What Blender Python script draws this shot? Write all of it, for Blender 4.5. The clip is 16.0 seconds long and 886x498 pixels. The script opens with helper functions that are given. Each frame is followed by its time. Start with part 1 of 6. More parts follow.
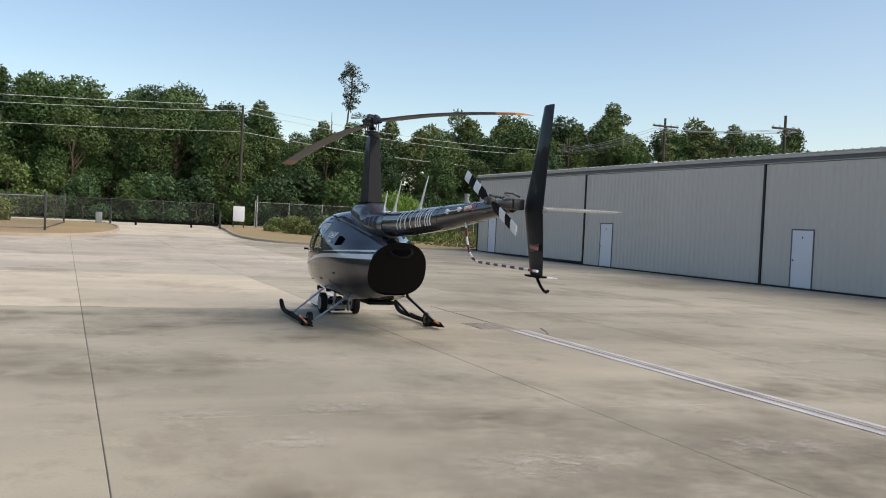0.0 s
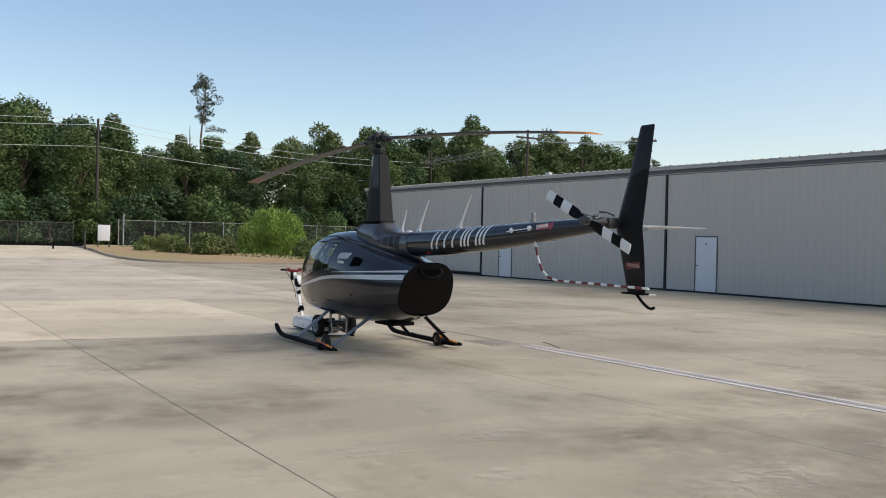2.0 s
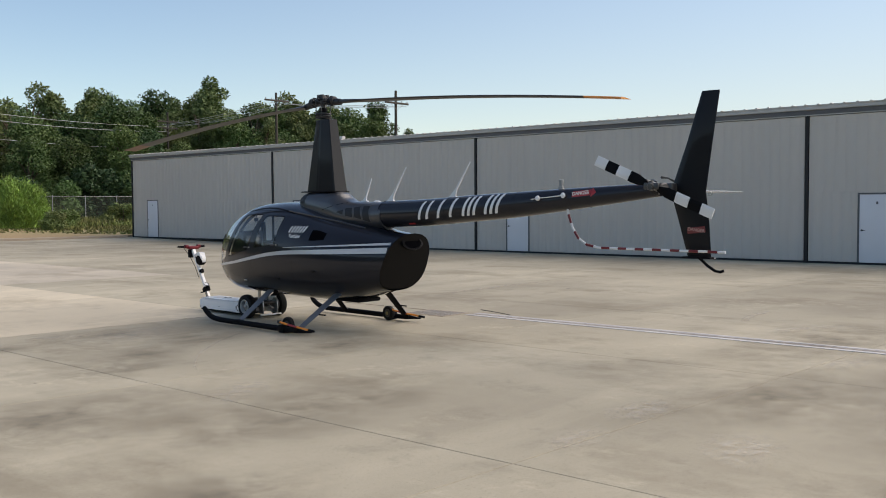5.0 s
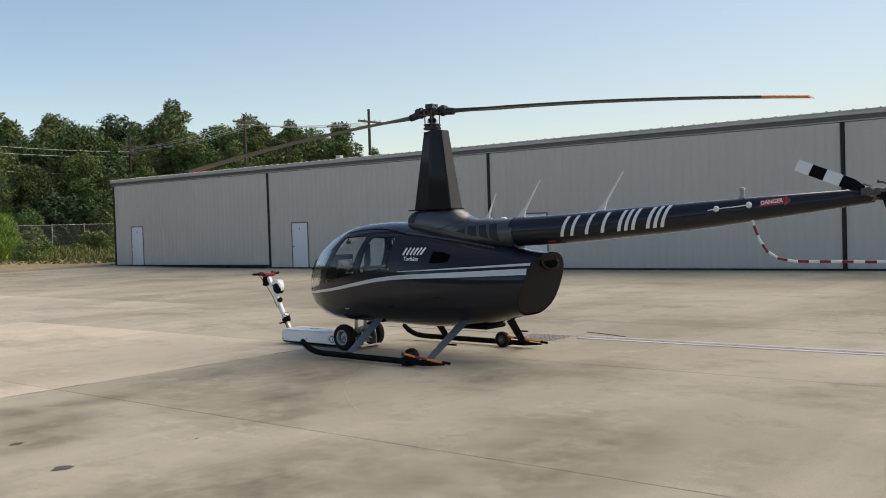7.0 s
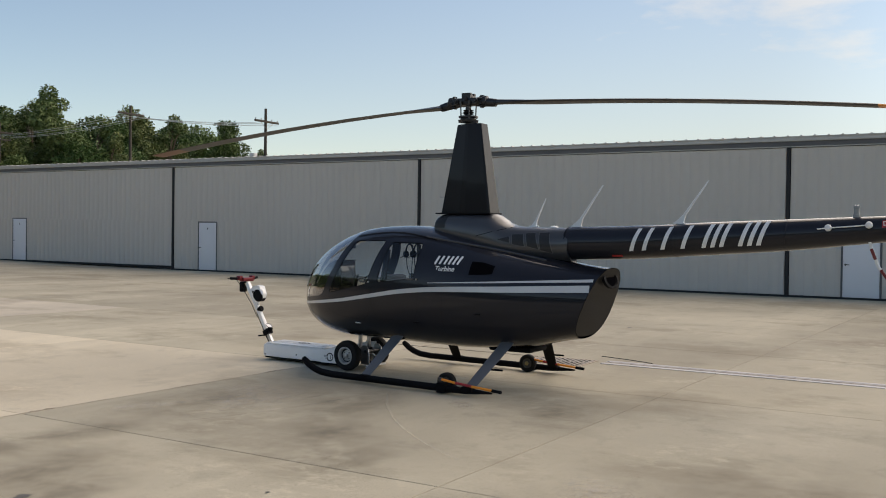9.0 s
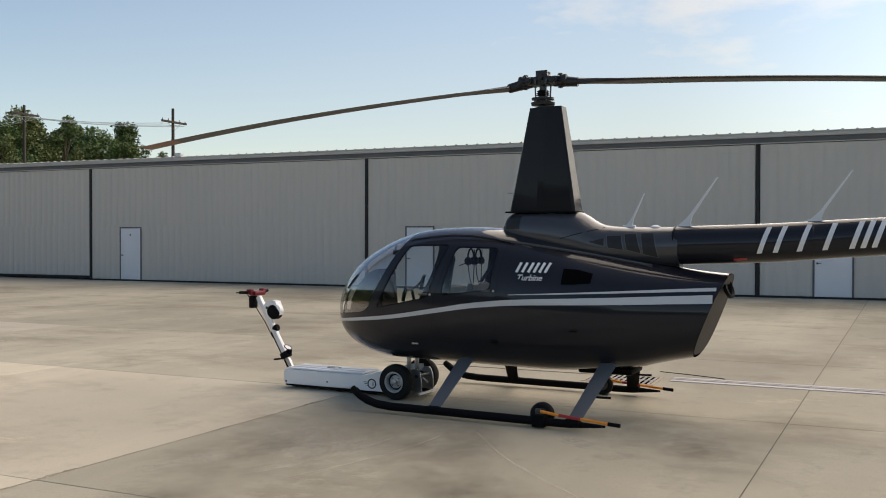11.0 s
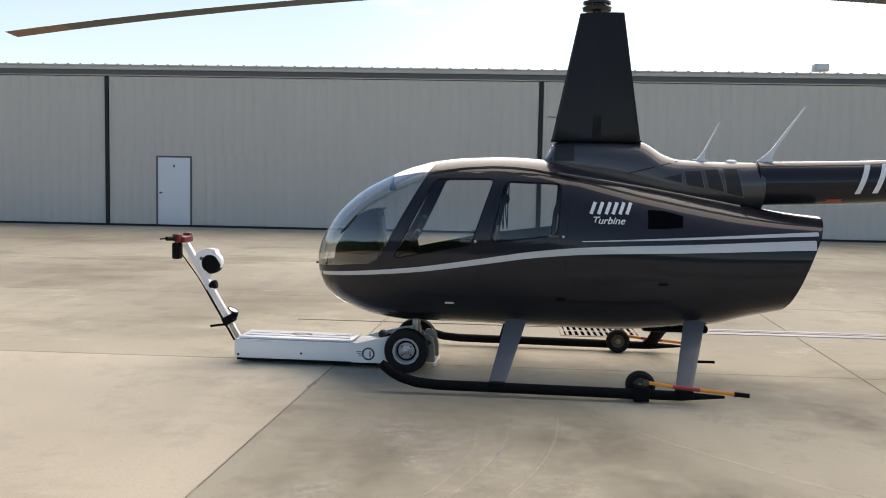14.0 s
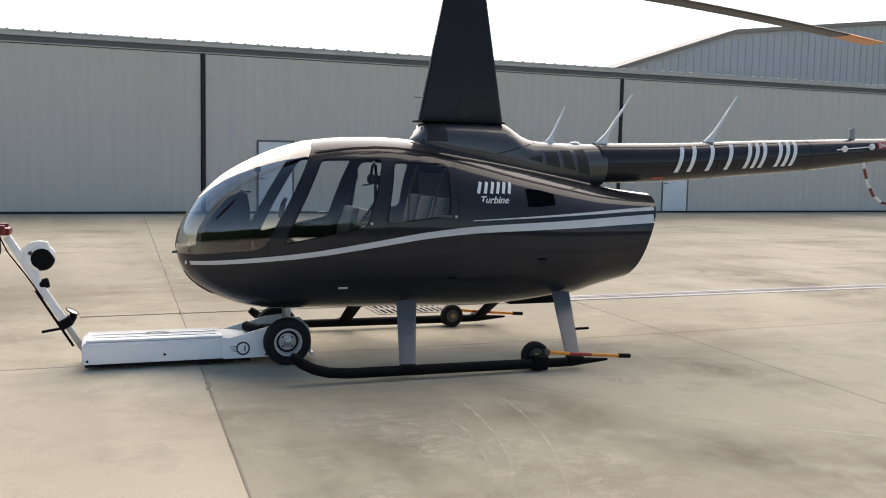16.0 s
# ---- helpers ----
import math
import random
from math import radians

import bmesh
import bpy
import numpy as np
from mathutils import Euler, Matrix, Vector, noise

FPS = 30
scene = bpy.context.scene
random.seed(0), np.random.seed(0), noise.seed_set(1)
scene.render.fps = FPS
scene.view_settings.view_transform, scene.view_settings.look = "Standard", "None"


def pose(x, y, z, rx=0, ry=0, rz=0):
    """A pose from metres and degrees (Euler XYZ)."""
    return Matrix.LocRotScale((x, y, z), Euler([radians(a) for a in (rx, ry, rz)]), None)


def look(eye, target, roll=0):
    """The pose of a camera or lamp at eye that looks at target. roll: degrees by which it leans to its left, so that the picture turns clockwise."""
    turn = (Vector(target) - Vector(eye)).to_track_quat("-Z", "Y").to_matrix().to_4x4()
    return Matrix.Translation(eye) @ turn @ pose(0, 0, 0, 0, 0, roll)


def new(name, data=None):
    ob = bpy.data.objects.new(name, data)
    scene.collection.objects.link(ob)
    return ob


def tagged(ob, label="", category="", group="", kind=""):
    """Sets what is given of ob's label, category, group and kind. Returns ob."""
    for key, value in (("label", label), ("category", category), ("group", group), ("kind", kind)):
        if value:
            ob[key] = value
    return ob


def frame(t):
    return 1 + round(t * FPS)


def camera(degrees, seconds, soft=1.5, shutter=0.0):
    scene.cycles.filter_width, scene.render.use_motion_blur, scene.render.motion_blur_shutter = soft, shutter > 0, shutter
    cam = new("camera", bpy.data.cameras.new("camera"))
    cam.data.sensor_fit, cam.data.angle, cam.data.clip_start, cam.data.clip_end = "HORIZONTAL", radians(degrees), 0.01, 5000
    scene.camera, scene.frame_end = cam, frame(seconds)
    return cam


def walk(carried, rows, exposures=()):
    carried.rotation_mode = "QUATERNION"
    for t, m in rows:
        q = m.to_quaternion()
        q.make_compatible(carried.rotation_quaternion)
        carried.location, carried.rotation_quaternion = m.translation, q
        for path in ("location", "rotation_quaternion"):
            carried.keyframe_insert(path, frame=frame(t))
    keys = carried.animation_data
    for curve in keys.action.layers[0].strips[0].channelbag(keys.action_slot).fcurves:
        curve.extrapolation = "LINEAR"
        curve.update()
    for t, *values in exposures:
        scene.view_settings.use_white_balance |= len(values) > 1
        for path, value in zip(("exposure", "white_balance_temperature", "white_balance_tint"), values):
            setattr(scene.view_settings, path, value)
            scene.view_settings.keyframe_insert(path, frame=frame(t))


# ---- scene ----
cam = camera(50.8, 16.0, soft=1.0)
PATH = [
    (0, (-1.041, 0.079, 1.718), (-0.27, 1.923, 1.664), 2.7),
    (0.5, (-1.57, 0.477, 1.737), (-0.745, 2.298, 1.68), 1.8),
    (1, (-2.207, 0.769, 1.736), (-1.319, 2.561, 1.703), 1.4),
    (1.5, (-2.792, 1.081, 1.73), (-1.828, 2.833, 1.708), 1.3),
    (2, (-3.399, 1.413, 1.73), (-2.334, 3.106, 1.712), 1.3),
    (2.5, (-3.923, 1.798, 1.743), (-2.809, 3.459, 1.687), 0.7),
    (3, (-4.439, 2.236, 1.693), (-3.257, 3.849, 1.65), 1.6),
    (3.5, (-4.932, 2.633, 1.755), (-3.615, 4.137, 1.681), 1.6),
    (3.7, (-5.042, 2.814, 1.765), (-3.677, 4.272, 1.674), 1.6),
    (5.8, (-6.176, 5.255, 1.795), (-4.637, 6.53, 1.726), -1.1),
    (6, (-6.248, 5.5, 1.824), (-4.714, 6.783, 1.776), -1.1),
    (6.5, (-6.425, 6.162, 1.806), (-4.859, 7.405, 1.763), -1.1),
    (7, (-6.418, 6.843, 1.804), (-4.838, 8.068, 1.751), -1.9),
    (7.5, (-6.499, 7.495, 1.79), (-4.868, 8.651, 1.743), -1.4),
    (8, (-6.415, 8.146, 1.784), (-4.741, 9.241, 1.744), -0.5),
    (8.5, (-6.339, 8.773, 1.754), (-4.638, 9.825, 1.72), 0.6),
    (9, (-6.21, 9.413, 1.769), (-4.479, 10.414, 1.735), 0.8),
    (9.2, (-6.14, 9.679, 1.755), (-4.405, 10.673, 1.735), 1.1),
    (11.3, (-5.441, 12.249, 1.753), (-3.6, 13.031, 1.717), 0.2),
    (11.5, (-5.406, 12.488, 1.759), (-3.56, 13.256, 1.713), 0.4),
    (12, (-5.211, 13.068, 1.761), (-3.339, 13.766, 1.654), 0.3),
    (12.5, (-4.972, 13.691, 1.744), (-3.056, 14.253, 1.623), 0.2),
    (13, (-4.783, 14.328, 1.724), (-2.826, 14.71, 1.573), 0.0),
    (13.5, (-4.531, 14.981, 1.703), (-2.554, 15.238, 1.536), 0.7),
    (14, (-4.393, 15.639, 1.692), (-2.403, 15.757, 1.535), 1.1),
    (14.5, (-4.18, 16.265, 1.703), (-2.188, 16.141, 1.571), 1.1),
    (14.9, (-4.093, 16.739, 1.688), (-2.12, 16.444, 1.542), 0.7),
    (15, (-4.074, 16.854, 1.686), (-2.106, 16.533, 1.529), -0.1),
    (15.5, (-3.964, 17.424, 1.682), (-2.042, 16.895, 1.516), -0.5),
    (16, (-3.895, 18.022, 1.686), (-2.048, 17.28, 1.494), 1.2),
]
walk(cam, [(t, look(eye, target, roll)) for t, eye, target, roll in PATH],
     exposures=[(0.0, 0.79, 7150, 14), (3.0, 0.76, 7150, 14), (7.0, 0.71, 7550, 14), (9.0, 0.64, 7700, 14), (12.5, 0.81, 7750, 14), (14.5, 1.08, 7550, 14), (16.0, 1.08, 7550, 14)])

# ---- world, sun ----
SUN_DIR = Vector((0.84, -0.54, 0.72)).normalized()
world = bpy.data.worlds.new("sky")
scene.world = world
world.use_nodes = True
wn = world.node_tree
wn.nodes.clear()


def wnode(kind, **values):
    nd = wn.nodes.new(kind)
    for k_, v_ in values.items():
        nd.inputs[k_].default_value = v_
    return nd


def wmath(op, a_, b_, clamp=False):
    nd = wn.nodes.new("ShaderNodeMath")
    nd.operation, nd.use_clamp = op, clamp
    for i_, v_ in enumerate((a_, b_)):
        if isinstance(v_, (int, float)):
            nd.inputs[i_].default_value = v_
        else:
            wn.links.new(v_, nd.inputs[i_])
    return nd.outputs[0]


sky = wn.nodes.new("ShaderNodeTexSky")
sky.sky_type = "NISHITA"
sky.sun_disc = False
sky.sun_elevation = math.asin(SUN_DIR.z)
sky.sun_rotation = math.atan2(SUN_DIR.x, SUN_DIR.y)
sky.air_density, sky.dust_density, sky.ozone_density = 1.08, 0.02, 3.2
# scattered fair-weather cloud, thickest on the sun's side
tc = wn.nodes.new("ShaderNodeTexCoord")
sep = wn.nodes.new("ShaderNodeSeparateXYZ")
wn.links.new(tc.outputs["Generated"], sep.inputs[0])
zz = wmath("MAXIMUM", wmath("ADD", sep.outputs[2], 0.10), 0.02)
comb = wn.nodes.new("ShaderNodeCombineXYZ")
wn.links.new(wmath("DIVIDE", sep.outputs[0], zz), comb.inputs[0])
wn.links.new(wmath("DIVIDE", sep.outputs[1], zz), comb.inputs[1])
puff = wnode("ShaderNodeTexNoise", Scale=1.9, Detail=9.0, Roughness=0.58)
wn.links.new(comb.outputs[0], puff.inputs["Vector"])
toward = wmath("ADD", wmath("MULTIPLY", sep.outputs[0], 0.86), wmath("MULTIPLY", sep.outputs[1], -0.50))
off = [wmath("MULTIPLY", wmath("SUBTRACT", sep.outputs[i_], c_), k_) for i_, c_, k_ in ((0, 0.955, 1.0), (1, 0.180, 1.0), (2, 0.235, 2.4))]
span = wmath("SQRT", wmath("ADD", wmath("ADD", wmath("MULTIPLY", off[0], off[0]), wmath("MULTIPLY", off[1], off[1])), wmath("MULTIPLY", off[2], off[2])), 0.0)
bank = wnode("ShaderNodeMapRange")
wn.links.new(span, bank.inputs[0])
bank.inputs[1].default_value, bank.inputs[2].default_value, bank.inputs[3].default_value, bank.inputs[4].default_value = 0.03, 0.27, 0.30, 0.0
cover = wmath("ADD", wmath("ADD", wmath("MULTIPLY", wmath("MAXIMUM", wmath("SUBTRACT", toward, 0.72), 0.0), 0.85), bank.outputs[0]), puff.outputs[0])
mask = wnode("ShaderNodeMapRange")
wn.links.new(cover, mask.inputs[0])
mask.inputs[1].default_value, mask.inputs[2].default_value = 0.73, 0.90
cl = wn.nodes.new("ShaderNodeMix")
cl.data_type = "RGBA"
wn.links.new(wmath("MULTIPLY", mask.outputs[0], 0.42), cl.inputs["Factor"])
wn.links.new(sky.outputs[0], cl.inputs["A"])
cl.inputs["B"].default_value = (7.6, 7.3, 6.9, 1)
# cream haze low over the horizon, thicker on the sun's side
low_ = wmath("SUBTRACT", 1.0, wmath("MULTIPLY", wmath("MAXIMUM", sep.outputs[2], 0.0), 2.5), True)
side_ = wmath("ADD", wmath("MULTIPLY", toward, 1.0), 0.02, True)
hz = wn.nodes.new("ShaderNodeMix")
hz.data_type = "RGBA"
wn.links.new(wmath("MULTIPLY", low_, wmath("MULTIPLY", side_, 0.95)), hz.inputs["Factor"])
wn.links.new(cl.outputs["Result"], hz.inputs["A"])
hz.inputs["B"].default_value = (3.45, 3.72, 3.75, 1)
# hazy glow that grows towards the veiled sun
glow = wnode("ShaderNodeMapRange")
glow.interpolation_type = "SMOOTHSTEP"
wn.links.new(toward, glow.inputs[0])
glow.inputs[1].default_value, glow.inputs[2].default_value, glow.inputs[3].default_value, glow.inputs[4].default_value = 0.72, 1.0, 0.95, 1.50
lit = wn.nodes.new("ShaderNodeVectorMath")
lit.operation = "SCALE"
wn.links.new(hz.outputs["Result"], lit.inputs[0])
wn.links.new(glow.outputs[0], lit.inputs["Scale"])
bg = wn.nodes.new("ShaderNodeBackground")
bg.inputs["Strength"].default_value = 0.102
wout = wn.nodes.new("ShaderNodeOutputWorld")
wn.links.new(lit.outputs[0], bg.inputs[0])
wn.links.new(bg.outputs[0], wout.inputs[0])
# the sun stands behind thin cloud: broad and soft
sun = new("sun", bpy.data.lights.new("sun", "SUN"))
sun.data.energy, sun.data.angle, sun.data.color = 2.35, radians(92), (1.0, 0.92, 0.80)
sun.matrix_world = look((0, 0, 40), Vector((0, 0, 40)) - SUN_DIR)


# ---- materials ----
def mat(name, colour, rough=0.5, metal=0.0, vary=0.0, scale=3.0, fine=0.0, fine_scale=60.0, bump=0.0, coat=0.0, per_object=0.0, per_island=0.0, rough_vary=0.0, tint=None, stretch=(1, 1, 1)):
    """A procedural surface: base colour with broad and fine variation, roughness variation and relief."""
    m = bpy.data.materials.new(name)
    m.use_nodes = True
    nt = m.node_tree
    n, l = nt.nodes, nt.links
    b = n["Principled BSDF"]
    b.inputs["Base Color"].default_value = (*colour, 1)
    b.inputs["Roughness"].default_value = rough
    b.inputs["Metallic"].default_value = metal
    b.inputs["Coat Weight"].default_value = coat
    b.inputs["Coat Roughness"].default_value = 0.03
    geo = n.new("ShaderNodeNewGeometry")
    mp = n.new("ShaderNodeMapping")
    mp.inputs["Scale"].default_value = stretch
    l.new(geo.outputs["Position"], mp.inputs["Vector"])
    value = None

    def add(socket, gain):
        nonlocal value
        k = n.new("ShaderNodeMath")
        k.operation = "MULTIPLY_ADD"
        l.new(socket, k.inputs[0])
        k.inputs[1].default_value = 2 * gain
        k.inputs[2].default_value = -gain
        if value is None:
            value = k.outputs[0]
        else:
            s = n.new("ShaderNodeMath")
            l.new(value, s.inputs[0])
            l.new(k.outputs[0], s.inputs[1])
            value = s.outputs[0]

    broad = None
    if vary or rough_vary:
        broad = n.new("ShaderNodeTexNoise")
        broad.inputs["Scale"].default_value = scale
        broad.inputs["Detail"].default_value = 5
        l.new(mp.outputs[0], broad.inputs["Vector"])
        if vary:
            add(broad.outputs[0], vary)
    if fine or bump:
        grain = n.new("ShaderNodeTexNoise")
        grain.inputs["Scale"].default_value = fine_scale
        grain.inputs["Detail"].default_value = 3
        l.new(mp.outputs[0], grain.inputs["Vector"])
        if fine:
            add(grain.outputs[0], fine)
        if bump:
            bp = n.new("ShaderNodeBump")
            bp.inputs["Strength"].default_value = bump
            bp.inputs["Distance"].default_value = 0.01
            l.new(grain.outputs[0], bp.inputs["Height"])
            l.new(bp.outputs[0], b.inputs["Normal"])
    if per_object:
        oi = n.new("ShaderNodeObjectInfo")
        add(oi.outputs["Random"], per_object)
    if per_island:
        add(geo.outputs["Random Per Island"], per_island)
    if value is not None:
        mul = n.new("ShaderNodeMath")
        mul.operation = "ADD"
        mul.inputs[1].default_value = 1.0
        l.new(value, mul.inputs[0])
        mix = n.new("ShaderNodeVectorMath")
        mix.operation = "SCALE"
        mix.inputs[0].default_value = colour
        l.new(mul.outputs[0], mix.inputs["Scale"])
        out = mix.outputs[0]
        if tint:
            mx = n.new("ShaderNodeMix")
            mx.data_type = "RGBA"
            hue = n.new("ShaderNodeTexNoise")
            hue.inputs["Scale"].default_value = scale * 0.37
            l.new(mp.outputs[0], hue.inputs["Vector"])
            ramp = n.new("ShaderNodeMapRange")
            ramp.inputs[1].default_value, ramp.inputs[2].default_value = 0.42, 0.62
            l.new(hue.outputs[0], ramp.inputs[0])
            l.new(ramp.outputs[0], mx.inputs["Factor"])
            l.new(out, mx.inputs["A"])
            sc = n.new("ShaderNodeVectorMath")
            sc.operation = "SCALE"
            sc.inputs[0].default_value = tint
            l.new(mul.outputs[0], sc.inputs["Scale"])
            l.new(sc.outputs[0], mx.inputs["B"])
            out = mx.outputs["Result"]
        l.new(out, b.inputs["Base Color"])
    if rough_vary:
        rr = n.new("ShaderNodeMapRange")
        rr.inputs[3].default_value, rr.inputs[4].default_value = max(0.02, rough - rough_vary), min(1, rough + rough_vary)
        l.new(broad.outputs[0], rr.inputs[0])
        l.new(rr.outputs[0], b.inputs["Roughness"])
    return m


def concrete(name, light, dark, streak):
    """Weathered apron concrete: broad stains, tyre-drag streaks, aggregate speckle."""
    m = mat(name, light, 0.85, fine_scale=90, bump=0.15)
    nt = m.node_tree
    n, l = nt.nodes, nt.links
    b = n["Principled BSDF"]
    geo = n.new("ShaderNodeNewGeometry")

    def noise_(scale, detail, stretch=(1, 1, 1), lo=0.35, hi=0.65, rough=0.55):
        mp = n.new("ShaderNodeMapping")
        mp.inputs["Scale"].default_value = stretch
        l.new(geo.outputs["Position"], mp.inputs["Vector"])
        t = n.new("ShaderNodeTexNoise")
        t.inputs["Scale"].default_value, t.inputs["Detail"].default_value, t.inputs["Roughness"].default_value = scale, detail, rough
        l.new(mp.outputs[0], t.inputs["Vector"])
        r = n.new("ShaderNodeMapRange")
        r.inputs[1].default_value, r.inputs[2].default_value = lo, hi
        l.new(t.outputs[0], r.inputs[0])
        return r.outputs[0]

    def blend(f, a, c, gain=1.0):
        x = n.new("ShaderNodeMix")
        x.data_type = "RGBA"
        if gain != 1.0:
            g = n.new("ShaderNodeMath")
            g.operation = "MULTIPLY"
            g.inputs[1].default_value = gain
            l.new(f, g.inputs[0])
            f = g.outputs[0]
        l.new(f, x.inputs["Factor"])
        for v, s in ((a, "A"), (c, "B")):
            if isinstance(v, tuple):
                x.inputs[s].default_value = (*v, 1)
            else:
                l.new(v, x.inputs[s])
        return x.outputs["Result"]

    lighter = tuple(min(1, 1.28 * v) for v in light)
    col = blend(noise_(0.17, 8, lo=0.38, hi=0.63), light, dark)
    col = blend(noise_(0.55, 6, (0.16, 1.0, 1), 0.50, 0.66), col, streak, 0.7)
    col = blend(noise_(0.34, 5, (0.12, 1.3, 1), 0.54, 0.70), col, lighter, 0.5)
    # broad brown water stains with ragged rims
    col = blend(noise_(0.42, 10, (1, 0.6, 1), 0.51, 0.63, 0.66), col, tuple(v * k for v, k in zip(dark, (0.72, 0.68, 0.62))), 0.62)
    col = blend(noise_(1.5, 9, lo=0.54, hi=0.70, rough=0.70), col, tuple(0.55 * v for v in dark), 0.42)
    # pale patches where the skin has worn off
    scuff = n.new("ShaderNodeMath")
    scuff.operation = "MULTIPLY"
    l.new(noise_(0.5, 5, lo=0.52, hi=0.64), scuff.inputs[0])
    l.new(noise_(4.5, 11, (1, 0.7, 1), lo=0.50, hi=0.66, rough=0.78), scuff.inputs[1])
    col = blend(scuff.outputs[0], col, lighter, 0.7)
    col = blend(noise_(38.0, 6, lo=0.55, hi=0.70, rough=0.7), col, tuple(0.6 * v for v in dark), 0.45)
    col = blend(noise_(120.0, 4, lo=0.35, hi=0.75), col, tuple(0.70 * v for v in dark), 0.35)
    oi = n.new("ShaderNodeObjectInfo")
    mr = n.new("ShaderNodeMapRange")
    mr.inputs[3].default_value, mr.inputs[4].default_value = 0.93, 1.07
    l.new(oi.outputs["Random"], mr.inputs[0])
    sc = n.new("ShaderNodeVectorMath")
    sc.operation = "SCALE"
    l.new(col, sc.inputs[0])
    l.new(mr.outputs[0], sc.inputs["Scale"])
    l.new(sc.outputs[0], b.inputs["Base Color"])
    return m


def glass(name, tint, base=0.06, power=4.0):
    m = bpy.data.materials.new(name)
    m.use_nodes = True
    n, l = m.node_tree.nodes, m.node_tree.links
    n.clear()
    tr = n.new("ShaderNodeBsdfTransparent")
    tr.inputs[0].default_value = (*tint, 1)
    gl = n.new("ShaderNodeBsdfGlossy")
    gl.inputs["Roughness"].default_value = 0.02
    lw = n.new("ShaderNodeLayerWeight")
    lw.inputs[0].default_value = 0.5
    pw = n.new("ShaderNodeMath")
    pw.operation = "POWER"
    pw.inputs[1].default_value = power
    l.new(lw.outputs["Facing"], pw.inputs[0])
    fr = n.new("ShaderNodeMath")
    fr.operation = "MULTIPLY_ADD"
    fr.inputs[1].default_value, fr.inputs[2].default_value = 0.88, base
    l.new(pw.outputs[0], fr.inputs[0])
    mx = n.new("ShaderNodeMixShader")
    out = n.new("ShaderNodeOutputMaterial")
    l.new(fr.outputs[0], mx.inputs[0])
    l.new(tr.outputs[0], mx.inputs[1])
    l.new(gl.outputs[0], mx.inputs[2])
    l.new(mx.outputs[0], out.inputs[0])
    return m


def netting(name, colour, cover):
    m = bpy.data.materials.new(name)
    m.use_nodes = True
    n, l = m.node_tree.nodes, m.node_tree.links
    b = n["Principled BSDF"]
    b.inputs["Base Color"].default_value = (*colour, 1)
    b.inputs["Roughness"].default_value = 0.6
    b.inputs["Alpha"].default_value = cover
    return m


M_CONC = concrete("concrete_grey", (0.55, 0.485, 0.355), (0.35, 0.305, 0.22), (0.46, 0.405, 0.297))
M_CONC_PALE = concrete("concrete_pale", (0.72, 0.62, 0.455), (0.56, 0.48, 0.35), (0.64, 0.55, 0.405))
M_CONC_MID = concrete("concrete_buff", (0.66, 0.575, 0.445), (0.49, 0.425, 0.33), (0.58, 0.505, 0.39))
M_KERB = mat("kerb_concrete", (0.44, 0.355, 0.27), 0.85, vary=0.2, scale=0.8, fine=0.1, bump=0.2)
M_SEALANT = mat("joint_sealant", (0.10, 0.088, 0.070), 0.9, vary=0.4, scale=2.0, fine=0.3, fine_scale=20)
M_DRY = mat("dry_grass", (0.40, 0.275, 0.14), 0.95, vary=0.2, scale=0.25, fine=0.3, fine_scale=6, bump=0.5, tint=(0.34, 0.27, 0.12))
M_FIELD = mat("field_grass", (0.13, 0.14, 0.045), 0.95, vary=0.35, scale=0.2, fine=0.35, fine_scale=5, bump=0.5, tint=(0.22, 0.18, 0.08))
M_WALL = mat("grey_sheet_metal", (0.545, 0.50, 0.445), 0.45, vary=0.05, scale=0.4, fine=0.03, fine_scale=8, rough_vary=0.1, stretch=(1, 1, 0.25))
M_WALL_PALE = mat("pale_sheet_metal", (0.44, 0.445, 0.46), 0.5, vary=0.06, scale=0.3)
M_TRIM = mat("charcoal_trim", (0.10, 0.10, 0.105), 0.5, vary=0.1, scale=1.0)
M_EAVE = mat("galvalume_eave", (0.47, 0.46, 0.44), 0.45, 0.1, vary=0.1, scale=1.5)
M_ROOFB = mat("brown_roof_edge", (0.24, 0.20, 0.17), 0.5, vary=0.1, scale=1.0)
M_GAP = mat("black_seal", (0.012, 0.012, 0.012), 0.7, vary=0.2, scale=4)
M_DOORW = mat("white_steel_door", (0.72, 0.72, 0.74), 0.45, vary=0.04, scale=2.0, fine=0.02)
M_PAINT = mat("charcoal_clearcoat", (0.0135, 0.0142, 0.0195), 0.45, 0.0, vary=0.08, scale=1.2, coat=1.0)
M_PYLON = mat("charcoal_pylon_clearcoat", (0.0115, 0.0117, 0.0135), 0.5, 0.0, vary=0.08, scale=1.5, coat=0.35)
M_REAR = mat("satin_black_panel", (0.0030, 0.0030, 0.0036), 0.5, vary=0.1, scale=3.0, coat=0.12)
for m_, r_c in ((M_PAINT, 0.03), (M_PYLON, 0.05), (M_REAR, 0.16)):
    b_ = m_.node_tree.nodes["Principled BSDF"]
    b_.inputs["Coat IOR"].default_value = 1.31
    b_.inputs["Coat Roughness"].default_value = r_c
    b_.inputs["Specular IOR Level"].default_value = 0.1
M_PAINT_GREY = mat("slate_paint", (0.042, 0.043, 0.047), 0.35, 0.0, vary=0.05, scale=2.0, coat=0.4)
M_LEG = mat("leg_grey_paint", (0.112, 0.112, 0.113), 0.45, 0.0, vary=0.08, scale=3.0, coat=0.15)
M_SILVER = mat("silver_stripe_paint", (0.55, 0.55, 0.54), 0.35, 0.0, vary=0.04, scale=3.0, coat=0.6)
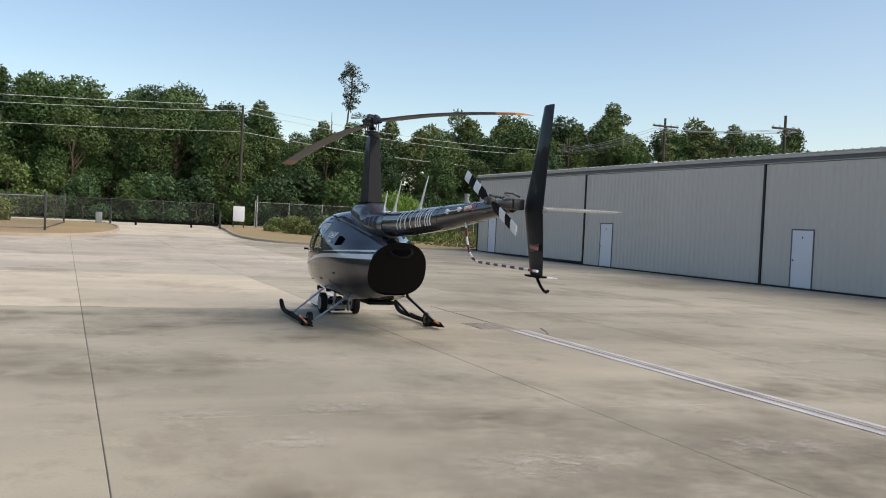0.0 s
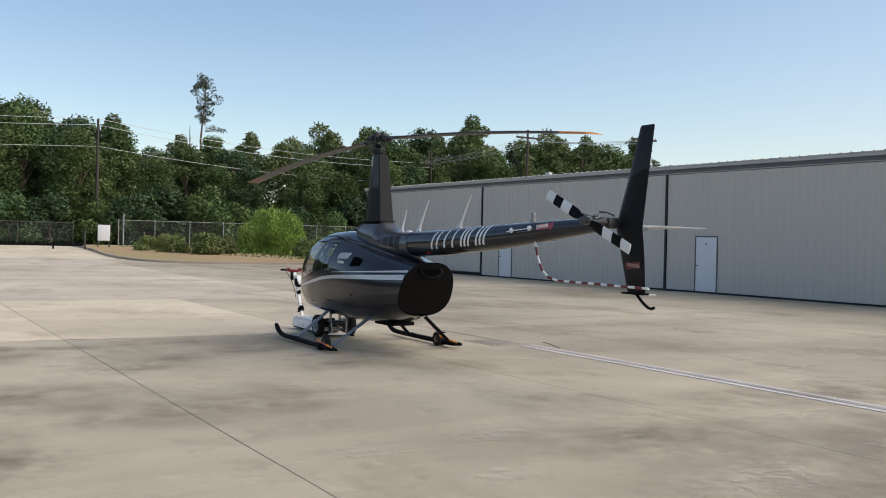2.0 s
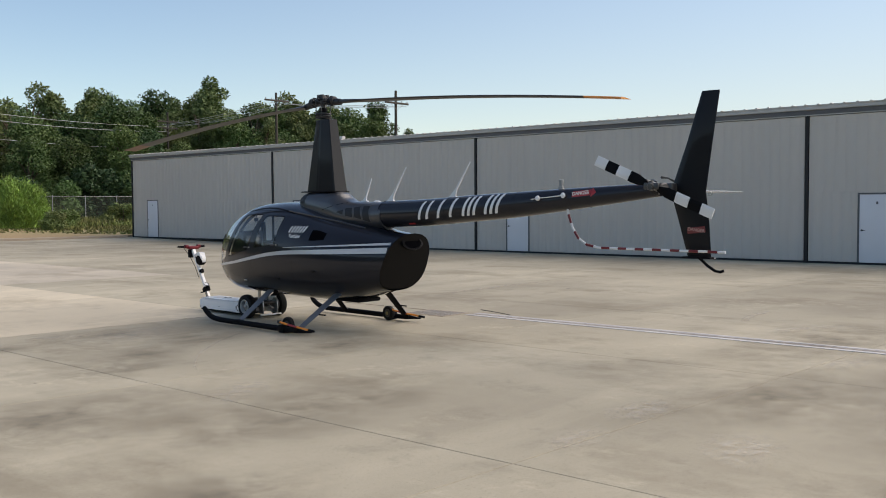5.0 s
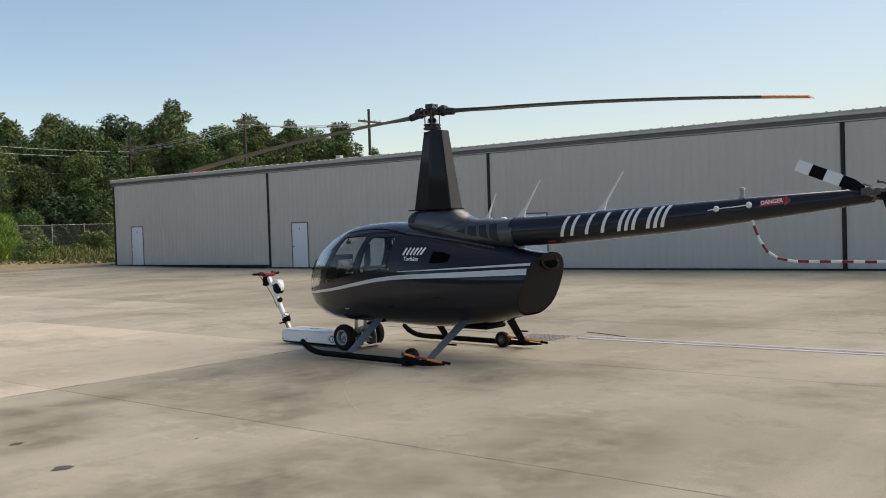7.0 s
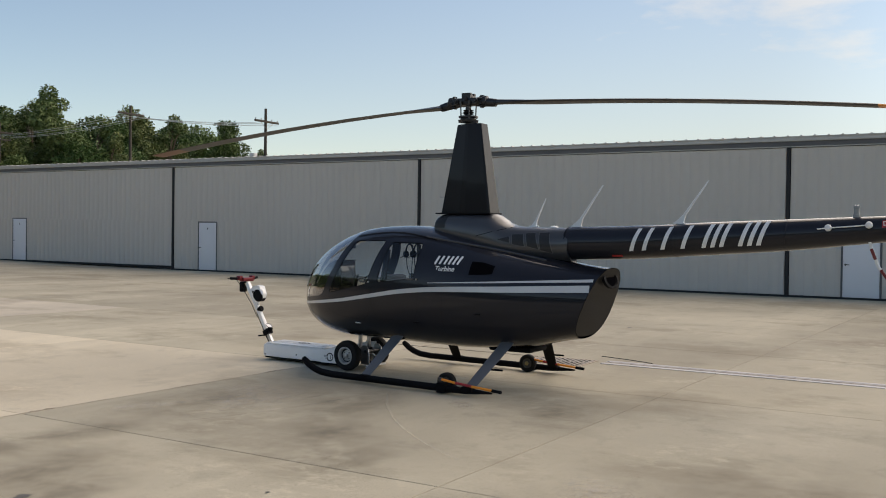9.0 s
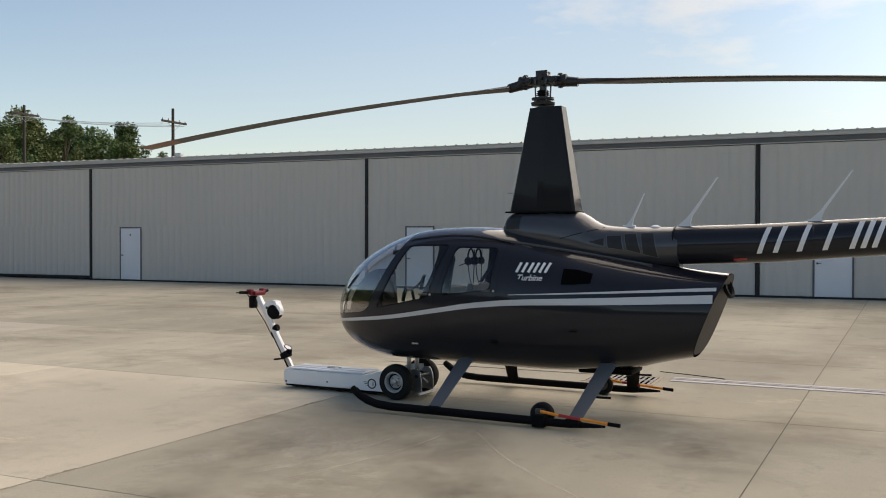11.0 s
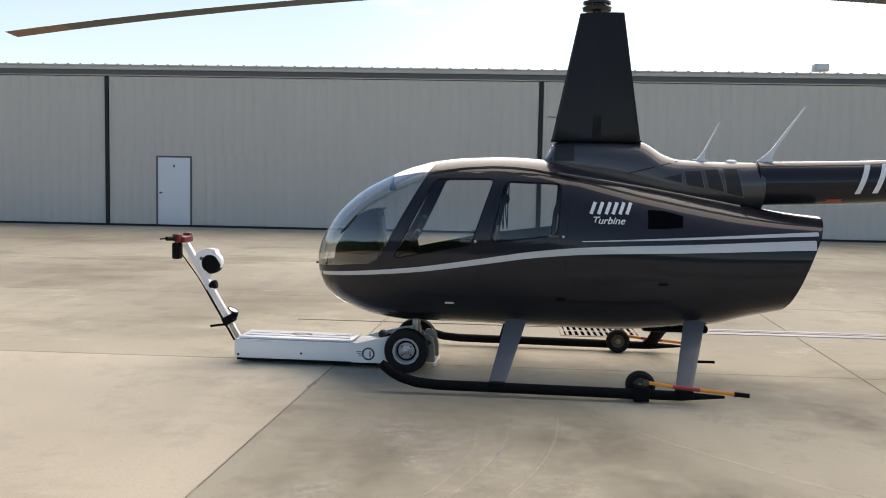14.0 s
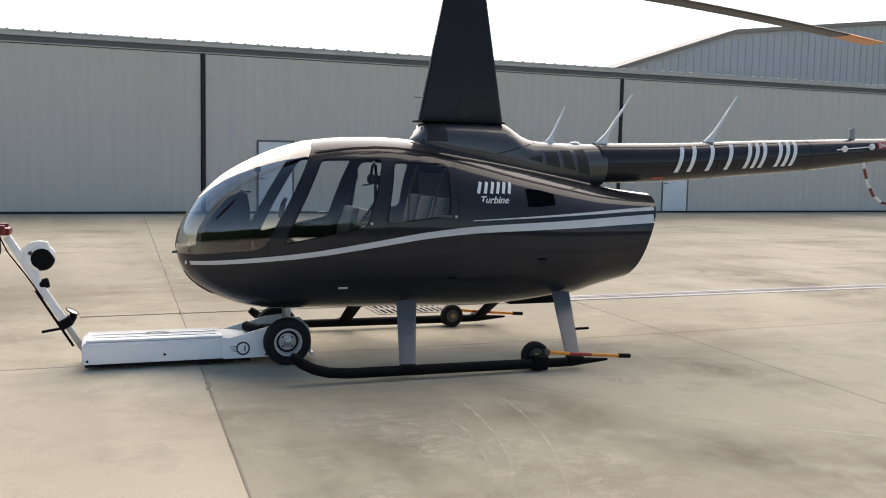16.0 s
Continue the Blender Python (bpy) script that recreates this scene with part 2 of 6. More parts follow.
M_BLACK = mat("matt_black", (0.0065, 0.0065, 0.0075), 0.6, vary=0.15, scale=4.0, fine=0.1)
M_BLACK.node_tree.nodes["Principled BSDF"].inputs["Specular IOR Level"].default_value = 0.06
M_DARKVOID = mat("dark_intake", (0.004, 0.004, 0.005), 0.9)
M_DARKVOID.node_tree.nodes["Principled BSDF"].inputs["Specular IOR Level"].default_value = 0.0
M_RUBBER = mat("tyre_rubber", (0.013, 0.013, 0.013), 0.75, vary=0.2, scale=8, fine=0.15, bump=0.2)
M_RUBBER.node_tree.nodes["Principled BSDF"].inputs["Specular IOR Level"].default_value = 0.2
M_STEEL = mat("bare_steel", (0.42, 0.42, 0.42), 0.35, 0.9, vary=0.15, scale=12, rough_vary=0.15)
M_DKSTEEL = mat("dark_steel", (0.08, 0.08, 0.08), 0.4, 0.7, vary=0.2, scale=15)
M_HUB = mat("dark_hub_metal", (0.03, 0.03, 0.032), 0.42, 0.5, vary=0.2, scale=18)
M_RIMGREY = mat("intake_rim_grey", (0.075, 0.076, 0.080), 0.4, 0.0, vary=0.06, scale=3.0, coat=0.3)
M_RIM = mat("grey_wheel_rim", (0.42, 0.42, 0.41), 0.4, 0.15, vary=0.12, scale=14)
M_BRASS = mat("dull_gold_hub", (0.28, 0.22, 0.10), 0.45, 0.5, vary=0.2, scale=20)
M_WHITE = mat("white_powder_coat", (0.84, 0.83, 0.82), 0.35, vary=0.05, scale=4.0, fine=0.03, coat=0.3)
M_WHITEP = mat("white_marking", (0.74, 0.74, 0.73), 0.4, vary=0.05, scale=5)
M_RED = mat("red_paint", (0.36, 0.014, 0.016), 0.4, vary=0.1, scale=6, coat=0.3)
M_REDA = mat("red_anodised", (0.16, 0.012, 0.018), 0.35, 0.4, vary=0.1, scale=10)
M_ORANGE = mat("orange_paint", (0.80, 0.27, 0.02), 0.4, vary=0.08, scale=6)
M_BLADE = mat("blade_grey_paint", (0.020, 0.0205, 0.023), 0.45, vary=0.12, scale=2.5, stretch=(4, 1, 1), fine=0.06)
M_OXBLOOD = mat("dull_red_plate", (0.17, 0.022, 0.02), 0.5, vary=0.15, scale=8)
M_PINKISH = mat("faded_pink_letters", (0.45, 0.26, 0.23), 0.5, vary=0.1, scale=8)
M_LEATHER = mat("dark_leather", (0.007, 0.0065, 0.0065), 0.5, vary=0.2, scale=8, fine=0.1, fine_scale=120, bump=0.2)
M_GLASS = glass("tinted_acrylic", (0.92, 0.925, 0.91), 0.055)
M_SCREENGLASS = glass("windscreen_acrylic", (0.84, 0.86, 0.86), 0.085, 1.7)
M_LENS = mat("smoked_lens", (0.03, 0.03, 0.032), 0.12, vary=0.1, scale=5, coat=1.0)
M_MESH = mat("intake_mesh", (0.011, 0.011, 0.012), 0.6, vary=0.3, scale=30, fine=0.3, fine_scale=250)
M_SCREEN = mat("dark_screen", (0.01, 0.01, 0.012), 0.15)
M_BARK = mat("bark", (0.13, 0.095, 0.065), 0.9, vary=0.3, scale=3, fine=0.3, fine_scale=15, bump=0.6)
M_POLE = mat("weathered_timber", (0.055, 0.047, 0.039), 0.85, vary=0.25, scale=2, fine=0.2, fine_scale=25, stretch=(1, 1, 0.1))
M_WIRE = mat("aluminium_cable", (0.55, 0.56, 0.55), 0.5, 0.1)
M_GALV = mat("galvanised_steel", (0.30, 0.31, 0.31), 0.5, 0.6, vary=0.15, scale=4)
M_NET = netting("chain_link", (0.12, 0.125, 0.12), 0.11)


def stain(name, colour, cover, scale, lo=0.40, hi=0.62, rough=0.65):
    """A ragged soft-edged mark that fades out towards its rim."""
    m = bpy.data.materials.new(name)
    m.use_nodes = True
    n, l = m.node_tree.nodes, m.node_tree.links
    b = n["Principled BSDF"]
    b.inputs["Base Color"].default_value = (*colour, 1)
    b.inputs["Roughness"].default_value = 0.85
    co = n.new("ShaderNodeTexCoord")
    ln = n.new("ShaderNodeVectorMath")
    ln.operation = "LENGTH"
    l.new(co.outputs["Object"], ln.inputs[0])
    fall = n.new("ShaderNodeMapRange")
    fall.inputs[1].default_value, fall.inputs[2].default_value, fall.inputs[3].default_value, fall.inputs[4].default_value = 0.15, 0.98, 1.0, 0.0
    l.new(ln.outputs["Value"], fall.inputs[0])
    geo = n.new("ShaderNodeNewGeometry")
    nz = n.new("ShaderNodeTexNoise")
    nz.inputs["Scale"].default_value, nz.inputs["Detail"].default_value, nz.inputs["Roughness"].default_value = scale, 11, rough
    l.new(geo.outputs["Position"], nz.inputs["Vector"])
    mr = n.new("ShaderNodeMapRange")
    mr.inputs[1].default_value, mr.inputs[2].default_value, mr.inputs[4].default_value = lo, hi, cover
    l.new(nz.outputs[0], mr.inputs[0])
    mu = n.new("ShaderNodeMath")
    mu.operation = "MULTIPLY"
    l.new(fall.outputs[0], mu.inputs[0])
    l.new(mr.outputs[0], mu.inputs[1])
    l.new(mu.outputs[0], b.inputs["Alpha"])
    return m


M_STAIN = stain("damp_stain", (0.215, 0.18, 0.13), 0.55, 1.4, 0.36, 0.68, 0.72)
M_SCUFF = stain("pale_scuff", (0.72, 0.65, 0.54), 0.85, 6.0, 0.47, 0.64, 0.9)
M_DRAG = stain("tyre_scuff", (0.74, 0.66, 0.53), 0.28, 7.0, 0.36, 0.66)


def foliage(name, colour, per_object, per_island, tint=None):
    m = mat(name, colour, 0.6, per_object=per_object, per_island=per_island, vary=0.25, scale=0.35, tint=tint)
    b = m.node_tree.nodes["Principled BSDF"]
    b.inputs["Specular IOR Level"].default_value = 0.25
    b.inputs["Transmission Weight"].default_value = 0.0
    return m


M_LEAF = foliage("forest_leaf", (0.064, 0.116, 0.036), 0.35, 0.32, (0.094, 0.136, 0.042))
M_LEAF_DK = foliage("dark_leaf", (0.050, 0.094, 0.036), 0.3, 0.25)
M_LEAF_LT = foliage("bright_shrub_leaf", (0.21, 0.32, 0.07), 0.1, 0.45)
# paler olive leaf for the tall trees, with haze put into its colour
M_LEAF_HAZY = foliage("hazy_olive_leaf", (0.105, 0.148, 0.052), 0.3, 0.32, (0.13, 0.155, 0.055))
M_LOWLEAF = foliage("weedy_leaf", (0.135, 0.195, 0.06), 0.2, 0.35, (0.18, 0.20, 0.07))
M_PINE = foliage("pine_needle", (0.06, 0.075, 0.04), 0.2, 0.4)
M_TUFT = foliage("weed_blade", (0.16, 0.205, 0.055), 0.2, 0.45, (0.22, 0.21, 0.08))


# ---- mesh helpers ----
def finish(bm, name, material, smooth=None):
    me = bpy.data.meshes.new(name)
    bm.normal_update()
    bm.to_mesh(me)
    bm.free()
    for k in material if isinstance(material, (list, tuple)) else (material,):
        me.materials.append(k)
    if smooth is not None:
        me.shade_smooth()
        me.set_sharp_from_angle(angle=radians(smooth))
    return me


def part(name, bm, material, parent, label="", smooth=35):
    """One mesh object under a thing or a part."""
    ob = new(name, finish(bm, name, material, smooth))
    ob.parent = parent
    if label:
        ob["label"] = label
    return ob


def thing(name, m, label, category, group="", kind=""):
    """An Empty at the base of a thing."""
    ob = new(name)
    ob.empty_display_size = 0.2
    ob.matrix_basis = m
    return tagged(ob, label, category, group, kind)


def piece(name, mesh, m, parent):
    ob = new(name, mesh)
    ob.parent = parent
    ob.matrix_basis = m
    return ob


def box(bm, x0, x1, y0, y1, z0, z1, bevel=0.0, m=None):
    r = bmesh.ops.create_cube(bm, size=1.0)
    vs = r["verts"]
    for v in vs:
        v.co = Vector((x0 + (v.co.x + 0.5) * (x1 - x0), y0 + (v.co.y + 0.5) * (y1 - y0), z0 + (v.co.z + 0.5) * (z1 - z0)))
        if m is not None:
            v.co = m @ v.co
    if bevel:
        es = list({e for v in vs for e in v.link_edges})
        bmesh.ops.bevel(bm, geom=es, offset=bevel, segments=2, affect="EDGES", profile=0.6)
    return bm


def boxed(*args, **kw):
    return box(bmesh.new(), *args, **kw)


def rod(bm, a, b, r0, r1=None, seg=12, cap=True):
    """A round bar from a to b."""
    a, b = Vector(a), Vector(b)
    r1 = r0 if r1 is None else r1
    q = (b - a).to_track_quat("Z", "Y").to_matrix()
    rings = []
    for p, r in ((a, r0), (b, r1)):
        rings.append([bm.verts.new(p + q @ Vector((r * math.cos(2 * math.pi * k / seg), r * math.sin(2 * math.pi * k / seg), 0))) for k in range(seg)])
    for k in range(seg):
        bm.faces.new((rings[0][k], rings[0][(k + 1) % seg], rings[1][(k + 1) % seg], rings[1][k]))
    if cap:
        bm.faces.new(rings[0][::-1])
        bm.faces.new(rings[1])
    return bm


def tube(bm, pts, r, seg=12, cap=True):
    """A bent round bar through the points; r is one radius or one a point."""
    pts = [Vector(p) for p in pts]
    rs = [r] * len(pts) if not isinstance(r, (list, tuple)) else r
    rings, up = [], None
    for i, p in enumerate(pts):
        d = (pts[min(i + 1, len(pts) - 1)] - pts[max(i - 1, 0)]).normalized()
        if up is None:
            up = d.orthogonal().normalized()
        up = (up - d * up.dot(d)).normalized()
        side = d.cross(up)
        rings.append([bm.verts.new(p + rs[i] * (math.cos(2 * math.pi * k / seg) * up + math.sin(2 * math.pi * k / seg) * side)) for k in range(seg)])
    for a, b in zip(rings, rings[1:]):
        for k in range(seg):
            bm.faces.new((a[k], a[(k + 1) % seg], b[(k + 1) % seg], b[k]))
    if cap:
        bm.faces.new(rings[0][::-1])
        bm.faces.new(rings[-1])
    return bm


def lathe(bm, axis_m, prof, seg=32, cap=True):
    """Turns the profile (radius, height) round the z axis of axis_m."""
    rings = []
    for r, h in prof:
        rings.append([bm.verts.new(axis_m @ Vector((r * math.cos(2 * math.pi * k / seg), r * math.sin(2 * math.pi * k / seg), h))) for k in range(seg)])
    for a, b in zip(rings, rings[1:]):
        for k in range(seg):
            bm.faces.new((a[k], a[(k + 1) % seg], b[(k + 1) % seg], b[k]))
    if cap:
        bm.faces.new(rings[0][::-1])
        bm.faces.new(rings[-1])
    return bm


def loft(bm, rings, close=True, cap=True):
    rr = [[bm.verts.new(p) for p in ring] for ring in rings]
    n = len(rr[0])
    for a, b in zip(rr, rr[1:]):
        for k in range(n if close else n - 1):
            bm.faces.new((a[k], a[(k + 1) % n], b[(k + 1) % n], b[k]))
    if cap:
        bm.faces.new(rr[0][::-1])
        bm.faces.new(rr[-1])
    return bm


def prism(bm, outline, axis, a, b):
    """The outline (pairs) pushed along an axis ("x", "y" or "z") from a to b."""
    def at(p, h):
        return {"x": (h, p[0], p[1]), "y": (p[0], h, p[1]), "z": (p[0], p[1], h)}[axis]
    lo = [bm.verts.new(at(p, a)) for p in outline]
    hi = [bm.verts.new(at(p, b)) for p in outline]
    n = len(outline)
    bm.faces.new(lo[::-1])
    bm.faces.new(hi)
    for k in range(n):
        bm.faces.new((lo[k], lo[(k + 1) % n], hi[(k + 1) % n], hi[k]))
    bmesh.ops.recalc_face_normals(bm, faces=bm.faces[:])
    return bm


def curve_at(table, y):
    """A smooth (monotone cubic) curve through the pairs of the table, at y."""
    xs = [p[0] for p in table]
    vs = [p[1] for p in table]
    if xs[0] > xs[-1]:
        xs, vs = xs[::-1], vs[::-1]
    if y <= xs[0]:
        return vs[0]
    if y >= xs[-1]:
        return vs[-1]
    i = max(k for k in range(len(xs) - 1) if xs[k] <= y)
    d = [(vs[k + 1] - vs[k]) / (xs[k + 1] - xs[k]) for k in range(len(xs) - 1)]

    def slope(k):
        if k == 0:
            return d[0]
        if k == len(xs) - 1:
            return d[-1]
        return 0.0 if d[k - 1] * d[k] <= 0 else 2 * d[k - 1] * d[k] / (d[k - 1] + d[k])
    h = xs[i + 1] - xs[i]
    t = (y - xs[i]) / h
    return (2 * t ** 3 - 3 * t ** 2 + 1) * vs[i] + (t ** 3 - 2 * t ** 2 + t) * h * slope(i) + (-2 * t ** 3 + 3 * t ** 2) * vs[i + 1] + (t ** 3 - t ** 2) * h * slope(i + 1)


# ---- ground ----
def rise(y):
    """The land lifts gently towards the fence."""
    t = min(1.0, max(0.0, (y - 40.0) / 46.0))
    return 0.6 * t * t * (3 - 2 * t)


bm = bmesh.new()
ys = [-3000, -400, -60, -25] + list(range(-20, 30, 10)) + list(range(30, 100, 4)) + [110, 140, 400, 3000]
xs = [-3000, -400, -80, -40, 0, 23, 40, 90, 400, 3000]
grid = [[bm.verts.new((x, y, rise(y) - 0.06)) for x in xs] for y in ys]
for a, b in zip(grid, grid[1:]):
    for k in range(len(xs) - 1):
        bm.faces.new((a[k], a[k + 1], b[k + 1], b[k]))
ground = new("ground", finish(bm, "ground", M_FIELD, 40))
tagged(ground, "grassy open ground reaching to the woods", "ground", kind="structure")

# ---- apron bed, kerbs, islands ----
JX, JY, PX, PY = -0.56, 17.27, 4.42, 4.6          # joint grid of the apron
X0, X1, Y0, Y1 = JX - 7 * PX, 24.4, JY - 8 * PY, JY + 9 * PY


SHX, SHY = 0.010, 0.048                        # the joints run a little askew


def sheet(name, x0, x1, ys, dz, material):
    bm = bmesh.new()
    rows = [[bm.verts.new((x, y, rise(y) + dz)) for x in (x0, x1)] for y in ys]
    for a, b in zip(rows, rows[1:]):
        bm.faces.new((a[0], a[1], b[1], b[0]))
    return new(name, finish(bm, name, material, 40))


apron = sheet("apron", X0, X1, [Y0] + [y for y in range(-16, 58, 3)] + [Y1], -0.006, M_SEALANT)
tagged(apron, "wide concrete apron of weathered grey slabs with open joints", "apron", kind="structure")
driveway = sheet("driveway", -70.0, 19.0, [57.5, 60, 63, 66, 70, 74, 78, 82, 86, 89], -0.006, M_CONC_PALE)
tagged(driveway, "pale concrete driveway leading to the gate", "driveway", kind="structure")
road = new("road", finish(loft(bmesh.new(), [[(x, y, rise(y) + z) for y, z in ((89, -0.05), (89, -0.005), (94, -0.005), (94, -0.05))] for x in (-160, -60, 0, 60, 160)]), "road", M_CONC))
tagged(road, "pale road behind the fence", "road", kind="structure")


def island(name, inner, label, material):
    """A kerbed island: a raised lawn edged by a kerb. inner runs round its edge."""
    bm = bmesh.new()
    top = [bm.verts.new((x, y, rise(y) + 0.11)) for x, y in inner]
    bm.faces.new(top)
    ob = new(name, finish(bm, name, material))
    tagged(ob, label, "lawn", kind="structure")


def kerb(name, path, label):
    rings = []
    for i, (x, y) in enumerate(path):
        a, b = Vector(path[max(0, i - 1)]), Vector(path[min(len(path) - 1, i + 1)])
        d = (b - a).normalized()
        side = Vector((-d.y, d.x))
        ring = []
        for o, z in ((0.0, -0.06), (0.0, 0.12), (0.02, 0.15), (0.15, 0.15), (0.15, -0.06)):
            p = Vector((x, y)) + side * o
            ring.append((p.x, p.y, rise(p.y) + z))
        rings.append(ring)
    ob = new(name, finish(loft(bmesh.new(), rings), name, M_KERB, 30))
    tagged(ob, label, "kerb", kind="structure")


right_edge = [(11.5, 82.0), (11.3, 76.5), (10.7, 70.0), (9.95, 63.0), (9.85, 59.0), (10.1, 56.3), (10.9, 54.3), (12.3, 53.1), (14.5, 52.6), (18.0, 52.4), (22.7, 52.4)]
left_edge = [(-120, 50.0), (-40, 50.8), (-8, 51.5), (-3.5, 51.8), (-1.1, 52.6), (0.4, 54.2), (1.5, 56.6), (2.4, 60.0), (2.9, 64.0), (3.1, 68.0), (2.9, 72.0), (2.4, 74.5), (-40, 76.0), (-120, 77)]
kerb("kerb_east", right_edge, "worn concrete kerb edging the verge")
kerb("kerb_west", left_edge, "worn concrete kerb round the dry island")
island("verge_east", right_edge + [(22.7, 53.0), (120, 53.0), (120, 82), (11.5, 82.1)], "verge of straw-coloured dry grass and weeds", M_DRY)
island("island_west", left_edge, "kerbed island of straw-coloured dry grass", M_DRY)


# ---- hangar ----
WX = 23.19
COLS = [52.6, 40.06, 27.46, 14.49, 0.82, -12.2, -24.9, -37.6]
PANEL_TOP, SEAM = 4.46, 2.17
hangar = thing("hangar", pose(0, 0, 0), "long low grey sheet-metal hangar with ribbed bay doors", "hangar", kind="structure")


def ribbed(y0, y1, z0, z1, x, pitch=0.305, depth=0.013):
    """A sheet of trapezoid ribs facing -x."""
    bm = bmesh.new()
    prof = [(y0, 0.0)]
    n = max(1, int(round((y1 - y0) / pitch)))
    w = (y1 - y0) / n
    for k in range(n):
        c = y0 + (k + 0.5) * w
        prof += [(c - 0.045, 0.0), (c - 0.022, depth), (c + 0.022, depth), (c + 0.045, 0.0)]
    prof.append((y1, 0.0))
    lo = [bm.verts.new((x - d, y, z0)) for y, d in prof]
    hi = [bm.verts.new((x - d, y, z1)) for y, d in prof]
    for k in range(len(prof) - 1):
        bm.faces.new((lo[k + 1], lo[k], hi[k], hi[k + 1]))
    back = [bm.verts.new((x + 0.06, y, z)) for y, z in ((y0, z0), (y1, z0), (y1, z1), (y0, z1))]
    bm.faces.new((back[0], back[1], back[2], back[3]))
    bm.faces.new([lo[0], back[0], back[3], hi[0]])
    bm.faces.new([lo[-1], hi[-1], back[2], back[1]])
    bm.faces.new(hi[::-1] + [back[3], back[2]][::1])
    bm.faces.new(lo + [back[1], back[0]])
    return bm


DOOR_W, DOOR_H, DOOR_OFF = 0.98, 1.96, 1.56
for i, (ya, yb) in enumerate(zip(COLS, COLS[1:])):
    part("column_gap", boxed(WX - 0.035, WX + 0.1, ya - 0.05, ya + 0.05, rise(ya), PANEL_TOP + 0.03), M_GAP, hangar, "black gap between two bay doors")
    off = 1.56 if i < 4 else 1.80
    d1 = ya - off
    d0 = d1 - DOOR_W
    # the lower leaf is cut round the man door
    door = part("bay_door", ribbed(yb + 0.07, ya - 0.07, SEAM + 0.006, PANEL_TOP, WX), M_WALL, hangar, "grey ribbed bay door")
    z0 = rise(ya) + 0.065
    part("lower_panel", ribbed(yb + 0.07, d0 - 0.06, z0, SEAM - 0.006, WX), M_WALL, door)
    part("lower_panel", ribbed(d1 + 0.06, ya - 0.07, z0, SEAM - 0.006, WX), M_WALL, door)
    part("door_header", boxed(WX - 0.006, WX + 0.06, d0 - 0.06, d1 + 0.06, DOOR_H + rise(ya) + 0.10, SEAM - 0.006), M_WALL, door)
    part("seam", boxed(WX + 0.006, WX + 0.05, yb + 0.07, ya - 0.07, SEAM - 0.006, SEAM + 0.006), M_WALL, door)
    part("bottom_seal", boxed(WX - 0.03, WX + 0.06, yb + 0.05, ya - 0.05, rise(ya) - 0.02, z0 - 0.004), M_GAP, hangar, "black rubber seal along the ground")
    zb = z0 - 0.002
    frame_bm = boxed(WX - 0.02, WX + 0.06, d0 - 0.055, d0 - 0.005, zb, zb + DOOR_H + 0.05)
    box(frame_bm, WX - 0.02, WX + 0.06, d1 + 0.005, d1 + 0.055, zb, zb + DOOR_H + 0.05)
    box(frame_bm, WX - 0.02, WX + 0.06, d0 - 0.055, d1 + 0.055, zb + DOOR_H + 0.052, zb + DOOR_H + 0.10)
    man = part("man_door", boxed(WX - 0.012, WX + 0.035, d0, d1, zb, zb + DOOR_H + 0.045, bevel=0.004), M_DOORW, hangar, "white steel personnel door, shut")
    part("door_frame", frame_bm, M_TRIM, man, "dark grey door frame")
    hb = lathe(bmesh.new(), pose(WX - 0.012, d1 - 0.07, zb + 0.95, 0, -90, 0), [(0.03, 0), (0.03, 0.008), (0.012, 0.012), (0.012, 0.05)], 16)
    box(hb, WX - 0.075, WX - 0.058, d1 - 0.18, d1 - 0.055, zb + 0.94, zb + 0.96, 0.003)
    part("lever_handle", hb, M_DKSTEEL, man)
    part("door_plate", boxed(WX - 0.0165, WX - 0.0125, (d0 + d1) / 2 - 0.03, (d0 + d1) / 2 + 0.03, zb + 1.72, zb + 1.80), M_TRIM, man, "small dark plate")

YS0, YS1 = COLS[-1], COLS[0]
part("drip_trim", boxed(WX - 0.05, WX + 0.02, YS0, YS1 + 0.05, PANEL_TOP + 0.02, PANEL_TOP + 0.05), M_EAVE, hangar, "pale drip trim under the fascia")
part("fascia", boxed(WX - 0.07, WX + 0.10, YS0, YS1 + 0.06, PANEL_TOP + 0.055, PANEL_TOP + 0.185), M_TRIM, hangar, "charcoal fascia band")
bm = boxed(WX - 0.14, WX - 0.05, YS0, YS1 + 0.08, PANEL_TOP + 0.19, PANEL_TOP + 0.315, 0.012)
part("gutter", bm, M_EAVE, hangar, "metal eave gutter")
# low-pitched roof with standing ribs that stick out past the gutter
RX1, RZ0, RZ1 = 44.0, PANEL_TOP + 0.335, PANEL_TOP + 0.335 + 21 / 14.0
bm = bmesh.new()
loft(bm, [[(WX - 0.17, y, RZ0), (RX1, y, RZ1), (RX1, y, RZ1 - 0.06), (WX - 0.17, y, RZ0 - 0.03)] for y in (YS0, YS1 + 0.1)])
roof = part("roof", bm, M_EAVE, hangar, "ribbed metal roof")
bm = bmesh.new()
k = YS0
while k < YS1:
    prism(bm, [(k, RZ0), (k + 0.02, RZ0 + 0.026), (k + 0.06, RZ0 + 0.026), (k + 0.08, RZ0)], "x", WX - 0.19, WX + 0.9)
    k += 0.38
tagged(part("rib_ends", bm, M_EAVE, roof), kind="stuff")
part("end_wall", boxed(WX + 0.12, RX1, YS1 - 0.1, YS1 + 0.03, -0.1, PANEL_TOP + 0.28), M_WALL, hangar)
part("end_wall", boxed(WX + 0.12, RX1, YS0, YS0 + 0.1, -0.1, PANEL_TOP + 0.28), M_WALL, hangar)
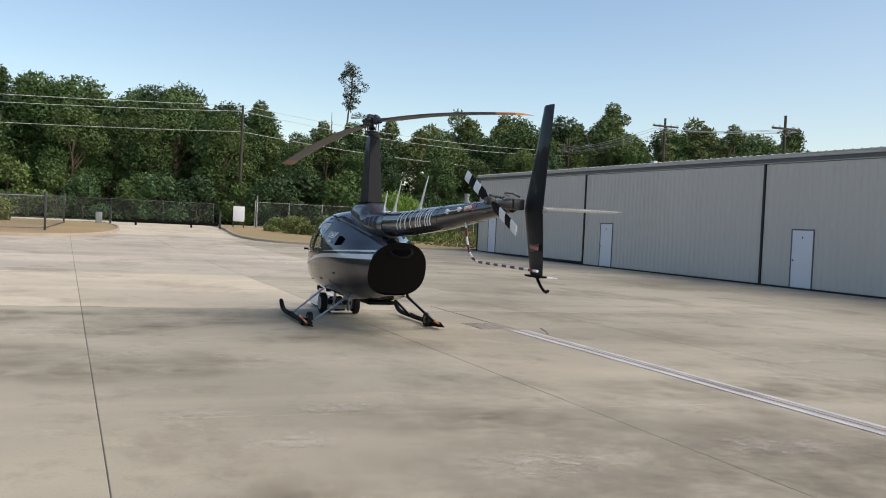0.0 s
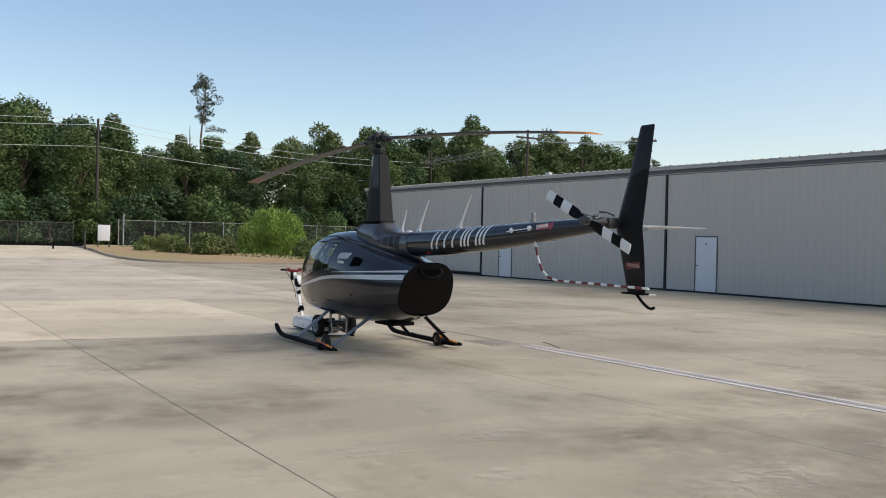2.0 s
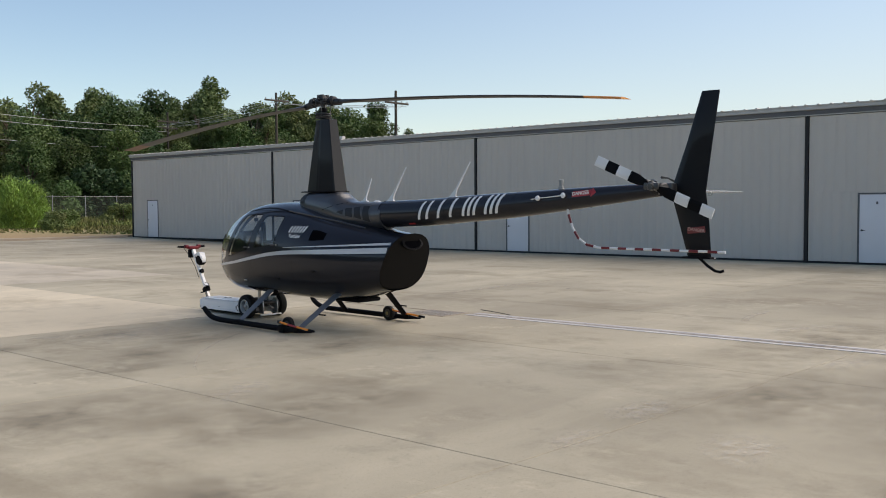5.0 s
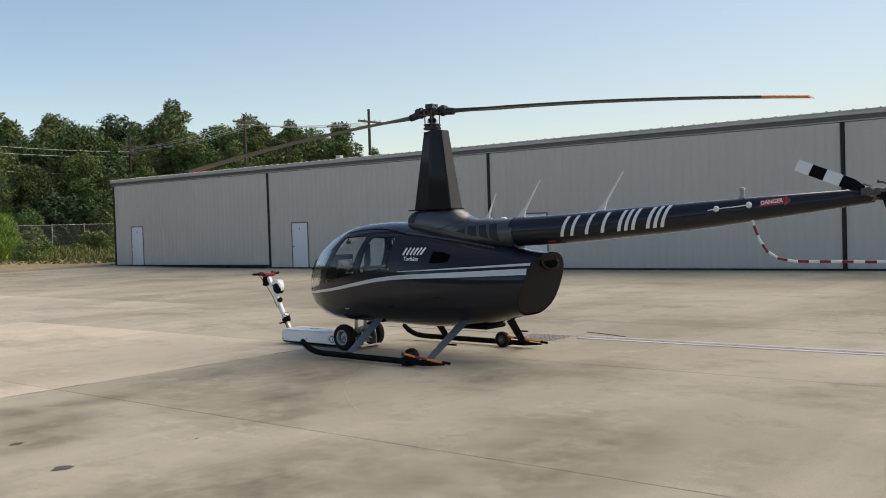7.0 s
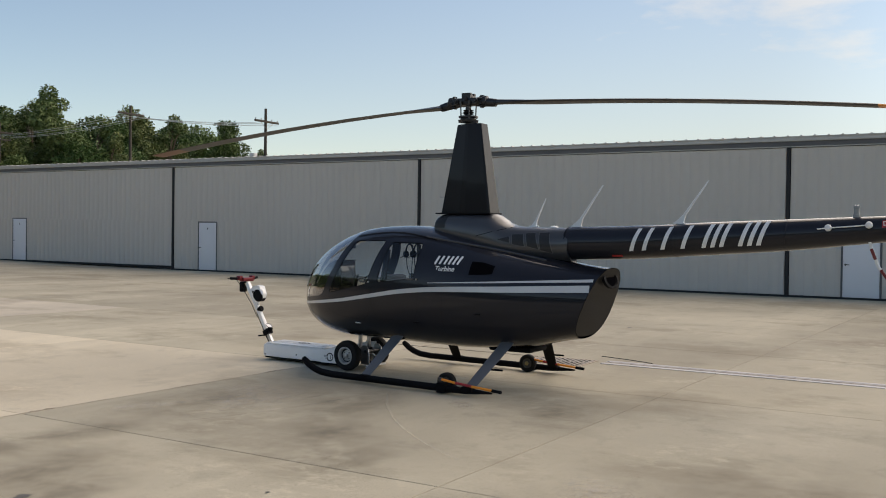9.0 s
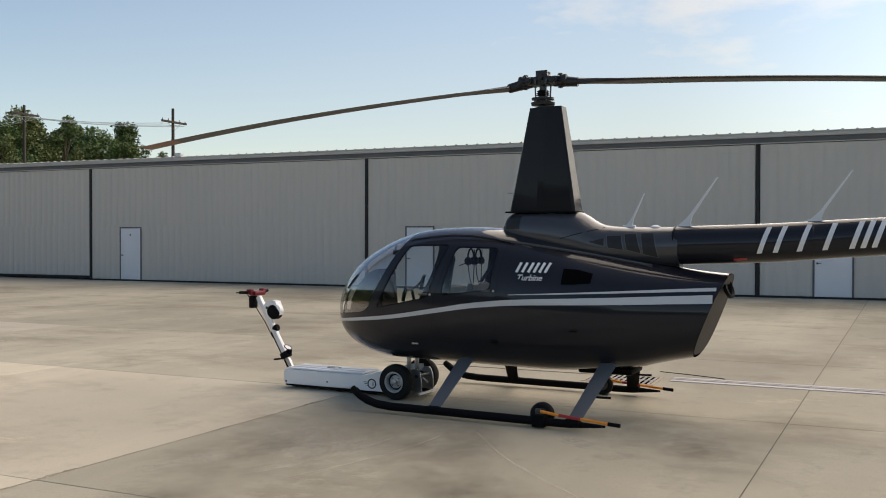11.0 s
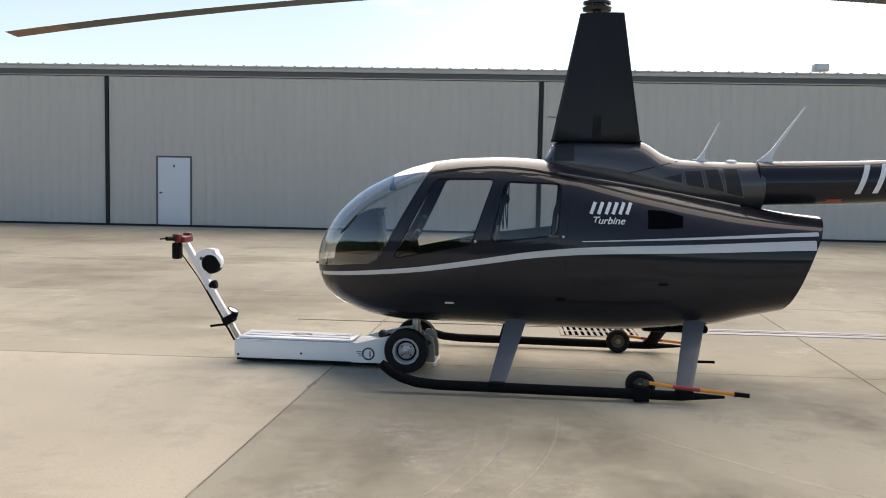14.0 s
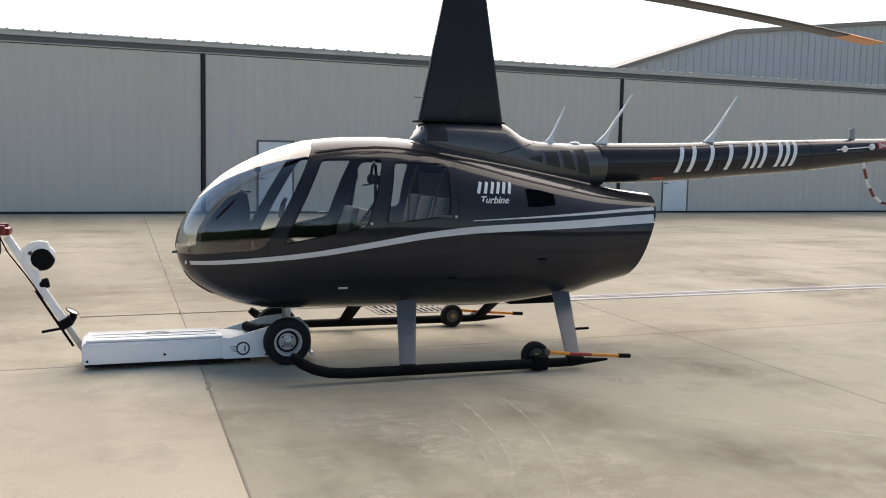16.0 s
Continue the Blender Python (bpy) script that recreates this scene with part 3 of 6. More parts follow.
part("back_wall", boxed(RX1 - 0.2, RX1, YS0 + 0.1, YS1 - 0.1, -0.1, RZ1 - 0.08), M_WALL, hangar)
part("inner_floor", boxed(WX + 0.15, RX1 - 0.2, YS0 + 0.1, YS1 - 0.1, -0.02, 0.02), M_TRIM, hangar)


def roof_lamp(y, name, label, size=1.0):
    t = thing(name, pose(25.1, y, RZ0 + 0.12) @ Matrix.Diagonal((size, size, size, 1)), label, "floodlight", group="roof fixtures")
    part("stem", rod(bmesh.new(), (0, 0, -0.02), (0, 0, 0.18), 0.02), M_GALV, t)
    part("housing", boxed(-0.16, 0.16, -0.22, 0.22, 0.16, 0.38, 0.03), M_EAVE, t)
    part("lens", boxed(-0.175, -0.163, -0.17, 0.17, 0.20, 0.34, 0.004), M_SILVER, t)


roof_lamp(5.95, "floodlight", "small boxy floodlight on the hangar roof")
roof_lamp(37.2, "floodlight", "small boxy floodlight on the hangar roof", 0.65)

# the taller hangar behind
B = 50.0
tall = thing("tall_hangar", pose(0, 0, 0), "taller pale ribbed metal hangar with a gabled end", "hangar")
END = [(-14.0, 7.2), (-25.1, 10.8), (-60.0, 14.9), (-95.0, 11.2)]
part("end_wall", prism(bmesh.new(), [(-14.0, 0.0)] + END + [(-95.0, 0.0)], "x", B, B + 2.2), M_WALL_PALE, tall)
bm = bmesh.new()
y = -14.4
while y > -90:
    box(bm, B - 0.05, B - 0.001, y - 0.12, y + 0.02, 0.0, float(np.interp(-y, [-p[0] for p in END], [p[1] for p in END])) - 0.25)
    y -= 0.62
tagged(part("rib", bm, M_WALL_PALE, tall), kind="stuff")
bm = bmesh.new()
for a, b in zip(END, END[1:]):
    loft(bm, [[(B - 0.3, p[0], p[1] - 0.02), (B + 2.4, p[0], p[1] - 0.02), (B + 2.4, p[0], p[1] + 0.25), (B - 0.3, p[0], p[1] + 0.25)] for p in (a, b)])
part("roof", bm, M_ROOFB, tall, "brown metal roof edge")


# ---- poles, wires, fence, gate, sign ----
def power_pole(x, y, top, arms, label):
    t = thing("power_pole", pose(x, y, rise(y) - 0.1), label, "power pole", group="power poles")
    h = top - rise(y) + 0.1
    part("pole", rod(bmesh.new(), (0, 0, 0), (0, 0, h), 0.18, 0.12, 14), M_POLE, t)
    for z, half in arms:
        a = part("crossarm", boxed(-half, half, -0.20, -0.06, h - z - 0.09, h - z + 0.09, 0.01), M_POLE, t)
        for s in (-0.92, -0.45, 0.45, 0.92):
            part("insulator", lathe(bmesh.new(), pose(s * half, -0.11, h - z + 0.06), [(0.03, 0), (0.055, 0.05), (0.03, 0.09), (0.055, 0.13), (0.02, 0.2)], 10), M_GALV, a)
        br = bmesh.new()
        for s in (-1, 1):
            rod(br, (s * half * 0.55, -0.18, h - z - 0.06), (0, -0.16, h - z - 0.7), 0.018, seg=6)
        part("brace", br, M_GALV, t)
    return t


power_pole(60.4, 106.3, 13.7, [(1.2, 1.6), (2.0, 1.3)], "weathered wooden power pole with one crossarm behind the hangar")
power_pole(58.0, 82.3, 13.9, [(0.85, 1.6)], "weathered wooden power pole with one crossarm behind the hangar")
power_pole(59.5, 66.3, 12.9, [(1.2, 1.6)], "weathered wooden power pole with one crossarm behind the hangar")
power_pole(16.5, 97.0, 12.9, [], "tall bare wooden utility pole before the woods")


def wire(a, b, sag, r=0.018):
    n = 16
    pts = []
    for k in range(n + 1):
        t = k / n
        p = Vector(a).lerp(Vector(b), t)
        p.z -= sag * 4 * t * (1 - t)
        pts.append(p)
    ob = new("power_line", finish(tube(bmesh.new(), pts, r, 5), "power_line", M_WIRE))
    tagged(ob, "sagging aluminium power line between poles", "power line", group="power lines")


P1, P2, P3 = (60.4, 106.3), (58.0, 82.3), (59.5, 66.3)
for s in (-1.4, -0.6, 0.7, 1.4):
    wire((P1[0] + s, P1[1] - 0.1, 12.0), (P2[0] + s, P2[1] - 0.1, 12.8), 0.35)
    wire((P2[0] + s, P2[1] - 0.1, 12.8), (P3[0] + s, P3[1] - 0.1, 11.5), 0.25)
for z, dz in ((12.9, 0.9), (12.3, 1.0), (10.2, 0.8)):
    wire((16.5, 97.0, z), (60.4, 106.3, z - 1.0), dz, 0.022)
    wire((-75, 90.0, z - 0.5), (16.5, 97.0, z), dz * 1.6, 0.022)

FY = 83.0
fence = thing("chain_link_fence", pose(0, 0, 0), "tall galvanised chain-link fence along the verge", "fence")


def fence_run(x0, x1, y0, y1, step, dark=False):
    n = max(1, int(round(math.hypot(x1 - x0, y1 - y0) / step)))
    pb = rod(bmesh.new(), (0, 0, -0.1), (0, 0, 2.30), 0.04, seg=8)
    lathe(pb, pose(0, 0, 2.30), [(0.045, 0), (0.045, 0.02), (0.02, 0.05)], 8)
    me = finish(pb, "post", M_GALV, 40)
    for k in range(n + 1):
        t = k / n
        piece("post", me, pose(x0 + (x1 - x0) * t, y0 + (y1 - y0) * t, rise(y0 + (y1 - y0) * t)), fence)
    z0, z1 = rise(y0), rise(y1)
    for h, r in ((2.26, 0.022), (0.12, 0.01)):
        part("rail", rod(bmesh.new(), (x0, y0, z0 + h), (x1, y1, z1 + h), r, seg=6), M_GALV, fence)
    bm = bmesh.new()
    bm.faces.new([bm.verts.new(p) for p in ((x0, y0 + 0.04, z0 + 0.08), (x1, y1 + 0.04, z1 + 0.08), (x1, y1 + 0.04, z1 + 2.25), (x0, y0 + 0.04, z0 + 2.25))])
    part("netting", bm, M_NET, fence, "grey chain-link netting")


fence_run(15.4, 112.9, FY, FY, 3.05)
fence_run(-110, -6.0, FY - 3, FY - 3, 3.05)
gate = thing("sliding_gate", pose(3.3, FY + 0.5, rise(FY)), "dark steel mesh sliding gate beyond the driveway", "gate")
part("bottom_rail", boxed(-8.5, 8.6, -0.04, 0.04, 0.06, 0.14, 0.01), M_DKSTEEL, gate)
part("top_rail", boxed(-8.5, 8.6, -0.03, 0.03, 1.9, 1.96, 0.01), M_DKSTEEL, gate)
for x in (-8.45, -4.2, 0.05, 4.3, 8.55):
    part("gate_post", boxed(x - 0.03, x + 0.03, -0.03, 0.03, 0.02, 2.0, 0.006), M_DKSTEEL, gate)
bm = bmesh.new()
bm.faces.new([bm.verts.new(p) for p in ((-8.4, 0.04, 0.36), (8.5, 0.04, 0.36), (8.5, 0.04, 1.88), (-8.4, 0.04, 1.88))])
part("netting", bm, M_NET, gate)
# the low bar that closes the driveway
bar_m = Matrix.Translation((6.9, 74.5, rise(74.5))) @ Matrix.Rotation(math.atan2(-1.4, 7.7), 4, "Z")
low_bar = thing("barrier_bar", bar_m, "low black steel barrier bar across the driveway", "barrier")
part("beam", boxed(-3.95, 3.95, -0.08, 0.08, 0.20, 0.40, 0.02), M_BLACK, low_bar)
for x in (-2.2, 1.9):
    part("foot", boxed(x - 0.07, x + 0.07, -0.12, 0.12, -0.02, 0.199, 0.01), M_BLACK, low_bar)
for x in (-4.05, 4.05):
    part("end_post", boxed(x - 0.07, x + 0.07, -0.07, 0.07, -0.05, 1.35, 0.01), M_DKSTEEL, low_bar)
# the open mesh gate folded back on the island
swing = thing("swing_gate", pose(0, 0, 0), "open dark mesh swing gate standing on the kerbed island", "gate")
ga, gb_, gc = Vector((-1.5, 57.0, rise(57.0) + 0.1)), Vector((-0.4, 70.9, rise(70.9) + 0.1)), Vector((-9.5, 57.6, rise(57.6) + 0.1))
for p, h in ((ga, 2.2), (gb_, 2.0), (gc, 1.9)):
    part("gate_post", boxed(p.x - 0.06, p.x + 0.06, p.y - 0.06, p.y + 0.06, p.z - 0.1, p.z + h, 0.01), M_DKSTEEL, swing)
for p, q in ((ga, gb_), (ga, gc)):
    for h in (1.95, 0.15):
        part("rail", rod(bmesh.new(), p + Vector((0, 0, h)), q + Vector((0, 0, h - 0.1)), 0.03, seg=8), M_DKSTEEL if q is gb_ else M_GALV, swing)
    bm = bmesh.new()
    bm.faces.new([bm.verts.new(v_ + Vector((0.02, 0.02, h))) for v_, h in ((p, 0.16), (q, 0.06), (q, 1.84), (p, 1.94))])
    part("netting", bm, M_NET, swing)
corner = thing("corner_post", pose(14.2, 76.2, rise(76.2) + 0.1), "tall galvanised corner post of the fence", "post")
part("post", rod(bmesh.new(), (0, 0, -0.1), (0, 0, 2.6), 0.06, seg=12), M_GALV, corner)
part("cap", lathe(bmesh.new(), pose(0, 0, 2.6), [(0.07, 0), (0.07, 0.03), (0.03, 0.07)], 12), M_GALV, corner)

sign = thing("notice_board", pose(12.75, 76.2, rise(76.2) + 0.1), "blank weathered white notice board on two posts", "sign")
part("board", boxed(-0.46, 0.46, -0.02, 0.02, 0.50, 1.72, 0.01), M_DOORW, sign)
for x in (-0.42, 0.42):
    part("post", boxed(x - 0.04, x + 0.04, 0.022, 0.10, -0.1, 1.80, 0.006), M_POLE, sign)
bin_ = thing("keypad_pedestal", pose(2.0, 73.2, rise(73.2) + 0.1) @ Matrix.Diagonal((0.75, 0.75, 0.85, 1)), "squat grey metal box beside the gate", "control box")
part("cabinet", boxed(-0.3, 0.3, -0.25, 0.25, 0.0, 0.95, 0.03), M_GALV, bin_)
part("lid", boxed(-0.34, 0.34, -0.29, 0.29, 0.955, 1.02, 0.02), M_DKSTEEL, bin_)


# ---- woods ----
def leaf_cloud(rng, blobs, count, size, flat=0.35):
    """Leaf clumps scattered in the outer shells of the blobs."""
    n = count
    w = np.array([b[3] * b[4] for b in blobs]) ** 1.0
    pick = rng.choice(len(blobs), n, p=w / w.sum())
    c = np.array([b[:3] for b in blobs])[pick]
    rad = np.array([(b[3], b[3], b[4]) for b in blobs])[pick]
    d = rng.normal(size=(n, 3))
    d /= np.linalg.norm(d, axis=1, keepdims=True)
    p = c + d * rad * (rng.uniform(0.35, 1.0, (n, 1)) ** 0.45) * rng.uniform(0.8, 1.15, (n, 1))
    u = rng.normal(size=(n, 3)) + 0.2 * d
    u[:, 2] *= flat + 0.3
    u /= np.linalg.norm(u, axis=1, keepdims=True)
    v = np.cross(u, d + 0.7 * rng.normal(size=(n, 3)))
    v /= np.linalg.norm(v, axis=1, keepdims=True) + 1e-6
    s = size * rng.uniform(0.5, 1.3, (n, 1))
    a = s * u
    b = s * 0.62 * v
    bend = 0.25 * s * d
    tris = np.stack([p - a - b + bend, p + a, p - 0.3 * a + 1.2 * b - bend], axis=1).reshape(-1, 3)
    return tris, np.arange(3 * n).reshape(-1, 3)


def mesh_of(name, verts, faces, material):
    me = bpy.data.meshes.new(name)
    me.from_pydata(verts.tolist(), [], faces.tolist())
    me.materials.append(material)
    return me


def tree_kind(seed, height, spread, base, leaves, size, material, blobs=16):
    """A broad-leaved tree: tapered trunk, limbs, and a crown of many clumps."""
    rng = np.random.default_rng(seed)
    bm = bmesh.new()
    lean = rng.normal(size=2) * 0.03 * height
    trunk = [(lean[0] * (k / 6) ** 2 + 0.1 * rng.normal() * (k > 0), lean[1] * (k / 6) ** 2, height * 0.86 * k / 6) for k in range(7)]
    tube(bm, trunk, [0.028 * height * (1 - 0.9 * k / 6) * 0.6 + 0.02 for k in range(7)], 8)
    bl = []
    for k in range(blobs):
        f = base + (1 - base) * (k + rng.uniform(0.1, 0.9)) / blobs
        ang = rng.uniform(0, 2 * math.pi)
        env = math.sin(math.pi * min(0.97, 0.16 + 0.80 * (f - base) / (1 - base))) ** 0.7
        r = spread * env * rng.uniform(0.35, 0.85)
        p = (r * math.cos(ang), r * math.sin(ang), height * f * 0.95)
        br = spread * rng.uniform(0.26, 0.48)
        bl.append((*p, br, br * rng.uniform(0.6, 0.95)))
        z = max(0.5, p[2] - 0.22 * height)
        i = min(5.9, 6 * z / (0.86 * height))
        a = Vector(trunk[int(i)]).lerp(Vector(trunk[int(i) + 1]), i - int(i))
        tube(bm, [a, a.lerp(Vector(p), 0.5) + Vector((0, 0, 0.04 * height)), p], [0.008 * height, 0.005 * height, 0.002 * height], 5)
    v, f = leaf_cloud(rng, bl, leaves, size)
    return finish(bm, "trunk", M_BARK, 50), mesh_of("crown", v, f, material)


def plant(kind, name, x, y, scale, turn, label, category, group="", zs=1.0):
    t = thing(name, pose(x, y, rise(y) - 0.1, 0, 0, turn) @ Matrix.Diagonal((scale, scale, scale * zs, 1)), label, category, group)
    for nm, me in zip(("trunk", "crown"), kind):
        ob = new(nm, me)
        ob.parent = t
    return t


OAKS = [tree_kind(s, 14.0, 4.6, 0.08, 14800, 0.19, m_, 34) for s, m_ in ((1, M_LEAF), (2, M_LEAF), (3, M_LEAF_DK), (4, M_LEAF))]
# two of the tall kinds wear the leaf paled for haze
TALLS = [tree_kind(s, 16.0, 3.6, 0.25, 10000, 0.20, m_, 26) for s, m_ in ((11, M_LEAF_HAZY), (12, M_LEAF), (13, M_LEAF_HAZY))]
SHRUBS = [tree_kind(s, 4.0, 2.6, 0.05, 4200, 0.17, m_, 16) for s, m_ in ((21, M_LEAF), (22, M_LEAF_DK))]
rng = random.Random(7)


def wood_top(x):
    """Height of the canopy along the wood's edge, in metres."""
    return curve_at([(-90, 17.0), (-50, 16.0), (-25, 17.0), (-6, 16.4), (2, 16.0), (5, 15.6), (11, 16.6), (14, 17.4), (18, 14.6), (21, 14.4), (26, 12.8), (33, 12.4), (38, 13.4), (45, 12.9), (51, 15.1), (56, 15.4), (62, 13.5), (68, 18.4), (72, 16.0), (80, 16.3), (83, 14.8), (88, 17.2), (94, 18.4), (100, 16.0), (104, 12.5), (112, 9.5), (125, 8.0)], x)


OAK_L = "dense broad-leaved tree at the edge of the woods"
x = -95.0
while x < 122:
    for row, dy in ((0, 0), (1, 7), (2, 15)):
        xx, yy = x + rng.uniform(-2, 2) + 2.0 * row, 101 + dy + rng.uniform(-2, 2)
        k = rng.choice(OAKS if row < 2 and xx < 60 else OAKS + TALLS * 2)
        h = wood_top(xx) * (0.70, 0.90, 0.98)[row] * rng.uniform(0.95, 1.04)
        plant(k, "tree", xx, yy, h / 14.5, rng.uniform(0, 360), OAK_L, "tree", "woods along the fence")
    if int(x * 10) % 2 == 0:
        plant(rng.choice(OAKS), "tree", x + rng.uniform(-2, 2), 131 + rng.uniform(-3, 3), wood_top(x) * rng.uniform(0.98, 1.08) / 14.0, rng.uniform(0, 360), "tree standing deep in the woods", "tree", "woods along the fence")
    x += 5.2
x = -95.0
while x < 62:
    plant(rng.choice(SHRUBS), "undergrowth_shrub", x + rng.uniform(-1, 1), 96.5 + rng.uniform(-1, 1.2), rng.uniform(0.8, 1.35), rng.uniform(0, 360), "leafy undergrowth shrub before the woods", "shrub", "undergrowth")
    x += 3.6
def pine(x, y, height):
    """A lone tall pine, bare below, with a few tufts on top."""
    r = np.random.default_rng(5)
    t = thing("pine_tree", pose(x, y, rise(y)), "lone tall pine with a sparse ragged crown above the woods", "tree")
    part("trunk", tube(bmesh.new(), [(0.4 * math.sin(k), 0.1 * k, height * k / 8) for k in range(9)], [0.34 - 0.035 * k for k in range(9)], 8), M_BARK, t)
    bl, bm = [], bmesh.new()
    for k in range(44):
        f = 0.73 + 0.28 * (k + r.uniform()) / 44
        a = r.uniform(0, 2 * math.pi)
        rr = (0.4 + 2.0 * math.sin(math.pi * min(1.0, (1.04 - f) / 0.34)) ** 0.8) * r.uniform(0.2, 1.0)
        p = (rr * math.cos(a), rr * math.sin(a), height * f + 0.4 * rr)
        bl.append((*p, r.uniform(0.45, 0.9), r.uniform(0.3, 0.6)))
        tube(bm, [(0.2, 0.8 * f, height * f - 0.4), p], [0.06, 0.015], 5)
    for px, pz in ((2.2, 0.70), (3.0, 0.695), (1.4, 0.71)):
        bl.append((px, 0.5, height * pz, 0.9, 0.4))
        tube(bm, [(0.3, 0.6, height * pz - 0.3), (px, 0.5, height * pz)], [0.07, 0.02], 5)
    part("limbs", bm, M_BARK, t)
    v, f = leaf_cloud(r, bl, 2700, 0.14)
    ob = new("crown", mesh_of("crown", v, f, M_PINE))
    ob.parent = t


pine(41.9, 143.5, 25.2)
snag = thing("dead_tree", pose(30.0, 112, rise(112)), "bare grey dead tree above the woods", "tree")
bm = tube(bmesh.new(), [(0, 0, 0), (0.2, 0, 7), (0.1, 0, 14.2)], [0.22, 0.14, 0.03], 7)
for a, z, ll in ((0.4, 9.5, 1.6), (2.6, 10.5, 1.5), (4.0, 11.4, 1.2), (1.2, 12.2, 0.9)):
    tube(bm, [(0.15, 0, z), (0.15 + ll * math.cos(a), ll * math.sin(a), z + ll * 1.1)], [0.05, 0.012], 5)
part("trunk", bm, M_BARK, snag)

# bushes on the verge
def clump(seed, wide, tall, n):
    """A dense clump of upright leafy shoots, round in outline."""
    r = np.random.default_rng(seed)
    d = r.normal(size=(n, 3))
    d[:, 2] = np.abs(d[:, 2])
    d /= np.linalg.norm(d, axis=1, keepdims=True)
    lump = 1 + 0.10 * np.sin(5 * np.arctan2(d[:, 1], d[:, 0]) + 3 * d[:, 2]) + 0.08 * np.sin(9 * d[:, 2] + 4 * d[:, 0])
    p = d * np.array([wide, wide, tall]) * (r.uniform(0.3, 1.0, (n, 1)) ** 0.4) * lump[:, None] * r.uniform(0.9, 1.08, (n, 1))
    up = np.stack([0.45 * d[:, 0] + 0.3 * r.normal(size=n), 0.45 * d[:, 1] + 0.3 * r.normal(size=n), r.uniform(0.4, 1.1, n)], axis=1)
    ang = r.uniform(0, 2 * math.pi, n)
    w = np.stack([np.cos(ang), np.sin(ang), 0 * ang], axis=1) * r.uniform(0.03, 0.07, (n, 1))
    tip = p + up * r.uniform(0.14, 0.36, (n, 1))
    v = np.stack([p - w, p + w, tip], axis=1).reshape(-1, 3)
    v[:, 2] = np.maximum(v[:, 2], 0.0)
    bm = bmesh.new()
    for k in range(9):
        a_ = 0.7 * k
        tube(bm, [(0.15 * math.cos(a_), 0.15 * math.sin(a_), 0), (0.5 * wide * math.cos(a_), 0.5 * wide * math.sin(a_), 0.7 * tall)], [0.04, 0.012], 5)
    return finish(bm, "trunk", M_BARK, 50), mesh_of("crown", v, np.arange(3 * n).reshape(-1, 3), M_LEAF_LT)


plant(clump(31, 2.6, 3.2, 42000), "rounded_bush", 23.4, 68.4, 0.97, 40, "large rounded bright green bush on the verge", "bush")
LOW = tree_kind(33, 1.6, 1.6, 0.02, 4500, 0.10, M_LOWLEAF, 14)
for x, y, s in ((15.4, 67.5, 0.85), (17.2, 64.5, 0.95), (14.8, 70.5, 0.7), (18.6, 66.5, 0.8), (24.0, 63.0, 0.8), (27.5, 68.0, 0.8), (34.0, 72.0, 1.0), (-5.0, 71.0, 1.0), (-8.0, 72.0, 1.1), (-13, 79, 1.3)):
    plant(LOW, "low_bush", x, y, s, rng.uniform(0, 360), "low straggling green bush in dry grass", "bush", "low bushes")
# weeds and dry tufts
r_ = np.random.default_rng(9)
n_ = 16000
gx = r_.uniform(13.0, 70, n_)
gy = r_.uniform(54.0, 82, n_)
gx = np.where(gx < 15 + 0.7 * np.maximum(0, 66 - gy), gx + 12, gx)
gy = np.where(gx > 22, np.maximum(gy, 53.6), gy)
hgt = 0.05 + 0.50 * np.clip((gx - 20) / 14, 0, 1) * r_.uniform(0.3, 1.0, n_)
base = np.stack([gx, gy, [rise(v) + 0.10 for v in gy]], axis=1)
ang = r_.uniform(0, 2 * math.pi, n_)
side = np.stack([np.cos(ang), np.sin(ang), 0 * ang], axis=1) * r_.uniform(0.05, 0.14, (n_, 1))
tip = base + np.stack([0.25 * r_.normal(size=n_) * hgt, 0.25 * r_.normal(size=n_) * hgt, hgt], axis=1)
vv = np.stack([base - side, base + side, tip], axis=1).reshape(-1, 3)
weeds = new("verge_weeds", mesh_of("verge_weeds", vv, np.arange(3 * n_).reshape(-1, 3), M_TUFT))
tagged(weeds, "rank weeds and straw-coloured grass on the verge", "weeds", kind="stuff")
# far woods closing the horizon to the south and west
r_ = np.random.default_rng(12)
blobs_ = []
for k in range(100):
    a = math.radians(180 + 150 * k / 99)
    d = 150 + r_.uniform(-12, 12)
    blobs_.append((d * math.cos(a), 20 + d * math.sin(a), 4.0, 9.0, r_.uniform(5.5, 7.0)))
# nearer arc, out of view, added to darken what the paint reflects
for k in range(60):
    a = math.radians(132 + 46 * k / 59)
    d = 84 + r_.uniform(-4, 8)
    blobs_.append((d * math.cos(a), 10 + d * math.sin(a), 4.5, 5.0, r_.uniform(5.5, 8.0)))
v, f = leaf_cloud(r_, blobs_, 90000, 0.8)
v[:, 2] = np.maximum(v[:, 2], 0.0)
far = new("far_woods", mesh_of("far_woods", v, f, M_LEAF_DK))
tagged(far, "dark green woods closing the horizon, with a nearer arc added out of view", "woods", kind="stuff")

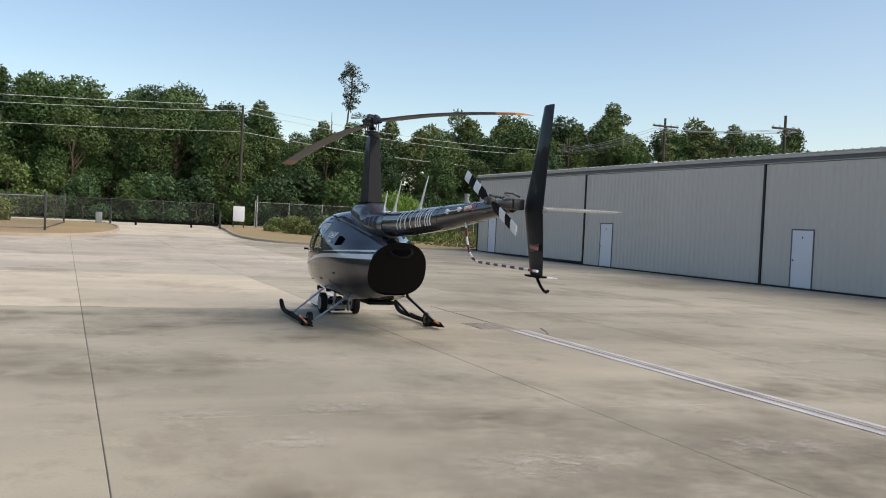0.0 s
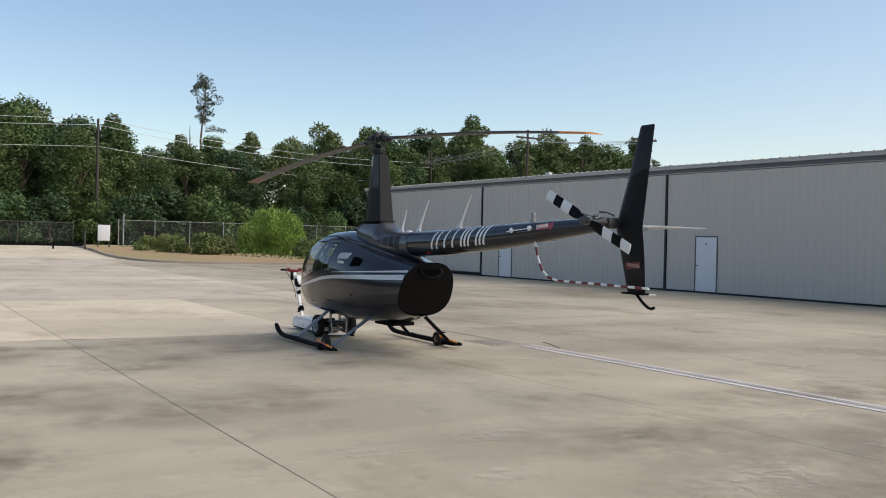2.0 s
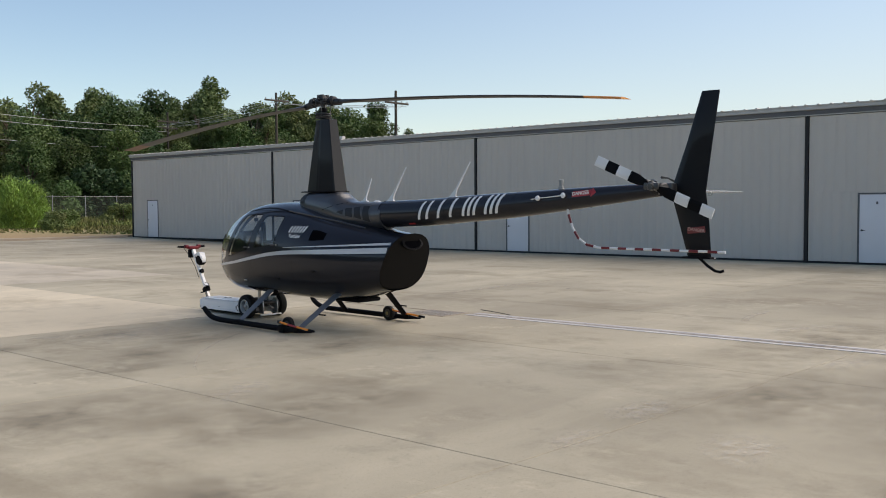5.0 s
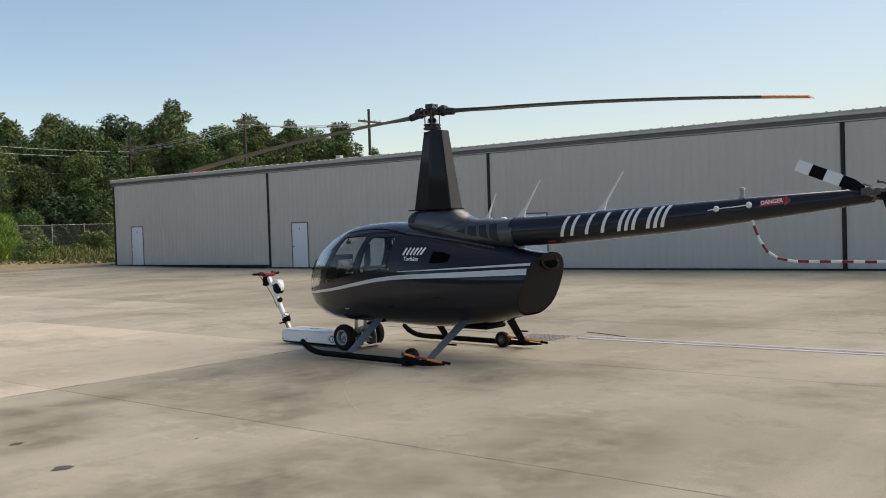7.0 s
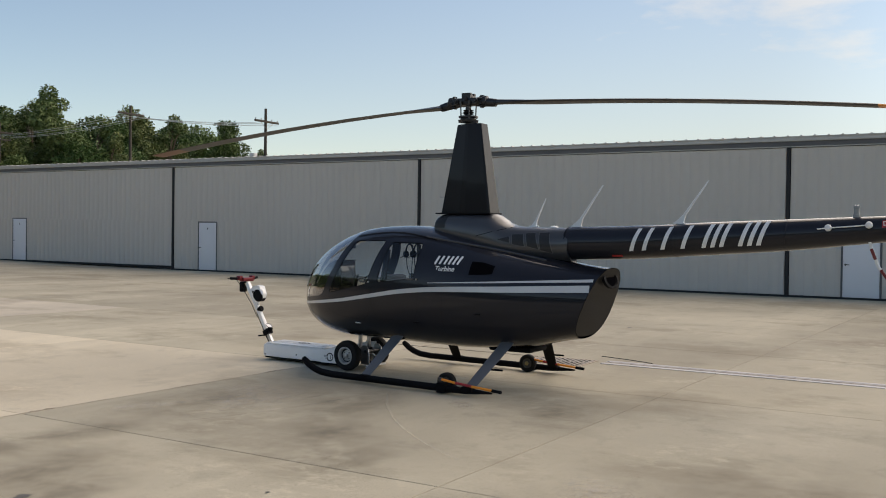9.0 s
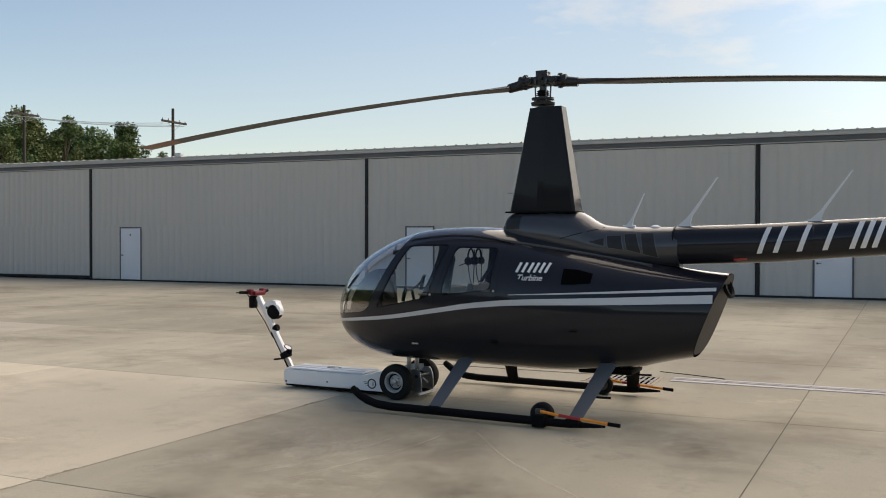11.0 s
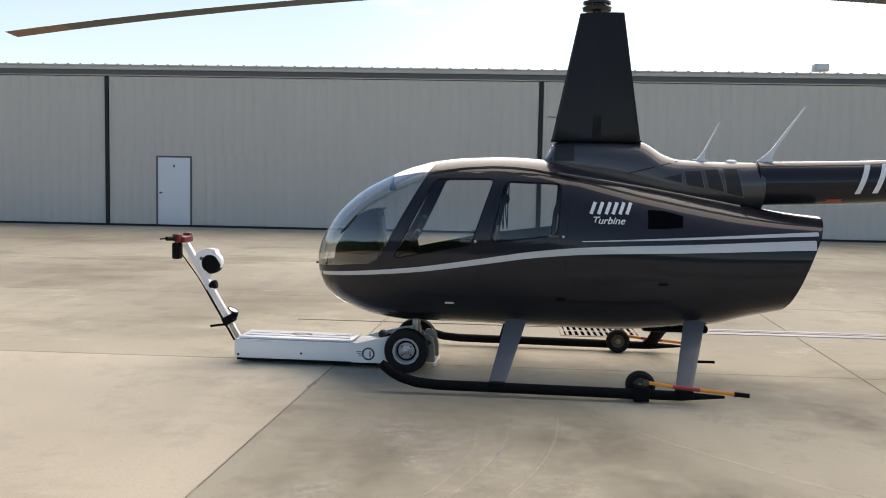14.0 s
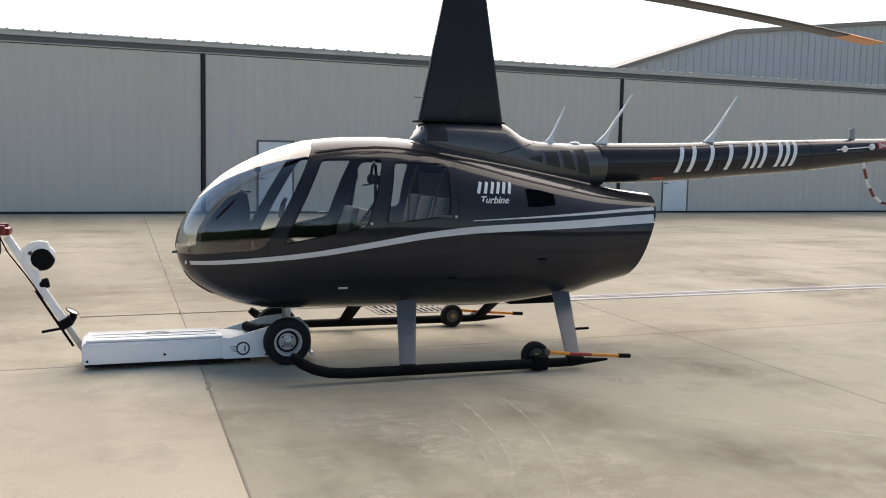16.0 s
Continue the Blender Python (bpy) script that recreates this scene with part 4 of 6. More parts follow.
# ---- helicopter ----
heli = thing("helicopter", pose(3.757, 14.847, 0, 0, 0, -2.2), "parked glossy charcoal four-door helicopter with silver stripes on skids", "helicopter")
TOP = [(2.39, 0.955), (2.37, 1.05), (2.30, 1.21), (2.18, 1.38), (2.00, 1.54), (1.81, 1.65), (1.58, 1.75), (1.32, 1.82), (1.05, 1.85), (0.72, 1.86), (0.48, 1.85), (0.10, 1.79), (-0.42, 1.67), (-1.25, 1.50), (-1.6, 1.44), (-2.0, 1.40)]
BOT = [(2.39, 0.925), (2.36, 0.81), (2.27, 0.665), (2.07, 0.54), (1.83, 0.462), (1.55, 0.43), (1.09, 0.43), (0.56, 0.42), (-0.1, 0.41), (-0.97, 0.47), (-1.31, 0.55), (-1.64, 0.62), (-2.0, 0.70)]
WID = [(2.39, 0.02), (2.36, 0.15), (2.30, 0.26), (2.18, 0.38), (2.0, 0.49), (1.81, 0.57), (1.58, 0.635), (1.32, 0.68), (1.05, 0.71), (0.5, 0.73), (-0.2, 0.71), (-0.6, 0.675), (-1.0, 0.61), (-1.4, 0.51), (-2.0, 0.395)]
MID = [(2.39, 0.94), (2.0, 0.97), (1.3, 1.0), (0.0, 1.02), (-1.0, 1.0), (-2.0, 1.02)]
NT, NB = 2.35, 2.6


def hull(y):
    return curve_at(WID, y), curve_at(BOT, y), curve_at(TOP, y), curve_at(MID, y)


def skin(y, z, off=0.0):
    """The half-breadth of the hull at that length and height."""
    w, zb, zt, zc = hull(y)
    if z >= zc:
        u, n = min(1.0, (z - zc) / (zt - zc)), NT
    else:
        u, n = min(1.0, (zc - z) / (zc - zb)), NB
    return w * max(0.0, 1 - u ** n) ** (1 / n) + off


def hull_ring(y, count=96):
    w, zb, zt, zc = hull(y)
    ring = []
    for k in range(count):
        a = 2 * math.pi * (k + 0.5) / count
        c, s = math.cos(a), math.sin(a)
        n = NT if s >= 0 else NB
        x = w * math.copysign(abs(c) ** (2 / n), c)
        z = zc + ((zt - zc) if s >= 0 else (zc - zb)) * math.copysign(abs(s) ** (2 / n), s)
        ring.append((x, y, z))
    return ring


def rear_y(z):
    """The slanted rear face: the top reaches further aft."""
    return -1.585 - 0.31 * (z - 0.63) / 0.78


bm = bmesh.new()
stations = [2.39 - 0.30 * (k / 14) ** 2 for k in range(15)] + [2.09 - 0.075 * k for k in range(1, 54)]
loft(bm, [hull_ring(y) for y in stations], cap=False)
bm.faces.new([v for v in bm.verts[:96]])
bmesh.ops.bisect_plane(bm, geom=bm.verts[:] + bm.edges[:] + bm.faces[:], plane_co=(0, rear_y(0.62), 0.62), plane_no=Vector((0, -0.78, -0.31)), clear_outer=True)
bmesh.ops.recalc_face_normals(bm, faces=bm.faces[:])


def cut(bm, poly):
    """Cuts the hull along a convex outline in (y, z) and returns its planes."""
    cy, cz = sum(p[0] for p in poly) / len(poly), sum(p[1] for p in poly) / len(poly)
    lo = (min(p[0] for p in poly) - 0.12, min(p[1] for p in poly) - 0.12)
    hi = (max(p[0] for p in poly) + 0.12, max(p[1] for p in poly) + 0.12)
    planes = []
    for a, b in zip(poly, poly[1:] + poly[:1]):
        nrm = Vector((0, b[1] - a[1], a[0] - b[0]))
        if nrm.y * (cy - a[0]) + nrm.z * (cz - a[1]) > 0:
            nrm = -nrm
        planes.append((Vector((0, a[0], a[1])), nrm.normalized()))
    for co, no in planes:
        fs = [f for f in bm.faces if lo[0] < f.calc_center_median().y < hi[0] and lo[1] < f.calc_center_median().z < hi[1]]
        geom = list({v for f in fs for v in f.verts}) + list({e for f in fs for e in f.edges}) + fs
        bmesh.ops.bisect_plane(bm, geom=geom, plane_co=co, plane_no=no, dist=1e-5)
    return planes


def rounded(poly, r=0.05, n=3):
    out = []
    for i, p in enumerate(poly):
        a, b, c = Vector(poly[i - 1]), Vector(p), Vector(poly[(i + 1) % len(poly)])
        u, v = (a - b).normalized(), (c - b).normalized()
        for k in range(n + 1):
            t = k / n
            q = b + u * r * (1 - t) ** 2 + v * r * t ** 2
            out.append((q.x, q.y))
    return out


WIN_FRONT = rounded([(1.30, 1.665), (0.815, 1.675), (0.985, 1.14), (1.63, 1.005)], 0.045)
WIN_REAR = rounded([(0.725, 1.655), (0.27, 1.645), (0.295, 1.235), (0.83, 1.165)], 0.05)
SCREEN = [(1.345, 1.95), (1.335, 1.79), (1.755, 1.00), (1.84, 0.955), (2.26, 0.905), (2.6, 0.90), (2.6, 1.95)]
PANES = [(nm, cut(bm, poly)) for nm, poly in (("windscreen", SCREEN), ("front_window", WIN_FRONT), ("rear_window", WIN_REAR))]
keep = {}
for f in bm.faces:
    c = f.calc_center_median()
    key = None
    for nm, planes in PANES:
        if abs(c.x) > 0.024 and all((c - co).dot(no) < 1e-5 for co, no in planes):
            key = (nm, c.x < 0)
    keep.setdefault(key, []).append(f)
shell = {}
for key, faces in keep.items():
    b2 = bmesh.new()
    seen = {}
    for f in faces:
        vs = []
        for v in f.verts:
            if v not in seen:
                seen[v] = b2.verts.new(v.co)
            vs.append(seen[v])
        b2.faces.new(vs)
    shell[key] = b2
bm.free()
fuselage = part("fuselage", shell[None], M_PAINT, heli, "glossy charcoal fuselage shell", 40)
inner = new("cabin_lining", finish(bmesh.new(), "cabin_lining", M_BLACK))
bm = bmesh.new()
bm.from_mesh(fuselage.data)
for v in bm.verts:
    d = Vector((v.co.x, 0, v.co.z - 1.1))
    v.co -= d.normalized() * 0.018
bmesh.ops.reverse_faces(bm, faces=bm.faces[:])
bm.to_mesh(inner.data)
bm.free()
inner.parent = heli
for (nm, left), b2 in [(k, v) for k, v in shell.items() if k]:
    part(nm, b2, M_SCREENGLASS if nm == 'windscreen' else M_GLASS, heli, "clear tinted acrylic pane", 60).visible_shadow = False


def decal(pts, side=-1, off=0.004):
    """A strip lying on the hull through (y, z, half height)."""
    bm = bmesh.new()
    rows = []
    fine = []
    for a, b in zip(pts, pts[1:]):
        n = max(1, int(abs(b[0] - a[0]) / 0.05 + abs(b[1] - a[1]) / 0.05))
        fine += [tuple(a[i] + (b[i] - a[i]) * k / n for i in range(3)) for k in range(n)]
    fine.append(pts[-1])
    for i, (y, z, h) in enumerate(fine):
        p, q = fine[max(0, i - 1)], fine[min(len(fine) - 1, i + 1)]
        d = Vector((q[0] - p[0], q[1] - p[1])).normalized()
        nx, nz = -d.y, d.x
        row = []
        for s in (-1, -0.33, 0.33, 1):
            yy, zz = y + s * h * nx, z + s * h * nz
            row.append(bm.verts.new((side * skin(yy, zz, off), yy, zz)))
        rows.append(row)
    for a, b in zip(rows, rows[1:]):
        for k in range(3):
            bm.faces.new((a[k], a[k + 1], b[k + 1], b[k]))
    bmesh.ops.recalc_face_normals(bm, faces=bm.faces[:])
    return bm


STRIPE = [(2.36, 0.83), (2.25, 0.838), (1.74, 0.888), (1.42, 0.925), (0.90, 1.008), (0.46, 1.078), (0.02, 1.118), (-0.78, 1.148), (-1.85, 1.188)]
for side in (-1, 1):
    part("stripe", decal([(2.33 - 4.12 * k / 40, curve_at(STRIPE, 2.33 - 4.12 * k / 40), 0.015 + 0.024 * (k / 40)) for k in range(41)], side), M_SILVER, heli, "broad silver stripe")
    part("pinstripe", decal([(0.10 - 1.915 * k / 20, 1.190 + 0.085 * k / 20, 0.003 + 0.013 * (k / 20)) for k in range(21)], side), M_SILVER, heli, "narrow silver stripe")
    for pts in ([(1.335, 1.73), (1.44, 1.55), (1.76, 1.02), (1.735, 0.92), (1.69, 0.85), (1.62, 0.79), (1.52, 0.745), (1.38, 0.72), (1.06, 0.70), (0.97, 0.76), (0.93, 0.86), (0.905, 1.15), (0.84, 1.35), (0.775, 1.6), (0.762, 1.71)],
                [(0.91, 1.08), (0.90, 0.9), (0.86, 0.79), (0.78, 0.73), (0.30, 0.73), (0.23, 0.85), (0.22, 1.3), (0.20, 1.67)],
                [(1.335, 1.735), (0.81, 1.735), (0.24, 1.70)],
                [(-0.30, 1.62), (-0.95, 1.50)], [(-0.10, 1.10), (-0.10, 0.62)]):
        part("panel_seam", decal([(*p, 0.0011) for p in pts], side, 0.0025), M_BLACK, heli)
    part("door_gutter", decal([(1.335, 1.715, 0.006), (1.2, 1.738, 0.007), (1.08, 1.755, 0.007), (0.84, 1.772, 0.007), (0.66, 1.768, 0.007), (0.50, 1.752, 0.007), (0.32, 1.722, 0.007), (0.14, 1.683, 0.006)], side, 0.007), M_BLACK, heli)
    for poly in (WIN_FRONT, WIN_REAR):
        part("window_seal", decal([(*p, 0.004) for p in poly + poly[:1]], side, 0.0035), M_BLACK, heli, "black rubber window seal")
    b2 = decal([(-0.42, 1.375, 0.075), (-0.55, 1.372, 0.07), (-0.70, 1.36, 0.045)], side, 0.003)
    part("side_vent", b2, M_DARKVOID, heli, "dark mesh side vent")
    for y, z in ((1.03, 1.17), (0.33, 1.225)):
        h = part("door_handle", boxed(-0.012, 0.012, -0.045, 0.045, -0.010, 0.010, 0.004), M_DKSTEEL, heli)
        h.matrix_basis = pose(side * (skin(y, z) + 0.010), y, z)
        part("lock", lathe(bmesh.new(), pose(0, 0.07 - 0.15, 0.0, 0, side * 90, 0), [(0.011, -0.012), (0.011, 0.004)], 12), M_STEEL, h)
    for y, z in ((1.16, 0.655), (0.26, 0.72), (-0.55, 0.86)):
        h = part("step_tab", boxed(-0.012, 0.012, -0.04, 0.035, -0.008, 0.008, 0.005), M_STEEL if y > 1 else M_BLACK, heli)
        h.matrix_basis = pose(side * (skin(y, z) + 0.008), y, z)

# plain slanted bars where the side bears its type lettering
for y0 in (0.035, -0.025, -0.085, -0.140, -0.195, -0.250):
    part("marking", decal([(y0, 1.410, 0.0135), (y0 - 0.035, 1.504, 0.0135)], -1), M_WHITEP, heli, "white type marking")

# rear face with the oval exhaust
bm = bmesh.new()
ring = []
for k in range(48):
    a = 2 * math.pi * k / 48
    c, s = math.cos(a), math.sin(a)
    z = 1.02 + (0.385 if s > 0 else 0.385) * math.copysign(abs(s) ** 0.72, s)
    y = rear_y(z)
    ring.append((min(skin(y, z), 0.44 * abs(c) ** 0.72 + 0.03) * math.copysign(1, c) * 0.995 if abs(c) > 1e-6 else 0.0, y - 0.004, z))
bm.faces.new([bm.verts.new(p) for p in ring])
r2 = bmesh.ops.inset_region(bm, faces=bm.faces[:], thickness=0.035, depth=0.0)
part("rear_panel", bm, M_REAR, heli, "matt black slanted rear panel")
em = pose(0.0, rear_y(1.27) - 0.012, 1.27, 0, 0, 0) @ Matrix.Rotation(radians(90 - 18.6), 4, "X") @ Matrix.Diagonal((2.3, 1.2, 1, 1))
part("exhaust", lathe(bmesh.new(), em, [(0.055, 0.012), (0.085, 0.0), (0.085, 0.03), (0.068, 0.035), (0.06, 0.014)], 32), M_BLACK, heli, "oval exhaust outlet")
part("exhaust_void", lathe(bmesh.new(), em, [(0.062, 0.008), (0.062, 0.016)], 24), M_DARKVOID, heli)
part("belly_tray", boxed(-0.22, 0.22, -1.0, -0.45, 0.405, 0.47, 0.03), M_BLACK, heli)
bm = bmesh.new()
rows = [[bm.verts.new((p[0] * 1.012, p[1] + 0.004, 1.0 + (p[2] - 1.0) * 1.012)) for p in hull_ring(y)[66:78]] for y in [2.33 - 0.028 * k for k in range(9)]]
for a, b in zip(rows, rows[1:]):
    for k in range(11):
        bm.faces.new((a[k], a[k + 1], b[k + 1], b[k]))
bmesh.ops.recalc_face_normals(bm, faces=bm.faces[:])
part("chin_lens", bm, M_LENS, heli, "smoked chin lens over the landing lights")
part("pitot", rod(bmesh.new(), (0.0, 2.37, 0.90), (0.0, 2.415, 0.895), 0.010), M_DKSTEEL, heli)
part("wiper", tube(bmesh.new(), [(-skin(2.11, 1.19) - 0.008, 2.11, 1.19), (-skin(2.04, 1.27) - 0.010, 2.04, 1.27), (-skin(1.97, 1.345) - 0.008, 1.97, 1.345)], 0.006, 6), M_BLACK, heli)

# upper fairing, from the mast back to the tail boom
FAIR = [(0.42, 1.83, 1.855, 0.05), (0.38, 1.80, 1.90, 0.14), (0.33, 1.74, 1.99, 0.20), (0.20, 1.68, 2.01, 0.24), (-0.12, 1.60, 2.015, 0.27), (-0.40, 1.52, 2.01, 0.28), (-0.48, 1.51, 1.975, 0.28), (-0.60, 1.50, 1.90, 0.275), (-0.72, 1.48, 1.865, 0.265), (-0.90, 1.46, 1.855, 0.245), (-1.15, 1.44, 1.85, 0.215), (-1.42, 1.46, 1.85, 0.192)]
fine = []
for k in range(46):
    y = 0.42 - 1.84 * k / 45
    fine.append((y, *[curve_at([(p[0], p[i]) for p in FAIR], y) for i in (1, 2, 3)]))
rings = []
for y, z0, z1, w in fine:
    ring = []
    sharp = 3.4 if y > -0.5 else max(2.0, 3.4 + (y + 0.5) * 2.2)
    for k in range(40):
        a = 2 * math.pi * (k + 0.5) / 40
        c, s = math.cos(a), math.sin(a)
        zc = 0.5 * (z0 + z1)
        taper = 1.0 - 0.42 * max(0.0, s) * (1 if y > -0.55 else max(0.0, 1 + (y + 0.55) * 2.2))
        ring.append((w * taper * math.copysign(abs(c) ** (2 / sharp), c), y, zc + 0.5 * (z1 - z0) * math.copysign(abs(s) ** (2 / sharp), s)))
    rings.append(ring)
fairing = part("upper_fairing", loft(bmesh.new(), rings), M_PAINT_GREY, heli, "slate grey fairing under the rotor mast", 50)


def fair_x(y, z):
    """The half-breadth of the fairing at that length and height."""
    k = min(44, max(0, int((0.42 - y) / 1.84 * 45)))
    t = (0.42 - y) / 1.84 * 45 - k
    out = []
    for ring in (rings[k], rings[k + 1]):
        zs = sorted((p[2], p[0]) for p in ring if p[0] > 0)
        out.append(float(np.interp(z, [q[0] for q in zs], [q[1] for q in zs])))
    return out[0] * (1 - t) + out[1] * t


def fair_patch(c, off, side):
    b2 = bmesh.new()
    grid_ = []
    for j in range(7):
        row = []
        for i in range(7):
            s_, t_ = i / 6, j / 6
            y, z = [(c[0][q] * (1 - s_) + c[1][q] * s_) * (1 - t_) + (c[3][q] * (1 - s_) + c[2][q] * s_) * t_ for q in (0, 1)]
            row.append(b2.verts.new((side * (fair_x(y, z) + off), y, z)))
        grid_.append(row)
    for a_, b_ in zip(grid_, grid_[1:]):
        for k_ in range(6):
            b2.faces.new((a_[k_], a_[k_ + 1], b_[k_ + 1], b_[k_]))
    bmesh.ops.remove_doubles(b2, verts=b2.verts[:], dist=1e-5)
    bmesh.ops.recalc_face_normals(b2, faces=b2.faces[:])
    return b2


for side in (-1, 1):
    for poly in ([(-0.575, 1.705), (-0.725, 1.668), (-0.722, 1.743), (-0.577, 1.709)],
                 [(-0.766, 1.652), (-0.911, 1.630), (-0.882, 1.770), (-0.748, 1.767)],
                 [(-0.949, 1.630), (-1.080, 1.599), (-1.025, 1.786), (-0.915, 1.782)],
                 [(-1.105, 1.590), (-1.241, 1.560), (-1.185, 1.794), (-1.073, 1.790)]):
        part("air_intake", fair_patch(poly, 0.004, side), M_MESH, fairing, "dark meshed air intake")
        cy, cz = sum(p[0] for p in poly) / 4, sum(p[1] for p in poly) / 4
        part("intake_rim", fair_patch([(cy + (p[0] - cy) * 1.12, cz + (p[1] - cz) * 1.07) for p in poly], 0.0022, side), M_RIMGREY, fairing)
    # no hollow is cut: a dark patch gives the shade inside the scoop
    ex = part("front_scoop", fair_patch([(0.355, 1.955), (0.165, 1.975), (0.165, 1.835), (0.365, 1.835)], 0.003, side), M_MESH, fairing, "flush dark patch drawn as the scoop's shaded hollow")
    part("panel_seam", fair_patch([(-0.70, 1.852), (-0.28, 1.742), (-0.28, 1.735), (-0.70, 1.844)], 0.002, side), M_BLACK, fairing)
    tubep = [(side * skin(y, curve_at([(0.35, 1.72), (-0.45, 1.60), (-1.28, 1.455)], y)) * 0.97, y, curve_at([(0.35, 1.72), (-0.45, 1.60), (-1.28, 1.455)], y) + 0.012) for y in [0.30 - 0.1 * k for k in range(16)]]
    part("shoulder_bead", tube(bmesh.new(), tubep, 0.014, 6), M_PAINT_GREY, heli)

# mast pylon: a tapered, faceted fin
rings = []
for t in (0.0, 0.02, 0.5, 0.985, 1.0):
    z = 2.015 + 1.075 * t
    y1, y0 = 0.355 - 0.215 * t, -0.39 + 0.165 * t
    w = 0.148 - 0.055 * t
    s = 0.985 if t in (0.0, 1.0) else 1.0
    ring = []
    for fy, fw in ((1.0, 0.12), (0.97, 0.34), (0.55, 0.95), (0.45, 1.0), (0.04, 0.86), (0.0, 0.78)):
        ring.append((fw * w * s, y0 + (y1 - y0) * fy, z))
    ring += [(-x, y, z_) for x, y, z_ in ring[::-1]]
    rings.append(ring)
bm = loft(bmesh.new(), rings)
bmesh.ops.recalc_face_normals(bm, faces=bm.faces[:])
pylon = part("mast_pylon", bm, M_PYLON, heli, "tall tapered dark mast pylon", 7)
part("pylon_base", boxed(-0.155, 0.155, -0.40, 0.36, 2.002, 2.018, 0.006), M_BLACK, pylon)
part("static_port", rod(bmesh.new(), (0, 0.30, 2.21), (0, 0.39, 2.215), 0.006, seg=6), M_STEEL, pylon)

# rotor head
rotor = part("mast_shaft", rod(bmesh.new(), (0, 0, 3.0), (0, 0, 3.40), 0.035, seg=18), M_DKSTEEL, heli)
part("swashplate", lathe(bmesh.new(), pose(0, 0, 3.13), [(0.05, -0.02), (0.12, -0.015), (0.125, 0.012), (0.09, 0.02), (0.09, 0.035), (0.118, 0.04), (0.118, 0.06), (0.05, 0.07)], 28), M_HUB, heli)
part("boot", lathe(bmesh.new(), pose(0, 0, 3.21), [(0.05, 0), (0.075, 0.01), (0.05, 0.02), (0.07, 0.03), (0.048, 0.04), (0.065, 0.05), (0.045, 0.06)], 20), M_HUB, heli)
for a in (35, 155, 215, 335):
    c, s = math.cos(radians(a)), math.sin(radians(a))
    part("pitch_link", rod(rod(bmesh.new(), (0.105 * c, 0.105 * s, 3.12), (0.115 * c, 0.115 * s, 3.36), 0.008, seg=8), (0.115 * c, 0.115 * s, 3.33), (0.115 * c, 0.115 * s, 3.37), 0.014, seg=8), M_DKSTEEL, heli)
BLADE_DIR = math.degrees(math.atan2(3.582 - 3.931, 19.85 - 9.797))  # lean of the blades in plan
hub = thing("rotor_hub", pose(0, 0, 3.375, 0, 0, 0), "", "")
hub.parent = heli
hub.matrix_basis = pose(0, 0, 3.360, 0, 0, -BLADE_DIR + 2.2)
bm = boxed(-0.075, 0.075, -0.17, 0.17, -0.045, 0.045, 0.02)
lathe(bm, pose(0, 0, 0.02), [(0.06, 0), (0.075, 0.03), (0.05, 0.07), (0.02, 0.085)], 20)
for sy in (-1, 1):
    rod(bm, (-0.11, sy * 0.13, 0.0), (0.11, sy * 0.13, 0.0), 0.035, seg=14)
    rod(bm, (-0.13, sy * 0.13, 0.0), (0.13, sy * 0.13, 0.0), 0.018, seg=10)
for sx_ in (-1, 1):
    box(bm, sx_ * 0.05 - 0.02, sx_ * 0.05 + 0.02, -0.06, 0.06, 0.04, 0.105)
part("hub_block", bm, M_HUB, hub)
for sy in (-1, 1):
    b3 = bmesh.new()
    for k in range(14):
        a_ = 2 * math.pi * k / 14
        box(b3, 0.070 * math.cos(a_) - 0.007, 0.070 * math.cos(a_) + 0.007, sy * 0.185 - 0.018, sy * 0.185 + 0.018, 0.070 * math.sin(a_) - 0.007, 0.070 * math.sin(a_) + 0.007)
    part("bolt_ring", b3, M_HUB, hub)
part("teeter_bolt", rod(bmesh.new(), (-0.12, 0, 0.03), (0.12, 0, 0.03), 0.022, seg=12), M_HUB, hub)


M_TIP = mat("worn_orange_tip", (0.62, 0.235, 0.045), 0.4, vary=0.15, scale=4)
# the forward blade's tip is a darker red-brown
M_BROWNTIP = mat("red_brown_tip", (0.16, 0.075, 0.045), 0.5, vary=0.15, scale=4)


def blade(sgn, droop, lin, z_root):
    """A rotor blade along sgn * y, drooping at rest."""
    root = rod(bmesh.new(), (0, sgn * 0.12, 0.0), (0, sgn * 0.37, 1.15 * z_root - 0.008), 0.058, 0.047, 18)
    lathe(root, pose(0, sgn * 0.2, 0, -90 * sgn, 0, 0), [(0.066, 0), (0.066, 0.05), (0.05, 0.06)], 18)
    rb = part("blade_root", root, M_HUB, hub, "machined pitch housing")
    part("pitch_horn", rod(bmesh.new(), (0.02, sgn * 0.24, -0.02), (0.11 * sgn, sgn * 0.10, -0.03), 0.014, seg=8), M_DKSTEEL, hub)

    def sect(r):
        c = 0.257 if r > 0.9 else 0.13 + 0.127 * max(0.0, (r - 0.34)) / 0.56
        th = 0.030 if r > 0.9 else 0.075 - 0.045 * max(0.0, (r - 0.34)) / 0.56
        f = r / 5.03
        z = z_root - droop * (lin * f + (1 - lin) * f * f)
        tw = radians(4.0 * (1 - f)) * sgn
        ring = []
        for u, v in ((-0.28, 0.0), (-0.24, 0.62), (-0.10, 1.0), (0.15, 0.92), (0.45, 0.5), (0.72, 0.06), (0.72, -0.06), (0.45, -0.35), (0.15, -0.65), (-0.10, -0.8), (-0.24, -0.55)):
            px, pz = -sgn * u * c, v * th * 0.5
            ring.append((px * math.cos(tw) - pz * math.sin(tw), sgn * r, z + px * math.sin(tw) + pz * math.cos(tw)))
